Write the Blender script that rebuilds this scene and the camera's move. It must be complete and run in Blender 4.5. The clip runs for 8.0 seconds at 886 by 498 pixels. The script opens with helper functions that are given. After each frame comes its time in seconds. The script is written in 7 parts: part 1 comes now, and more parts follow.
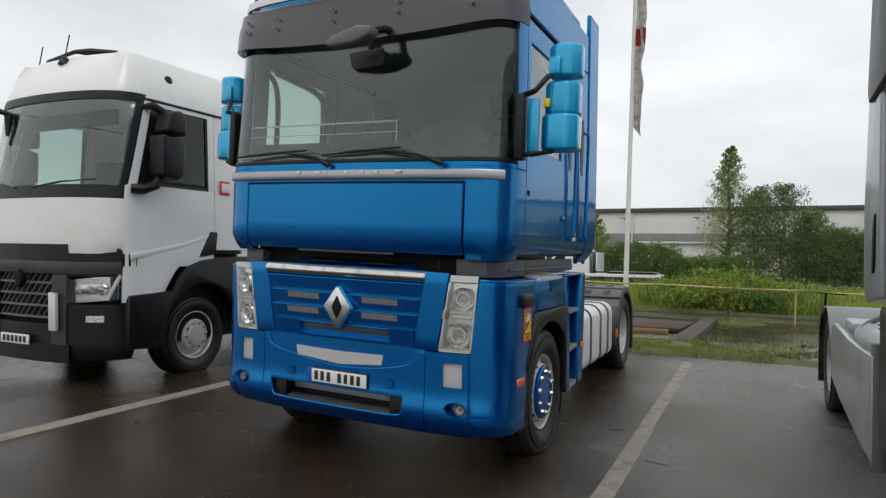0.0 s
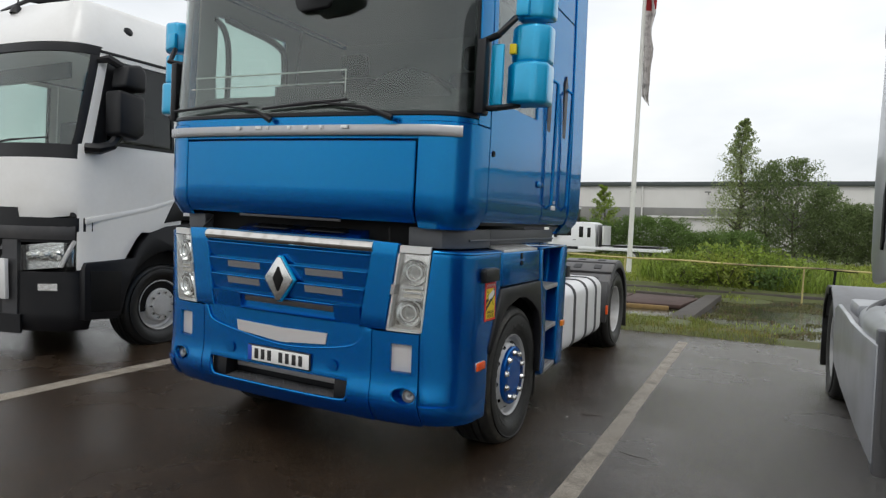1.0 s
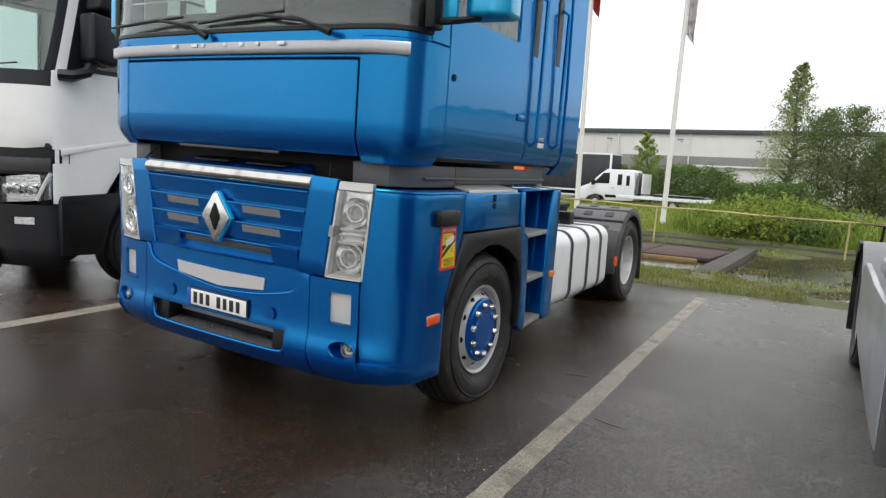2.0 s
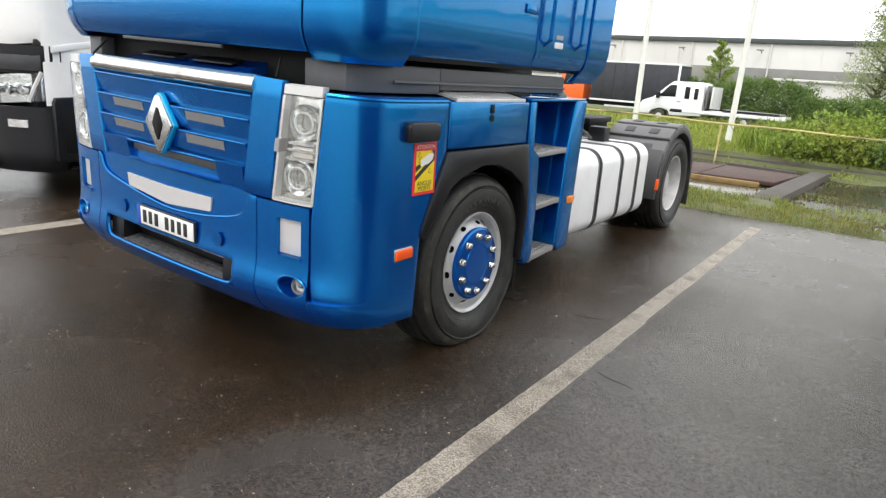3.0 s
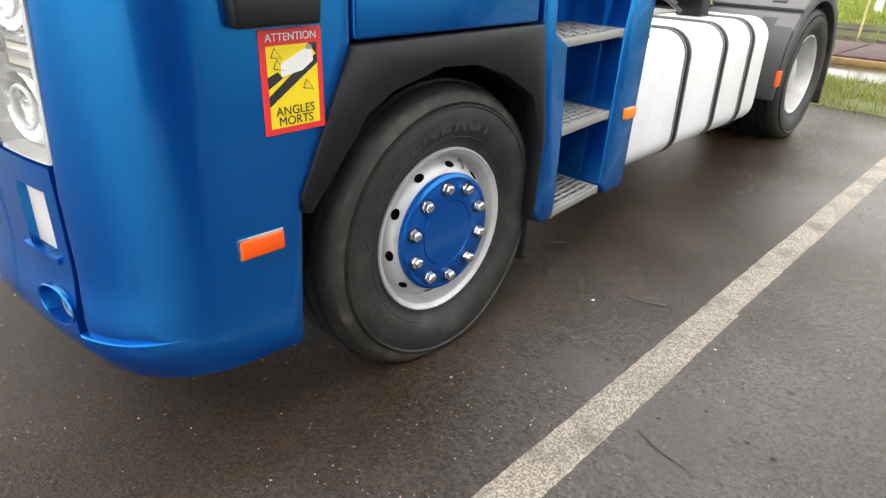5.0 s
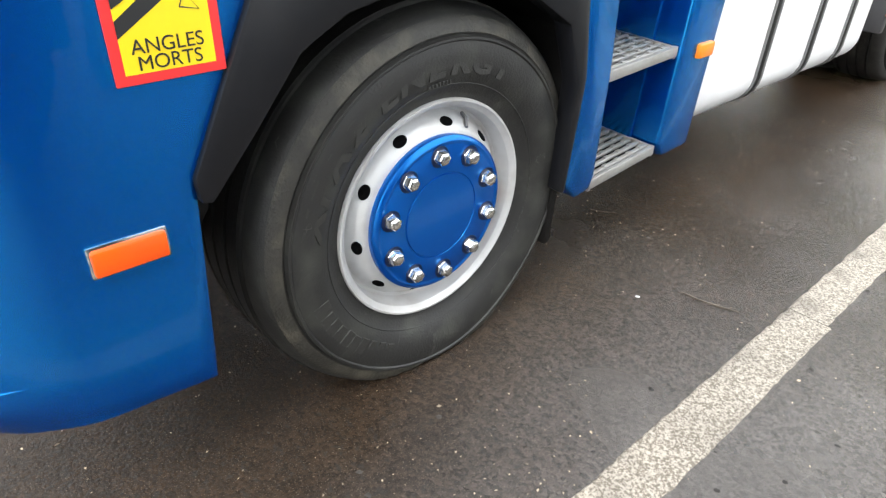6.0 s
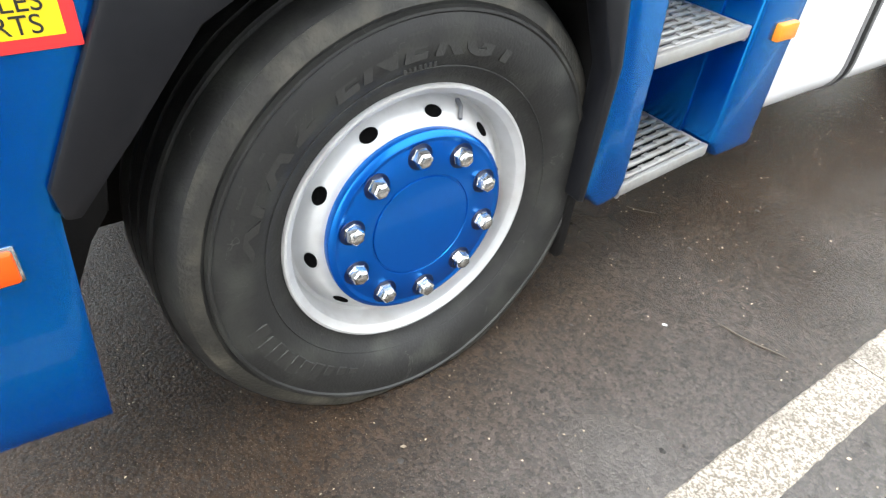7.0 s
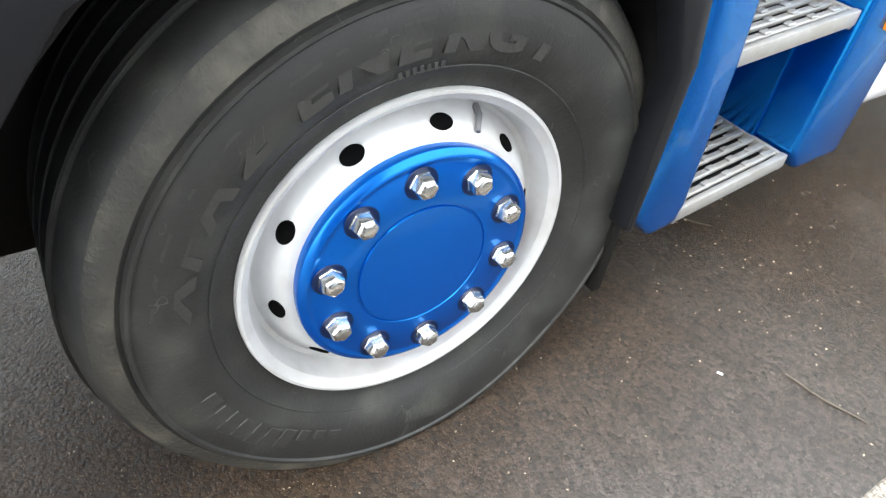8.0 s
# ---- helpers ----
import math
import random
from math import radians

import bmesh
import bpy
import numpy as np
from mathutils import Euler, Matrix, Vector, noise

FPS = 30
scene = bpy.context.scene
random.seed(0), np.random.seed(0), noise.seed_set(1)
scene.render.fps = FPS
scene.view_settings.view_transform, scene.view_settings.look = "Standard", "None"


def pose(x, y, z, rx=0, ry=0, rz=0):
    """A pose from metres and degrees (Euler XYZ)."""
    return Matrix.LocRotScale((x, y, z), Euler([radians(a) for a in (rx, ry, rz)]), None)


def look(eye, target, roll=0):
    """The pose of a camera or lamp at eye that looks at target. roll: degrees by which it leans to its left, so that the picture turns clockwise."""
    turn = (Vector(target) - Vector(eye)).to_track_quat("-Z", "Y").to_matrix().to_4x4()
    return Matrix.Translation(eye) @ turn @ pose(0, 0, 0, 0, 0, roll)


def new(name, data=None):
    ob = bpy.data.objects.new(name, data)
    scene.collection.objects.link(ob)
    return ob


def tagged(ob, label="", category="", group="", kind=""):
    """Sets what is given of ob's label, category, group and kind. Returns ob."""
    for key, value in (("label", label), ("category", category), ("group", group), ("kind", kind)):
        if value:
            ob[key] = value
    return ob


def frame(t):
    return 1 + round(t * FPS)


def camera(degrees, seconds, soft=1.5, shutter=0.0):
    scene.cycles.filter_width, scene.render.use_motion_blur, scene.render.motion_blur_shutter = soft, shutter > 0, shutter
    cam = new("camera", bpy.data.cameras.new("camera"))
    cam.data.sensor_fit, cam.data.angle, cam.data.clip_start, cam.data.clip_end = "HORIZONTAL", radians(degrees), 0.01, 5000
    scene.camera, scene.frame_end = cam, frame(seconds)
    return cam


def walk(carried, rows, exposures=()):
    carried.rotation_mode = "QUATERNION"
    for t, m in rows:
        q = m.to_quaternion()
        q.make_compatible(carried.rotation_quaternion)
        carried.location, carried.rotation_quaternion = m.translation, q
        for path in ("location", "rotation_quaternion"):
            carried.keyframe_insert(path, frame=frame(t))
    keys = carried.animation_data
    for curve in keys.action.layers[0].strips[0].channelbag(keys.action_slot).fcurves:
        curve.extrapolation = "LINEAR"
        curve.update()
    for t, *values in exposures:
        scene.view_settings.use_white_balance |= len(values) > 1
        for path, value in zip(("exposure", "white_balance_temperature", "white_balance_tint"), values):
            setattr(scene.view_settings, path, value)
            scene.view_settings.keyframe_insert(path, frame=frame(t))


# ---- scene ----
cam = camera(68.6, 8.0, soft=1.3)
PATH = [
    (0, (2.742, -3.931, 1.601), (1.871, -2.131, 1.604), 0.9),
    (0.2, (2.761, -3.809, 1.560), (1.906, -2.001, 1.557), 2.2),
    (0.5, (2.761, -3.626, 1.596), (1.877, -1.832, 1.564), 2.1),
    (1, (2.848, -3.312, 1.581), (1.952, -1.526, 1.496), 1.7),
    (1.5, (3.013, -2.994, 1.56), (2.05, -1.253, 1.358), 2.9),
    (1.7, (3.046, -2.852, 1.542), (2.069, -1.12, 1.32), 2.4),
    (2.8, (3.108, -2.044, 1.544), (2.032, -0.424, 1.075), 4.9),
    (3, (3.097, -1.889, 1.528), (1.998, -0.304, 0.998), 3.9),
    (3.5, (3.016, -1.486, 1.528), (1.966, 0.126, 0.984), 3.6),
    (4, (2.95, -1.056, 1.492), (1.818, 0.467, 0.86), 1.5),
    (4.5, (2.832, -0.678, 1.442), (1.607, 0.701, 0.668), 1.8),
    (4.75, (2.672, -0.468, 1.416), (1.458, 0.914, 0.627), 3.7),
    (5, (2.613, -0.33, 1.398), (1.381, 0.985, 0.53), 1.8),
    (5.2, (2.56, -0.202, 1.353), (1.296, 1.049, 0.437), 0.7),
    (6.3, (2.19, 0.326, 1.276), (0.997, 1.474, 0.154), 3.6),
    (6.5, (2.151, 0.392, 1.272), (0.987, 1.537, 0.117), 4.5),
    (7, (2.108, 0.56, 1.249), (0.85, 1.529, 0.034), 4.4),
    (7.5, (2.07, 0.707, 1.237), (0.746, 1.567, 0.009), 4.3),
    (8, (1.859, 0.777, 1.175), (0.618, 1.639, -0.136), 5.0),
]
EXPOSURES = [(0.0, 0.10, 6500, 10), (0.5, 0.16, 6500, 10), (1.5, 0.44, 6500, 10), (3.0, 1.27, 6600, 11), (4.0, 1.56, 6750, 13), (5.0, 1.76, 6750, 12), (6.5, 2.45, 6400, 9), (8.0, 2.76, 6400, 9)]
walk(cam, [(t, look(eye, target, roll)) for t, eye, target, roll in PATH], EXPOSURES)

# ---- sky and light: bright overcast after rain ----
world = bpy.data.worlds.new("overcast_sky")
scene.world = world
world.use_nodes = True
wn, wl = world.node_tree.nodes, world.node_tree.links
background = wn["Background"]
sky = wn.new("ShaderNodeTexSky")
sky.sky_type, sky.sun_disc = "NISHITA", False
sky.sun_elevation, sky.sun_rotation = radians(48), radians(200)
sky.air_density, sky.dust_density = 1.0, 4.0
wcoord = wn.new("ShaderNodeTexCoord")
wmap = wn.new("ShaderNodeMapping")
wmap.inputs["Scale"].default_value = (1.0, 1.0, 2.6)
wnoise = wn.new("ShaderNodeTexNoise")
wnoise.inputs["Scale"].default_value, wnoise.inputs["Detail"].default_value = 2.2, 5.0
wramp = wn.new("ShaderNodeValToRGB")
wramp.color_ramp.elements[0].position, wramp.color_ramp.elements[0].color = 0.36, (7.6, 7.95, 8.25, 1)
wramp.color_ramp.elements[1].position, wramp.color_ramp.elements[1].color = 0.66, (10.6, 10.8, 10.9, 1)
wmix = wn.new("ShaderNodeMixRGB")
wmix.inputs["Fac"].default_value = 0.9
wl.new(wcoord.outputs["Generated"], wmap.inputs["Vector"])
wl.new(wmap.outputs["Vector"], wnoise.inputs["Vector"])
wl.new(wnoise.outputs["Fac"], wramp.inputs["Fac"])
wl.new(sky.outputs["Color"], wmix.inputs["Color1"])
wl.new(wramp.outputs["Color"], wmix.inputs["Color2"])
wl.new(wmix.outputs["Color"], background.inputs["Color"])
background.inputs["Strength"].default_value = 0.095
sun_data = bpy.data.lights.new("sun", "SUN")
sun_data.energy, sun_data.angle, sun_data.color = 0.6, radians(25), (1.0, 0.97, 0.92)
sun = new("sun", sun_data)
sun.matrix_world = look((0, 0, 30), (-7, 16, 8))


# ---- materials ----
def material(name, colour, rough=0.5, metal=0.0, spread=0.12, scale=18.0, bump=0.0, bump_scale=200.0, coat=0.0, dirt=None, dirt_amount=0.0, dirt_scale=3.0, specular=0.5, rough_spread=0.08, random_value=0.0, island=False):
    """A surface with grain at a fine scale, stains at a coarse scale, uneven gloss and fine relief."""
    m = bpy.data.materials.new(name)
    m.use_nodes = True
    n, l = m.node_tree.nodes, m.node_tree.links
    b = n["Principled BSDF"]
    where = n.new("ShaderNodeTexCoord")
    fine, coarse = n.new("ShaderNodeTexNoise"), n.new("ShaderNodeTexNoise")
    fine.inputs["Scale"].default_value, fine.inputs["Detail"].default_value = scale, 6.0
    coarse.inputs["Scale"].default_value, coarse.inputs["Detail"].default_value = dirt_scale, 5.0
    for t in (fine, coarse):
        l.new(where.outputs["Object"], t.inputs["Vector"])
    shade = n.new("ShaderNodeMapRange")
    shade.inputs["To Min"].default_value, shade.inputs["To Max"].default_value = 1 - spread, 1 + spread
    l.new(fine.outputs["Fac"], shade.inputs["Value"])
    value = shade.outputs["Result"]
    if random_value:
        rnd = n.new("ShaderNodeNewGeometry" if island else "ShaderNodeObjectInfo")
        vary = n.new("ShaderNodeMapRange")
        vary.inputs["To Min"].default_value, vary.inputs["To Max"].default_value = 1 - random_value, 1 + random_value
        l.new(rnd.outputs["Random Per Island" if island else "Random"], vary.inputs["Value"])
        times = n.new("ShaderNodeMath")
        times.operation = "MULTIPLY"
        l.new(value, times.inputs[0])
        l.new(vary.outputs["Result"], times.inputs[1])
        value = times.outputs["Value"]
    tint = n.new("ShaderNodeVectorMath")
    tint.operation = "SCALE"
    tint.inputs[0].default_value = colour
    l.new(value, tint.inputs["Scale"])
    out = tint.outputs["Vector"]
    if dirt:
        cover = n.new("ShaderNodeMapRange")
        cover.inputs["From Min"].default_value, cover.inputs["From Max"].default_value = 0.48, 0.72
        cover.inputs["To Max"].default_value = dirt_amount
        l.new(coarse.outputs["Fac"], cover.inputs["Value"])
        mix = n.new("ShaderNodeMixRGB")
        mix.inputs["Color2"].default_value = (*dirt, 1)
        l.new(cover.outputs["Result"], mix.inputs["Fac"])
        l.new(out, mix.inputs["Color1"])
        out = mix.outputs["Color"]
    l.new(out, b.inputs["Base Color"])
    gloss = n.new("ShaderNodeMapRange")
    gloss.inputs["To Min"].default_value, gloss.inputs["To Max"].default_value = max(0.02, rough - rough_spread), min(1, rough + rough_spread)
    l.new(coarse.outputs["Fac"], gloss.inputs["Value"])
    l.new(gloss.outputs["Result"], b.inputs["Roughness"])
    b.inputs["Metallic"].default_value = metal
    b.inputs["Specular IOR Level"].default_value = specular
    b.inputs["Coat Weight"].default_value = coat
    b.inputs["Coat Roughness"].default_value = 0.06
    if bump:
        grain, relief = n.new("ShaderNodeTexNoise"), n.new("ShaderNodeBump")
        grain.inputs["Scale"].default_value, grain.inputs["Detail"].default_value = bump_scale, 3.0
        relief.inputs["Strength"].default_value, relief.inputs["Distance"].default_value = bump, 0.004
        l.new(where.outputs["Object"], grain.inputs["Vector"])
        l.new(grain.outputs["Fac"], relief.inputs["Height"])
        l.new(relief.outputs["Normal"], b.inputs["Normal"])
    return m


def glass_material(name, tint, gloss=1.0, base=0.045):
    m = bpy.data.materials.new(name)
    m.use_nodes = True
    n, l = m.node_tree.nodes, m.node_tree.links
    n.remove(n["Principled BSDF"])
    clear, shine, mix, facing = n.new("ShaderNodeBsdfTransparent"), n.new("ShaderNodeBsdfGlossy"), n.new("ShaderNodeMixShader"), n.new("ShaderNodeLayerWeight")
    power, scaled = n.new("ShaderNodeMath"), n.new("ShaderNodeMath")
    power.operation, scaled.operation = "POWER", "MULTIPLY_ADD"
    power.inputs[1].default_value = 4.5
    scaled.inputs[1].default_value, scaled.inputs[2].default_value = 0.9, base
    clear.inputs["Color"].default_value = (*tint, 1)
    shine.inputs["Roughness"].default_value = 0.02
    shine.inputs["Color"].default_value = (gloss, gloss, gloss, 1)
    l.new(facing.outputs["Facing"], power.inputs[0])
    l.new(power.outputs["Value"], scaled.inputs[0])
    l.new(scaled.outputs["Value"], mix.inputs["Fac"])
    l.new(clear.outputs["BSDF"], mix.inputs[1])
    l.new(shine.outputs["BSDF"], mix.inputs[2])
    l.new(mix.outputs["Shader"], n["Material Output"].inputs["Surface"])
    return m


def flake_paint(name, deep, flake, share=0.37, rough=0.24, polish=0.035):
    """Deep solid paint under a coloured metallic gloss, sealed with clear lacquer."""
    m = material(name, deep, 0.45, 0.0, 0.05, 60, specular=0.08, dirt=tuple(0.85 * c + 0.004 for c in deep), dirt_amount=0.35, dirt_scale=2.0)
    n, l = m.node_tree.nodes, m.node_tree.links
    b = n["Principled BSDF"]
    shine, mix = n.new("ShaderNodeBsdfGlossy"), n.new("ShaderNodeMixShader")
    shine.inputs["Color"].default_value = (*flake, 1)
    shine.inputs["Roughness"].default_value = rough
    mix.inputs["Fac"].default_value = share
    l.new(b.outputs["BSDF"], mix.inputs[1])
    l.new(shine.outputs["BSDF"], mix.inputs[2])
    lacquer, sealed, edge = n.new("ShaderNodeBsdfGlossy"), n.new("ShaderNodeMixShader"), n.new("ShaderNodeFresnel")
    lacquer.inputs["Roughness"].default_value = polish
    edge.inputs["IOR"].default_value = 1.27
    l.new(edge.outputs["Fac"], sealed.inputs["Fac"])
    l.new(mix.outputs["Shader"], sealed.inputs[1])
    l.new(lacquer.outputs["BSDF"], sealed.inputs[2])
    ripple, relief, where = n.new("ShaderNodeTexNoise"), n.new("ShaderNodeBump"), n.new("ShaderNodeTexCoord")
    ripple.inputs["Scale"].default_value, ripple.inputs["Detail"].default_value = 3.0, 2.0
    relief.inputs["Strength"].default_value, relief.inputs["Distance"].default_value = 0.12, 0.02
    l.new(where.outputs["Object"], ripple.inputs["Vector"])
    l.new(ripple.outputs["Fac"], relief.inputs["Height"])
    l.new(relief.outputs["Normal"], lacquer.inputs["Normal"])
    l.new(sealed.outputs["Shader"], n["Material Output"].inputs["Surface"])
    return m


BLUE = flake_paint("blue_metallic_paint", (0.0, 0.030, 0.250), (0.0, 0.300, 0.62), 0.50, 0.27)
RECESS_SHADE = material("recess_shade_blue", (0.0, 0.008, 0.045), 0.4, specular=0.3)
HOLE_SHADE = material("hole_shade_black", (0.003, 0.003, 0.003), 0.9, specular=0.02)
HUB_BLUE = flake_paint("blue_hub_paint", (0.0, 0.050, 0.31), (0.0, 0.23, 0.62), 0.42, 0.22, 0.06)
BLUE_MIRROR = material("light_blue_paint", (0.0, 0.37, 0.66), 0.3, 0.3, 0.06, 40, coat=0.7)
WHITE = material("white_paint", (0.80, 0.795, 0.775), 0.32, 0.0, 0.03, 20, coat=0.5, dirt=(0.55, 0.53, 0.48), dirt_amount=0.25, dirt_scale=1.5)
TANK_WHITE = material("white_tank_paint", (0.80, 0.80, 0.80), 0.4, 0.0, 0.03, 25, 0.05, 90, coat=0.3, dirt=(0.55, 0.53, 0.5), dirt_amount=0.3, dirt_scale=3.5)
SILVER = material("silver_grey_paint", (0.46, 0.47, 0.49), 0.4, 0.3, 0.05, 30, coat=0.4, dirt=(0.33, 0.32, 0.30), dirt_amount=0.5, dirt_scale=2.5)
DULL_SILVER = material("weathered_silver_plastic", (0.25, 0.255, 0.265), 0.5, 0.1, 0.08, 30, 0.05, 200, dirt=(0.17, 0.16, 0.15), dirt_amount=0.5, dirt_scale=3)
VISOR = material("smoked_plastic", (0.045, 0.041, 0.050), 0.33, 0.0, 0.1, 40, 0.05, 300, coat=0.4)
BLACK = material("black_plastic", (0.0065, 0.0068, 0.0085), 0.4, 0.0, 0.25, 50, 0.08, 500, dirt=(0.024, 0.023, 0.022), dirt_amount=0.2, dirt_scale=5, specular=0.33)
GUARD = material("dark_guard_plastic", (0.040, 0.040, 0.043), 0.5, 0.0, 0.1, 40, 0.1, 400, dirt=(0.09, 0.085, 0.08), dirt_amount=0.5, dirt_scale=4)
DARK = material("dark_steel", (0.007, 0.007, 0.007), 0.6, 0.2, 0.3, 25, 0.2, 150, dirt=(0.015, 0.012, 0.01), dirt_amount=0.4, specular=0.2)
TREAD_GREY = material("worn_tread_plate", (0.105, 0.105, 0.11), 0.5, 0.3, 0.25, 60, 0.4, 180, dirt=(0.035, 0.032, 0.030), dirt_amount=0.6, dirt_scale=14)
DIM_BAR = material("dim_slot_mesh", (0.05, 0.045, 0.045), 0.5, 0.0, 0.4, 200, 0.3, 400)
GREY = material("grey_plastic", (0.13, 0.13, 0.135), 0.55, 0.0, 0.1, 40, 0.12, 400, dirt=(0.2, 0.19, 0.17), dirt_amount=0.4, dirt_scale=4)
MESH_WHITE = material("white_mesh", (0.47, 0.455, 0.45), 0.55, 0.0, 0.12, 300, 0.2, 600)
MESH_GREY = material("pale_mesh", (0.34, 0.335, 0.33), 0.5, 0.4, 0.25, 300, 0.3, 600)
DULL = material("dull_chrome", (0.36, 0.365, 0.375), 0.3, 0.85, 0.08, 30, 0.05, 120, dirt=(0.42, 0.40, 0.38), dirt_amount=0.5, dirt_scale=6)
CHROME = material("worn_chrome", (0.66, 0.66, 0.64), 0.2, 1.0, 0.06, 30, 0.04, 120, dirt=(0.5, 0.47, 0.42), dirt_amount=0.3, dirt_scale=6)
CHROME_PLATE = material("pale_tread_metal", (0.62, 0.62, 0.61), 0.38, 0.5, 0.12, 40, 0.1, 200, dirt=(0.42, 0.40, 0.37), dirt_amount=0.4, dirt_scale=8)
STEEL = material("grooved_steel", (0.34, 0.335, 0.32), 0.5, 0.45, 0.15, 60, 0.2, 300, dirt=(0.25, 0.22, 0.18), dirt_amount=0.5, dirt_scale=8)
RIM = material("silver_wheel_paint", (0.54, 0.54, 0.535), 0.40, 0.25, 0.08, 30, 0.08, 200, dirt=(0.33, 0.30, 0.27), dirt_amount=0.5, dirt_scale=9)
LAMP_BACK = material("faceted_lamp_back", (0.70, 0.67, 0.63), 0.16, 0.95, 0.2, 60, 0.9, 38, dirt=(0.16, 0.14, 0.12), dirt_amount=0.6, dirt_scale=24)


def scuffed_rubber(name):
    """Tyre rubber with dusty patches and fine pale scuffs."""
    m = material(name, (0.0150, 0.0148, 0.0138), 0.55, 0.0, 0.25, 25, 0.25, 160, dirt=(0.044, 0.045, 0.038), dirt_amount=0.75, dirt_scale=11)
    n, l = m.node_tree.nodes, m.node_tree.links
    b = n["Principled BSDF"]
    old = b.inputs["Base Color"].links[0].from_socket
    where, veins, zones = n.new("ShaderNodeTexCoord"), n.new("ShaderNodeTexNoise"), n.new("ShaderNodeTexNoise")
    veins.inputs["Scale"].default_value, veins.inputs["Detail"].default_value, veins.inputs["Distortion"].default_value = 9.0, 4.0, 1.2
    zones.inputs["Scale"].default_value, zones.inputs["Detail"].default_value = 14.0, 4.0
    off, near, line, zone, both_of = (n.new("ShaderNodeMath") for _ in range(5))
    off.operation, near.operation, line.operation, zone.operation, both_of.operation = "SUBTRACT", "ABSOLUTE", "LESS_THAN", "GREATER_THAN", "MULTIPLY"
    off.inputs[1].default_value, line.inputs[1].default_value, zone.inputs[1].default_value = 0.5, 0.0035, 0.57
    mix = n.new("ShaderNodeMixRGB")
    mix.inputs["Color2"].default_value = (0.050, 0.049, 0.044, 1)
    for t in (veins, zones):
        l.new(where.outputs["Object"], t.inputs["Vector"])
    l.new(veins.outputs["Fac"], off.inputs[0])
    l.new(off.outputs["Value"], near.inputs[0])
    l.new(near.outputs["Value"], line.inputs[0])
    l.new(zones.outputs["Fac"], zone.inputs[0])
    l.new(line.outputs["Value"], both_of.inputs[0])
    l.new(zone.outputs["Value"], both_of.inputs[1])
    l.new(both_of.outputs["Value"], mix.inputs["Fac"])
    l.new(old, mix.inputs["Color1"])
    l.new(mix.outputs["Color"], b.inputs["Base Color"])
    return m


RUBBER = scuffed_rubber("tyre_rubber")
# Darker copy of the tyre rubber; the arch's shade is in its colour
SHADED_RUBBER = material("shaded_black_rubber", (0.007, 0.007, 0.007), 0.45, 0.0, 0.3, 30, 0.2, 160)
SCUFFED = material("scuffed_shoulder_rubber", (0.026, 0.0245, 0.0200), 0.6, 0.0, 0.4, 30, 0.6, 120, dirt=(0.085, 0.077, 0.058), dirt_amount=0.9, dirt_scale=12)
# Paler copy of the rubber: edge light on raised marks put into the colour
EDGE_LIT = material("edge_lit_tyre_rubber", (0.025, 0.0246, 0.0225), 0.5, 0.0, 0.4, 60, 0.25, 160)
CAB_BAND = material("grey_band_plastic", (0.075, 0.078, 0.085), 0.5, 0.0, 0.1, 40, 0.1, 300, dirt=(0.10, 0.10, 0.10), dirt_amount=0.4, dirt_scale=4)
MUDGUARD = material("grey_mudguard_plastic", (0.125, 0.123, 0.126), 0.5, 0.0, 0.12, 40, 0.1, 300, dirt=(0.13, 0.115, 0.10), dirt_amount=0.5, dirt_scale=5)
GRILLE_CHROME = material("dull_grille_chrome", (0.60, 0.58, 0.55), 0.10, 1.0, 0.08, 30, 0.16, 14, dirt=(0.24, 0.22, 0.19), dirt_amount=0.5, dirt_scale=9)
MESH_DIM = material("dim_mesh", (0.20, 0.20, 0.205), 0.55, 0.2, 0.35, 300, 0.3, 600)
AMBER_LENS = material("amber_lens", (0.90, 0.24, 0.01), 0.3, 0.0, 0.08, 150, 0.2, 500, coat=0.2)
ORANGE = material("orange_lens", (0.88, 0.095, 0.003), 0.3, 0.0, 0.08, 150, 0.2, 500, coat=0.15)
YELLOW = material("yellow_print", (0.80, 0.60, 0.01), 0.4, 0.0, 0.04, 40)
RED = material("red_print", (0.68, 0.03, 0.03), 0.4, 0.0, 0.05, 40)
INK = material("black_print", (0.015, 0.015, 0.015), 0.45)
PLATE_WHITE = material("plate_white", (0.74, 0.74, 0.72), 0.35, 0.0, 0.03, 60)
PLATE_BLUE = material("plate_blue", (0.02, 0.07, 0.4), 0.4)
LAMP_GREY = material("silver_lamp_plastic", (0.64, 0.64, 0.63), 0.3, 0.1, 0.06, 60)
REFLECTOR = material("lamp_reflector", (0.93, 0.93, 0.92), 0.10, 1.0, 0.05, 80, 0.35, 40)
AMBER = material("amber_bulb", (0.66, 0.61, 0.54), 0.3, 0.2, 0.1, 80)
DASH = material("grey_dashboard", (0.022, 0.022, 0.022), 0.7, 0.0, 0.15, 60, 0.2, 300)
TRIM = material("grey_cab_lining", (0.43, 0.43, 0.41), 0.8, 0.0, 0.1, 40, 0.15, 200)
PAPER = material("white_card", (0.75, 0.74, 0.72), 0.6, 0.0, 0.04, 30)
GLASS = glass_material("windscreen_glass", (0.80, 0.86, 0.83), 0.95, 0.058)
DARK_GLASS = glass_material("tinted_side_glass", (0.30, 0.34, 0.34))
SIDE_GLASS = glass_material("dark_side_glass", (0.72, 0.80, 0.78))
LENS = glass_material("clear_lamp_lens", (0.93, 0.94, 0.94))


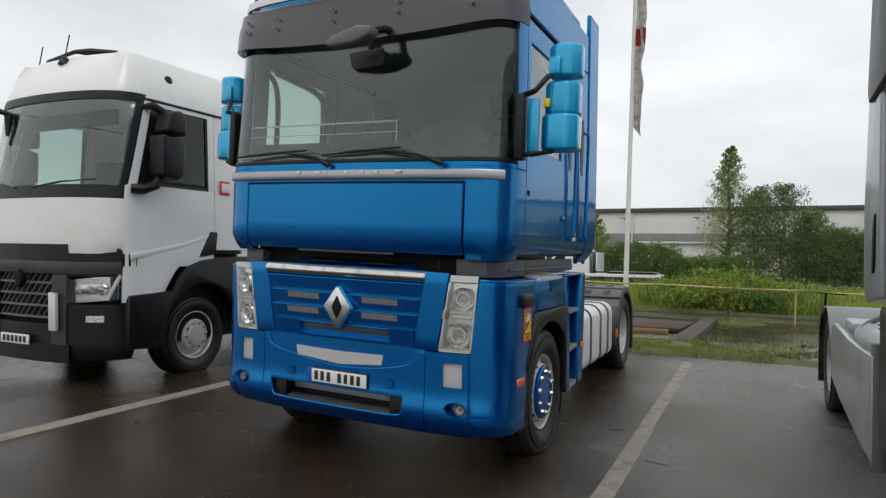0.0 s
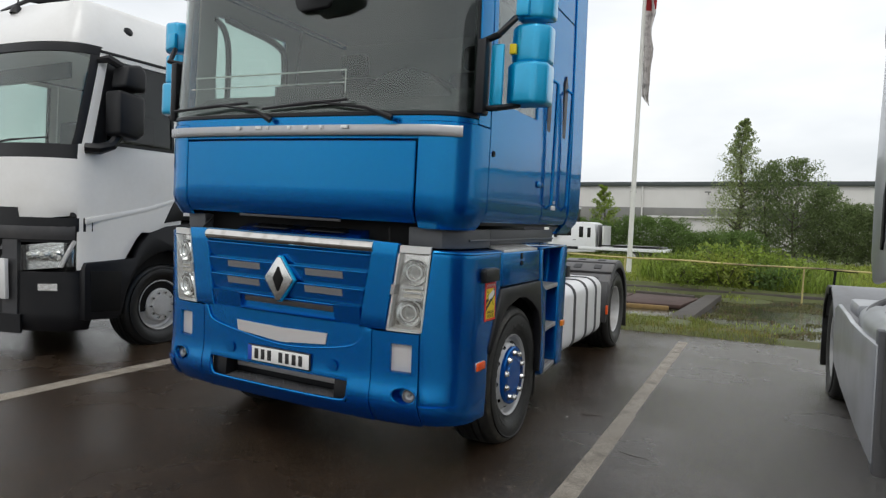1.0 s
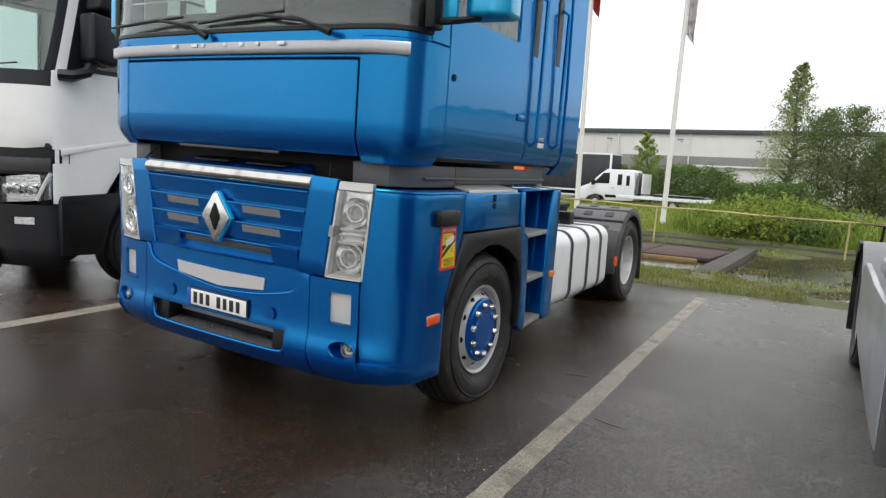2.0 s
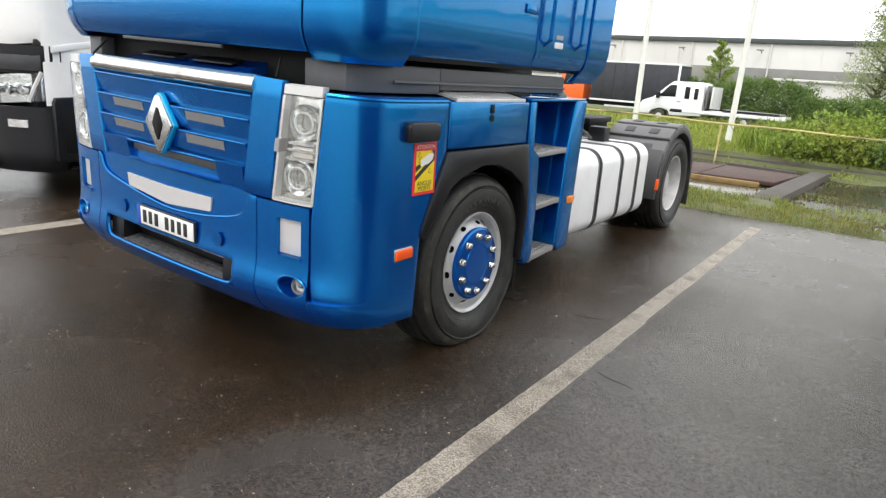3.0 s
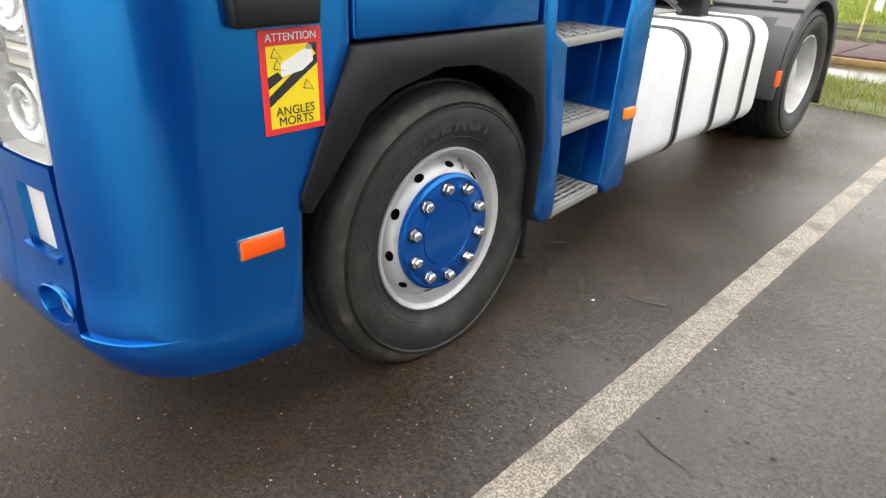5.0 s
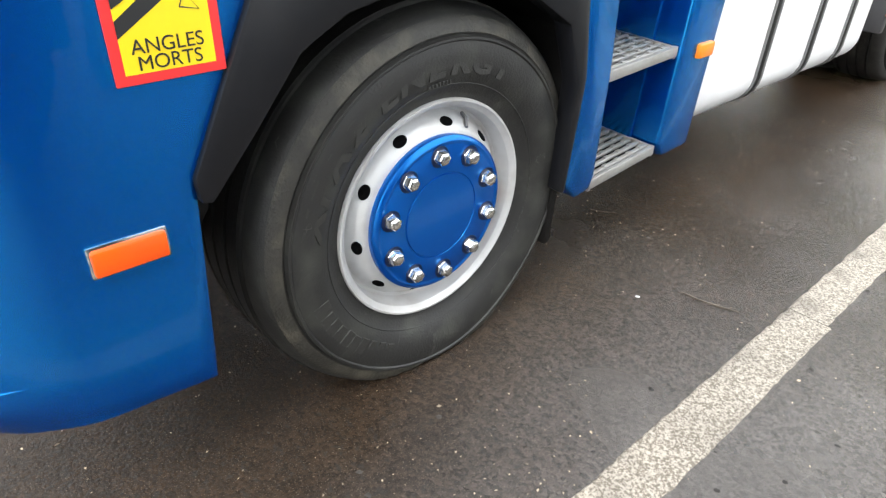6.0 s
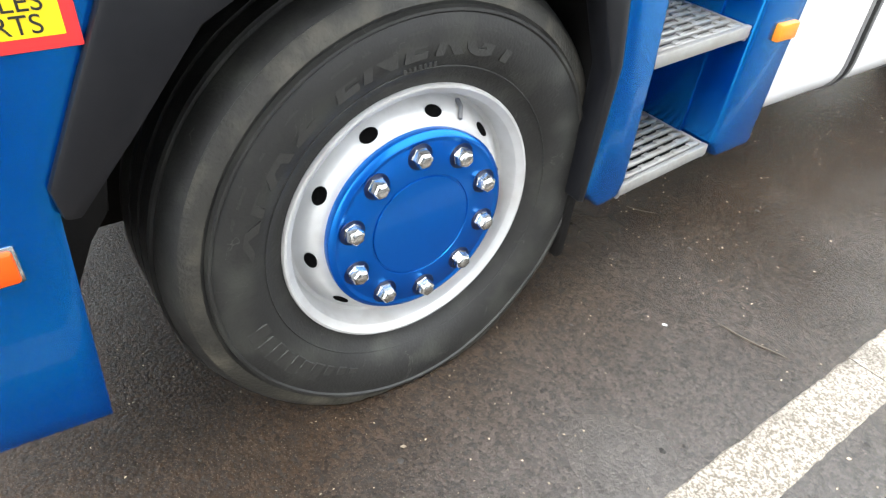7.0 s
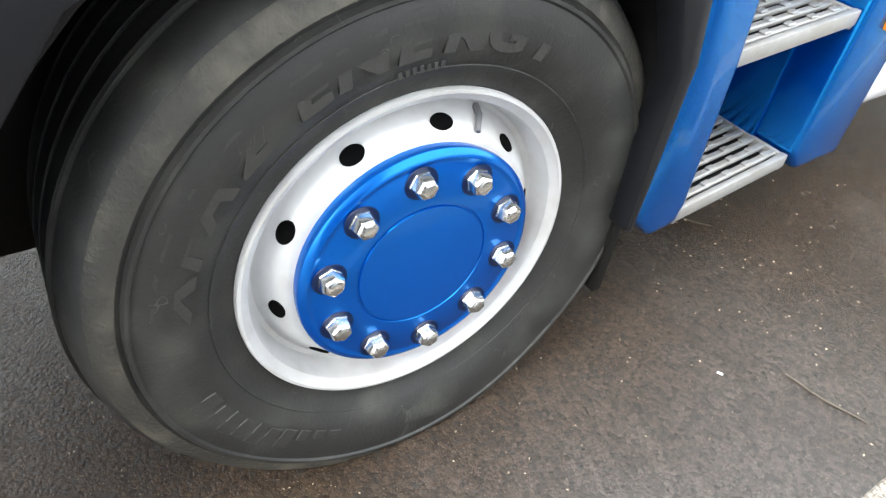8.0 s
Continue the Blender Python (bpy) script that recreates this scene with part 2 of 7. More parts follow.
# ---- mesh tools ----
def part(name, bm, mat, parent=None, label=""):
    """Links a bmesh as one mesh object, under a thing or a part."""
    me = bpy.data.meshes.new(name)
    bmesh.ops.recalc_face_normals(bm, faces=bm.faces)
    bm.to_mesh(me)
    bm.free()
    me.materials.append(mat)
    me.polygons.foreach_set("use_smooth", [True] * len(me.polygons))
    me.set_sharp_from_angle(angle=radians(32))
    ob = new(name, me)
    if parent:
        ob.parent = parent
    if label:
        ob["label"] = label
    return ob


def thing(name, label, category, m=None, group="", kind=""):
    ob = tagged(new(name), label, category, group, kind)
    if m is not None:
        ob.matrix_world = m
    return ob


def poly(verts, faces):
    bm = bmesh.new()
    vs = [bm.verts.new(v) for v in verts]
    for f in faces:
        bm.faces.new([vs[i] for i in f])
    return bm


def join(*many):
    """Several bmeshes as one."""
    bm = many[0]
    for other in many[1:]:
        link = {v: bm.verts.new(v.co) for v in other.verts}
        for f in other.faces:
            bm.faces.new([link[v] for v in f.verts])
        other.free()
    return bm


def soften(bm, width, segments=2, angle=40):
    if width:
        edges = [e for e in bm.edges if len(e.link_faces) == 2 and e.calc_face_angle(0) > radians(angle)]
        bmesh.ops.bevel(bm, geom=edges, offset=width, segments=segments, profile=0.5, affect="EDGES", clamp_overlap=True)
    return bm


def box(x0, x1, y0, y1, z0, z1, bevel=0.008, segments=2):
    bm = bmesh.new()
    bmesh.ops.create_cube(bm, size=1)
    for v in bm.verts:
        v.co = Vector(((x0 + x1) / 2 + v.co.x * (x1 - x0), (y0 + y1) / 2 + v.co.y * (y1 - y0), (z0 + z1) / 2 + v.co.z * (z1 - z0)))
    return soften(bm, bevel, segments)


def prism(outline, axis, a, b, bevel=0.006, segments=2):
    """An outline in the two other axes, drawn out along an axis from a to b."""
    def at(p, d):
        return {"x": (d, p[0], p[1]), "y": (p[0], d, p[1]), "z": (p[0], p[1], d)}[axis]
    n = len(outline)
    verts = [at(p, a) for p in outline] + [at(p, b) for p in outline]
    faces = [tuple(range(n)), tuple(range(2 * n - 1, n - 1, -1))] + [(i, (i + 1) % n, n + (i + 1) % n, n + i) for i in range(n)]
    bm = poly(verts, faces)
    bmesh.ops.recalc_face_normals(bm, faces=bm.faces)
    return soften(bm, bevel, segments)


def tube(points, radius, sides=8, caps=True):
    """A round bar along points; radius a number or one for each point."""
    pts = [Vector(p) for p in points]
    radii = [float(r) for r in radius] if isinstance(radius, (list, tuple)) else [float(radius)] * len(pts)
    verts, faces, up = [], [], Vector((0.12, 0.23, 1)).normalized()
    for i, p in enumerate(pts):
        ahead = (pts[min(i + 1, len(pts) - 1)] - pts[max(i - 1, 0)]).normalized()
        side = ahead.cross(up)
        if side.length < 0.05:
            side = ahead.cross(Vector((1, 0.1, 0)))
        side.normalize()
        over = side.cross(ahead)
        for k in range(sides):
            a = 2 * math.pi * k / sides
            verts.append(p + radii[i] * (math.cos(a) * side + math.sin(a) * over))
    for i in range(len(pts) - 1):
        for k in range(sides):
            j = (k + 1) % sides
            faces.append((i * sides + k, i * sides + j, (i + 1) * sides + j, (i + 1) * sides + k))
    if caps:
        faces += [tuple(range(sides)), tuple(range(len(verts) - 1, len(verts) - sides - 1, -1))]
    return poly(verts, faces)


def lathe(profile, axis="x", sides=48, centre=(0, 0, 0), closed=False):
    """A profile of (along, radius) turned about an axis."""
    verts, faces, n = [], [], len(profile)
    for k in range(sides):
        a = 2 * math.pi * k / sides
        for d, r in profile:
            c, s = r * math.cos(a), r * math.sin(a)
            v = {"x": (d, c, s), "y": (c, d, s), "z": (c, s, d)}[axis]
            verts.append((v[0] + centre[0], v[1] + centre[1], v[2] + centre[2]))
    for k in range(sides):
        j = (k + 1) % sides
        for i in range(n if closed else n - 1):
            i2 = (i + 1) % n
            faces.append((k * n + i, k * n + i2, j * n + i2, j * n + i))
    bm = poly(verts, faces)
    bmesh.ops.remove_doubles(bm, verts=bm.verts, dist=1e-5)
    return bm


def smooth_line(points, rounds=2):
    for _ in range(rounds):
        out = [points[0]]
        for a, b in zip(points, points[1:]):
            out += [tuple(0.75 * p + 0.25 * q for p, q in zip(a, b)), tuple(0.25 * p + 0.75 * q for p, q in zip(a, b))]
        points = out + [points[-1]]
    return points


class Plan:
    """The outline of a body seen from above, from its middle at the front round to its side; u is the way along it, minus on the other side."""

    def __init__(self, half):
        half = smooth_line(half, 3)
        self.p = np.array([(-x, y) for x, y in half[:0:-1]] + half)
        d = np.r_[0, np.cumsum(np.hypot(*np.diff(self.p, axis=0).T))]
        self.u = d - d[len(half) - 1]

    def point(self, u):
        return np.array([np.interp(u, self.u, self.p[:, 0]), np.interp(u, self.u, self.p[:, 1])])

    def normal(self, u):
        d = self.point(u + 0.02) - self.point(u - 0.02)
        d /= np.hypot(*d) + 1e-9
        return np.array([d[1], -d[0]])

    def x(self, x):
        keep = np.r_[True, np.diff(self.p[:, 0]) > 1e-6]
        return float(np.interp(x, self.p[keep, 0], self.u[keep]))

    def y(self, y):
        h = self.u >= 0
        return float(np.interp(y, self.p[h, 1], self.u[h]))


def wrap(plan, u0, u1, z0, z1, inset=lambda u, z: 0.0, thick=0.02, nu=8, nz=4, edge=0.005, out=0.0):
    """A panel that follows a plan, from u0 to u1 and z0 to z1 (numbers, or functions of the share of the way), with thickness and eased edges."""
    f = lambda v, s: v(s) if callable(v) else v
    rim = 0.02
    us, zs = np.r_[0, rim, np.linspace(rim, 1 - rim, nu)[1:-1], 1 - rim, 1], np.r_[0, rim, np.linspace(rim, 1 - rim, nz)[1:-1], 1 - rim, 1]
    verts, faces, a, b = [], [], len(us), len(zs)
    for layer in (0, 1):
        for i, s in enumerate(us):
            for j, r in enumerate(zs):
                z = f(z0, s) + (f(z1, s) - f(z0, s)) * r
                u = f(u0, r) + (f(u1, r) - f(u0, r)) * s
                ease = edge if (i in (0, a - 1) or j in (0, b - 1)) else 0
                p = plan.point(u) + plan.normal(u) * (out - inset(u, z) - ease - (thick if layer else 0))
                verts.append((p[0], p[1], z))
    n = a * b
    for i in range(a - 1):
        for j in range(b - 1):
            q = (i * b + j, (i + 1) * b + j, (i + 1) * b + j + 1, i * b + j + 1)
            faces += [q, tuple(n + k for k in q[::-1])]
    ring = [i * b for i in range(a)] + [(a - 1) * b + j for j in range(1, b)] + [i * b + b - 1 for i in range(a - 2, -1, -1)] + [j for j in range(b - 2, 0, -1)]
    faces += [(ring[k], ring[(k + 1) % len(ring)], n + ring[(k + 1) % len(ring)], n + ring[k]) for k in range(len(ring))]
    return poly(verts, faces)


def words(name, text, size, m, mat, parent, depth=0.0015, align="CENTER", bold=0.0):
    """Raised or printed lettering in the built-in face, as a mesh."""
    curve = bpy.data.curves.new(name, "FONT")
    curve.body, curve.size, curve.align_x, curve.align_y, curve.extrude = text, size, align, "CENTER", depth
    curve.offset = bold
    ob = bpy.data.objects.new(name, curve)
    scene.collection.objects.link(ob)
    bpy.context.view_layer.update()
    me = bpy.data.meshes.new_from_object(ob.evaluated_get(bpy.context.evaluated_depsgraph_get()))
    bpy.data.objects.remove(ob)
    me.transform(m)
    me.materials.clear()
    me.materials.append(mat)
    made = new(name, me)
    made.parent = parent
    return made


def sheet(plan, us, zs, inset=lambda u, z: 0.0, thick=0.02, hole=lambda u, z: False, fine=0.12):
    """A panel on a plan, on a net of u and z lines, left open where hole(u, z) holds; thickened inwards."""
    def fill(lines):
        out = [lines[0]]
        for a, b in zip(lines, lines[1:]):
            out += list(np.linspace(a, b, max(1, math.ceil((b - a) / fine)) + 1)[1:])
        return out
    us, zs = fill(us), fill(zs)
    a, b = len(us), len(zs)
    verts = []
    for layer in (0.0, thick):
        for u in us:
            p, n = plan.point(u), plan.normal(u)
            for z in zs:
                q = p - n * (inset(u, z) + layer)
                verts.append((q[0], q[1], z))
    n = a * b
    keep = {(i, j) for i in range(a - 1) for j in range(b - 1) if not hole((us[i] + us[i + 1]) / 2, (zs[j] + zs[j + 1]) / 2)}
    faces = []
    for i, j in sorted(keep):
        c = [(i * b + j), ((i + 1) * b + j), ((i + 1) * b + j + 1), (i * b + j + 1)]
        faces += [tuple(c), tuple(n + k for k in c[::-1])]
        for (di, dj), (p, q) in (((0, -1), (0, 1)), ((1, 0), (1, 2)), ((0, 1), (2, 3)), ((-1, 0), (3, 0))):
            if (i + di, j + dj) not in keep:
                faces.append((c[q], c[p], n + c[p], n + c[q]))
    bm = poly(verts, faces)
    bmesh.ops.delete(bm, geom=[v for v in bm.verts if not v.link_faces], context="VERTS")
    return bm


def mirrored(bm):
    for v in bm.verts:
        v.co.x = -v.co.x
    return bm


def both(name, make, mat, parent, label=""):
    """A part and its mirror image on the other side."""
    return part(name, make(), mat, parent, label), part(name, mirrored(make()), mat, parent, label)


def ring(centre, axis, radius, r, sides=32):
    prof = [(r * math.cos(a), radius + r * math.sin(a)) for a in np.linspace(0, 2 * math.pi, 9)[:-1]]
    return lathe(prof, axis, sides, centre, closed=True)


def disc(centre, axis, radius, depth, sides=32, ease=0.15):
    e = depth * ease
    return lathe([(0, 0), (0, radius), (depth - e, radius), (depth, radius - e), (depth, 0)], axis, sides, centre)


# ---- ground ----
def ground_height(x, y):
    rough = 0.05 * noise.noise((x * 0.35, y * 0.35, 0)) + 0.03 * noise.noise((x * 1.3, y * 1.3, 4))
    if y < 6.7:
        return -0.10
    shore = 8.4 - 1.25 * min(1, max(0, (x - 1.7) / 1.3)) + 0.25 * noise.noise((x * 1.1, 7, 0))
    if y < shore:
        return -0.06 + 0.5 * rough + 0.10 * min(1, (y - 6.7) / 0.4)
    if y < 15.1:
        dip = min(1, (y - shore) / 0.6, (15.1 - y) / 0.15)
        return 0.02 - dip * (0.225 - 0.15 * noise.noise((x * 0.6, y * 0.9, 2)) - 1.3 * rough)
    return 0.05 + rough - 0.020 * min(max(0, y - 17), 40)


def ground_sheet():
    xs = np.unique(np.r_[-900, -400, -150, -80, np.arange(-40, -12, 2.0), np.arange(-12, 14, 0.35), np.arange(14, 40, 2.0), 80, 150, 400, 900])
    ys = np.unique(np.r_[-900, -300, -80, -30, -12, 0, 6.5, np.arange(6.7, 15.0, 0.2), 15.08, 15.12, np.arange(15.4, 24, 0.5), np.arange(24, 60, 2.5), 80, 120, 200, 400, 900])
    verts = [(x, y, ground_height(x, y)) for x in xs for y in ys]
    b = len(ys)
    faces = [(i * b + j, (i + 1) * b + j, (i + 1) * b + j + 1, i * b + j + 1) for i in range(len(xs) - 1) for j in range(b - 1)]
    return poly(verts, faces)


def ground_material():
    """Mud and wet moss in the old pit, turf elsewhere, by patches of its own."""
    m = material("wet_ground", (0.085, 0.10, 0.03), 0.75, 0.0, 0.35, 5.0, 0.5, 40.0, dirt=(0.05, 0.040, 0.025), dirt_amount=0.75, dirt_scale=0.9)
    return m


def asphalt_material():
    m = bpy.data.materials.new("wet_asphalt")
    m.use_nodes = True
    n, l = m.node_tree.nodes, m.node_tree.links
    b = n["Principled BSDF"]
    where = n.new("ShaderNodeTexCoord")
    def tex(scale, detail, rough=0.55):
        t = n.new("ShaderNodeTexNoise")
        t.inputs["Scale"].default_value, t.inputs["Detail"].default_value, t.inputs["Roughness"].default_value = scale, detail, rough
        l.new(where.outputs["Object"], t.inputs["Vector"])
        return t
    def span(source, lo, hi, to0, to1):
        r = n.new("ShaderNodeMapRange")
        for key, v in (("From Min", lo), ("From Max", hi), ("To Min", to0), ("To Max", to1)):
            r.inputs[key].default_value = v
        l.new(source, r.inputs["Value"])
        return r.outputs["Result"]
    patches, stains, grit, pits = tex(0.55, 5), tex(2.6, 8, 0.65), tex(240, 3, 0.7), tex(34, 3, 0.6)
    stones = n.new("ShaderNodeTexVoronoi")
    stones.inputs["Scale"].default_value = 105
    l.new(where.outputs["Object"], stones.inputs["Vector"])

    def mixed(one, two, fac, blend="MIX"):
        m2 = n.new("ShaderNodeMixRGB")
        m2.blend_type = blend
        for key, v in (("Color1", one), ("Color2", two), ("Fac", fac)):
            if isinstance(v, (tuple, float)):
                m2.inputs[key].default_value = v
            else:
                l.new(v, m2.inputs[key])
        return m2.outputs["Color"]
    # Darker brown where lorries stand, shade put into colour; greyer, more worn between bays
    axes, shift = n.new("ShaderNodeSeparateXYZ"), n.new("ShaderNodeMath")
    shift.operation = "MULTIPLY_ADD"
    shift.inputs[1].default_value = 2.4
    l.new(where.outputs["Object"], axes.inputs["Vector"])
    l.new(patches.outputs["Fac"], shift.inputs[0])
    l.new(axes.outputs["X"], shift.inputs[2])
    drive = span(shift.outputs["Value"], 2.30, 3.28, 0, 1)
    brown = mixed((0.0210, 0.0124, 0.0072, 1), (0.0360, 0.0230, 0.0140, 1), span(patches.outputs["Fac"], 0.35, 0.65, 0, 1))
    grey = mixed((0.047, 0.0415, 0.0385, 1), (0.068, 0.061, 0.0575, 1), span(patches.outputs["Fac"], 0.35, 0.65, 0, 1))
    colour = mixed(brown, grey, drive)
    colour = mixed(colour, span(stains.outputs["Fac"], 0.3, 0.75, 0.72, 1.28), 1.0, "MULTIPLY")
    cell = n.new("ShaderNodeSeparateXYZ")
    l.new(stones.outputs["Color"], cell.inputs["Vector"])
    colour = mixed(colour, span(cell.outputs["X"], 0, 1, 0.55, 1.45), 1.0, "MULTIPLY")
    # Pale grains, with glints of wet stone put into their colour
    colour = mixed(colour, (0.26, 0.22, 0.17, 1), span(grit.outputs["Fac"], 0.615, 0.70, 0, 0.75))
    colour = mixed(colour, (0.022, 0.019, 0.017, 1), span(pits.outputs["Fac"], 0.585, 0.64, 0, 0.8))
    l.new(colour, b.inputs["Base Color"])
    l.new(span(patches.outputs["Fac"], 0.38, 0.66, 0.15, 0.33), b.inputs["Roughness"])
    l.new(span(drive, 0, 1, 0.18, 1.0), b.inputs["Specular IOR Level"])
    b.inputs["Specular Tint"].default_value = (1.0, 0.93, 0.85, 1)
    relief = n.new("ShaderNodeBump")
    relief.inputs["Strength"].default_value, relief.inputs["Distance"].default_value = 0.85, 0.0042
    pebble = n.new("ShaderNodeMath")
    pebble.operation = "MULTIPLY_ADD"
    pebble.inputs[1].default_value = -0.62
    l.new(stones.outputs["Distance"], pebble.inputs[0])
    l.new(grit.outputs["Fac"], pebble.inputs[2])
    l.new(pebble.outputs["Value"], relief.inputs["Height"])
    l.new(relief.outputs["Normal"], b.inputs["Normal"])
    return m


def line_material():
    """Old road paint, worn through to the stones."""
    m = material("worn_line_paint", (0.41, 0.365, 0.30), 0.6, 0.0, 0.25, 60, 0.5, 140, dirt=(0.10, 0.09, 0.08), dirt_amount=0.75, dirt_scale=5.5)
    n, l = m.node_tree.nodes, m.node_tree.links
    b = n["Principled BSDF"]
    old = b.inputs["Base Color"].links[0].from_socket
    where = n.new("ShaderNodeTexCoord")
    chips = n.new("ShaderNodeTexNoise")
    chips.inputs["Scale"].default_value, chips.inputs["Detail"].default_value, chips.inputs["Roughness"].default_value = 140, 5, 0.75
    l.new(where.outputs["Object"], chips.inputs["Vector"])
    cover = n.new("ShaderNodeMapRange")
    cover.inputs["From Min"].default_value, cover.inputs["From Max"].default_value = 0.46, 0.54
    cover.inputs["To Max"].default_value = 0.82
    l.new(chips.outputs["Fac"], cover.inputs["Value"])
    mix = n.new("ShaderNodeMixRGB")
    mix.inputs["Color2"].default_value = (0.075, 0.058, 0.04, 1)
    l.new(cover.outputs["Result"], mix.inputs["Fac"])
    l.new(old, mix.inputs["Color1"])
    l.new(mix.outputs["Color"], b.inputs["Base Color"])
    return m


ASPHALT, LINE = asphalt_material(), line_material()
ground = tagged(part("ground", ground_sheet(), ground_material()), "uneven wet turf and mud beyond the tarmac", "ground", kind="structure")


def asphalt_slab():
    """The tarmac of the yard, with an uneven far edge."""
    xs = np.r_[-70, -30, -15, np.arange(-10, 12, 0.25), 15, 30, 70]
    top = [(x, 6.86 - 0.045 * (x - 1.5) * (abs(x) < 12) + 0.05 * noise.noise((x * 1.7, 0, 0)) + 0.03 * noise.noise((x * 6, 3, 0)), 0.0) for x in xs]
    edge = [(x, y + 0.02, -0.09) for x, y, _ in top]
    near = [(x, -60, 0.0) for x in xs]
    n = len(xs)
    faces = [(n * 0 + i, i + 1, n + i + 1, n + i) for i in range(n - 1)] + [(2 * n + i, 2 * n + i + 1, i + 1, i) for i in range(n - 1)]
    return poly(top + edge + near, faces)


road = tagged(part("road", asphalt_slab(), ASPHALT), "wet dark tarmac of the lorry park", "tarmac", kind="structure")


def painted_line(x0, x1, y0, y1, seed):
    """A strip of paint three millimetres thick with frayed edges."""
    ys = np.arange(y0, y1 + 0.001, 0.015)
    jag = lambda y, k: 0.005 * noise.noise((y * 14, k, seed)) + 0.004 * noise.noise((y * 2.2, k, seed + 7)) + 0.003 * noise.noise((y * 40, k, seed))
    left = [(x0 + jag(y, 0), y, 0.003) for y in ys]
    right = [(x1 + jag(y, 5), y, 0.003) for y in ys]
    n = len(ys)
    low = [(x - 0.004, y, 0.0) for x, y, _ in left] + [(x + 0.004, y, 0.0) for x, y, _ in right]
    faces = [(i, n + i, n + i + 1, i + 1) for i in range(n - 1)] + [(2 * n + i, i, i + 1, 2 * n + i + 1) for i in range(n - 1)] + [(n + i, 3 * n + i, 3 * n + i + 1, n + i + 1) for i in range(n - 1)]
    return poly(left + right + low, faces)


for k, (a, b, c, d) in enumerate(((1.785, 1.915, -1.2, 2.2355), (1.782, 1.902, 2.2375, 6.25), (-2.93, -2.74, -2.2, 7.0))):
    tagged(part("trim_parking_line", painted_line(a, b, c, d, k), LINE), "worn pale parking bay line painted on tarmac", "line marking", kind="structure")


# ---- the blue tractor unit ----
truck = thing("blue_truck", "blue cab-over tractor truck with chrome trim and a white tank", "truck")
CAB = Plan([(0, 0.03), (0.3, 0.033), (0.6, 0.043), (0.94, 0.065), (1.06, 0.085), (1.15, 0.12), (1.21, 0.18), (1.245, 0.28), (1.25, 0.42), (1.25, 1.2), (1.25, 2.7)])
LOW = Plan([(0, 0.010), (0.3, 0.013), (0.6, 0.020), (0.8, 0.033), (0.95, 0.052), (1.07, 0.085), (1.17, 0.15), (1.225, 0.24), (1.25, 0.36), (1.25, 0.8), (1.25, 2.6)])


def cab_inset(u, z):
    """The cab tucks under at its foot and leans back above the waist, its front more than its sides."""
    n = CAB.normal(u)
    front = max(0.0, -n[1])
    foot = 0.07 * max(0.0, (1.66 - z) / 0.13) ** 1.6 if z < 1.66 else 0.0
    return foot + max(0.0, z - 2.15) * (0.075 * front + 0.025 * (1 - front))


def cab_panel(name, u0, u1, z0, z1, mat=BLUE, label="", thick=0.025, hole=lambda u, z: False, out=0.0, fine=0.1, us=(), zs=()):
    bm = sheet(CAB, sorted({u0, u1, *us}), sorted({z0, z1, *zs}), lambda u, z: cab_inset(u, z) - out, thick, hole, fine)
    return part(name, soften(bm, 0.006, 1, 60), mat, truck, label)


# Body shell and its dark inner frame
cab_panel("front_panel", CAB.x(-0.94), CAB.x(0.94), 1.56, 2.05, label="blue front flap of the cab", zs=(1.6, 1.66))
for s in (-1, 1):
    ua, ub = sorted((s * CAB.x(0.95), s * CAB.y(0.465)))
    cab_panel("corner_panel", ua, ub, 1.53, 2.17, zs=(1.57, 1.61, 1.66))
cab_panel("cowl", -CAB.y(0.30), CAB.y(0.30), 2.058, 2.205, out=-0.008, label="blue strip below the windscreen")
part("inner_frame", sheet(CAB, [-CAB.y(2.4), -CAB.x(0.9), 0, CAB.x(0.9), CAB.y(2.4)], [1.56, 1.66, 2.2], lambda u, z: cab_inset(u, z) + 0.045, 0.02, fine=0.2), BLACK, truck)
cab_panel("windscreen_surround", -CAB.y(0.295), CAB.y(0.295), 2.2, 3.24, BLACK, "black windscreen surround", 0.03, lambda u, z: abs(u) < CAB.y(0.265) and 2.23 < z < 3.17, us=(-CAB.y(0.265), CAB.y(0.265)), zs=(2.23, 3.17))
cab_panel("windscreen", -CAB.y(0.27), CAB.y(0.27), 2.225, 3.175, GLASS, "large dark reflecting windscreen", 0.006, out=-0.006)


def side_hole(u, z):
    y = CAB.point(u)[1]
    return 0.54 < y < 1.36 and 2.36 + 0.12 * max(0, (0.95 - y)) < z < 3.10 - 0.05 * max(0, (y - 1.22) / 0.14)


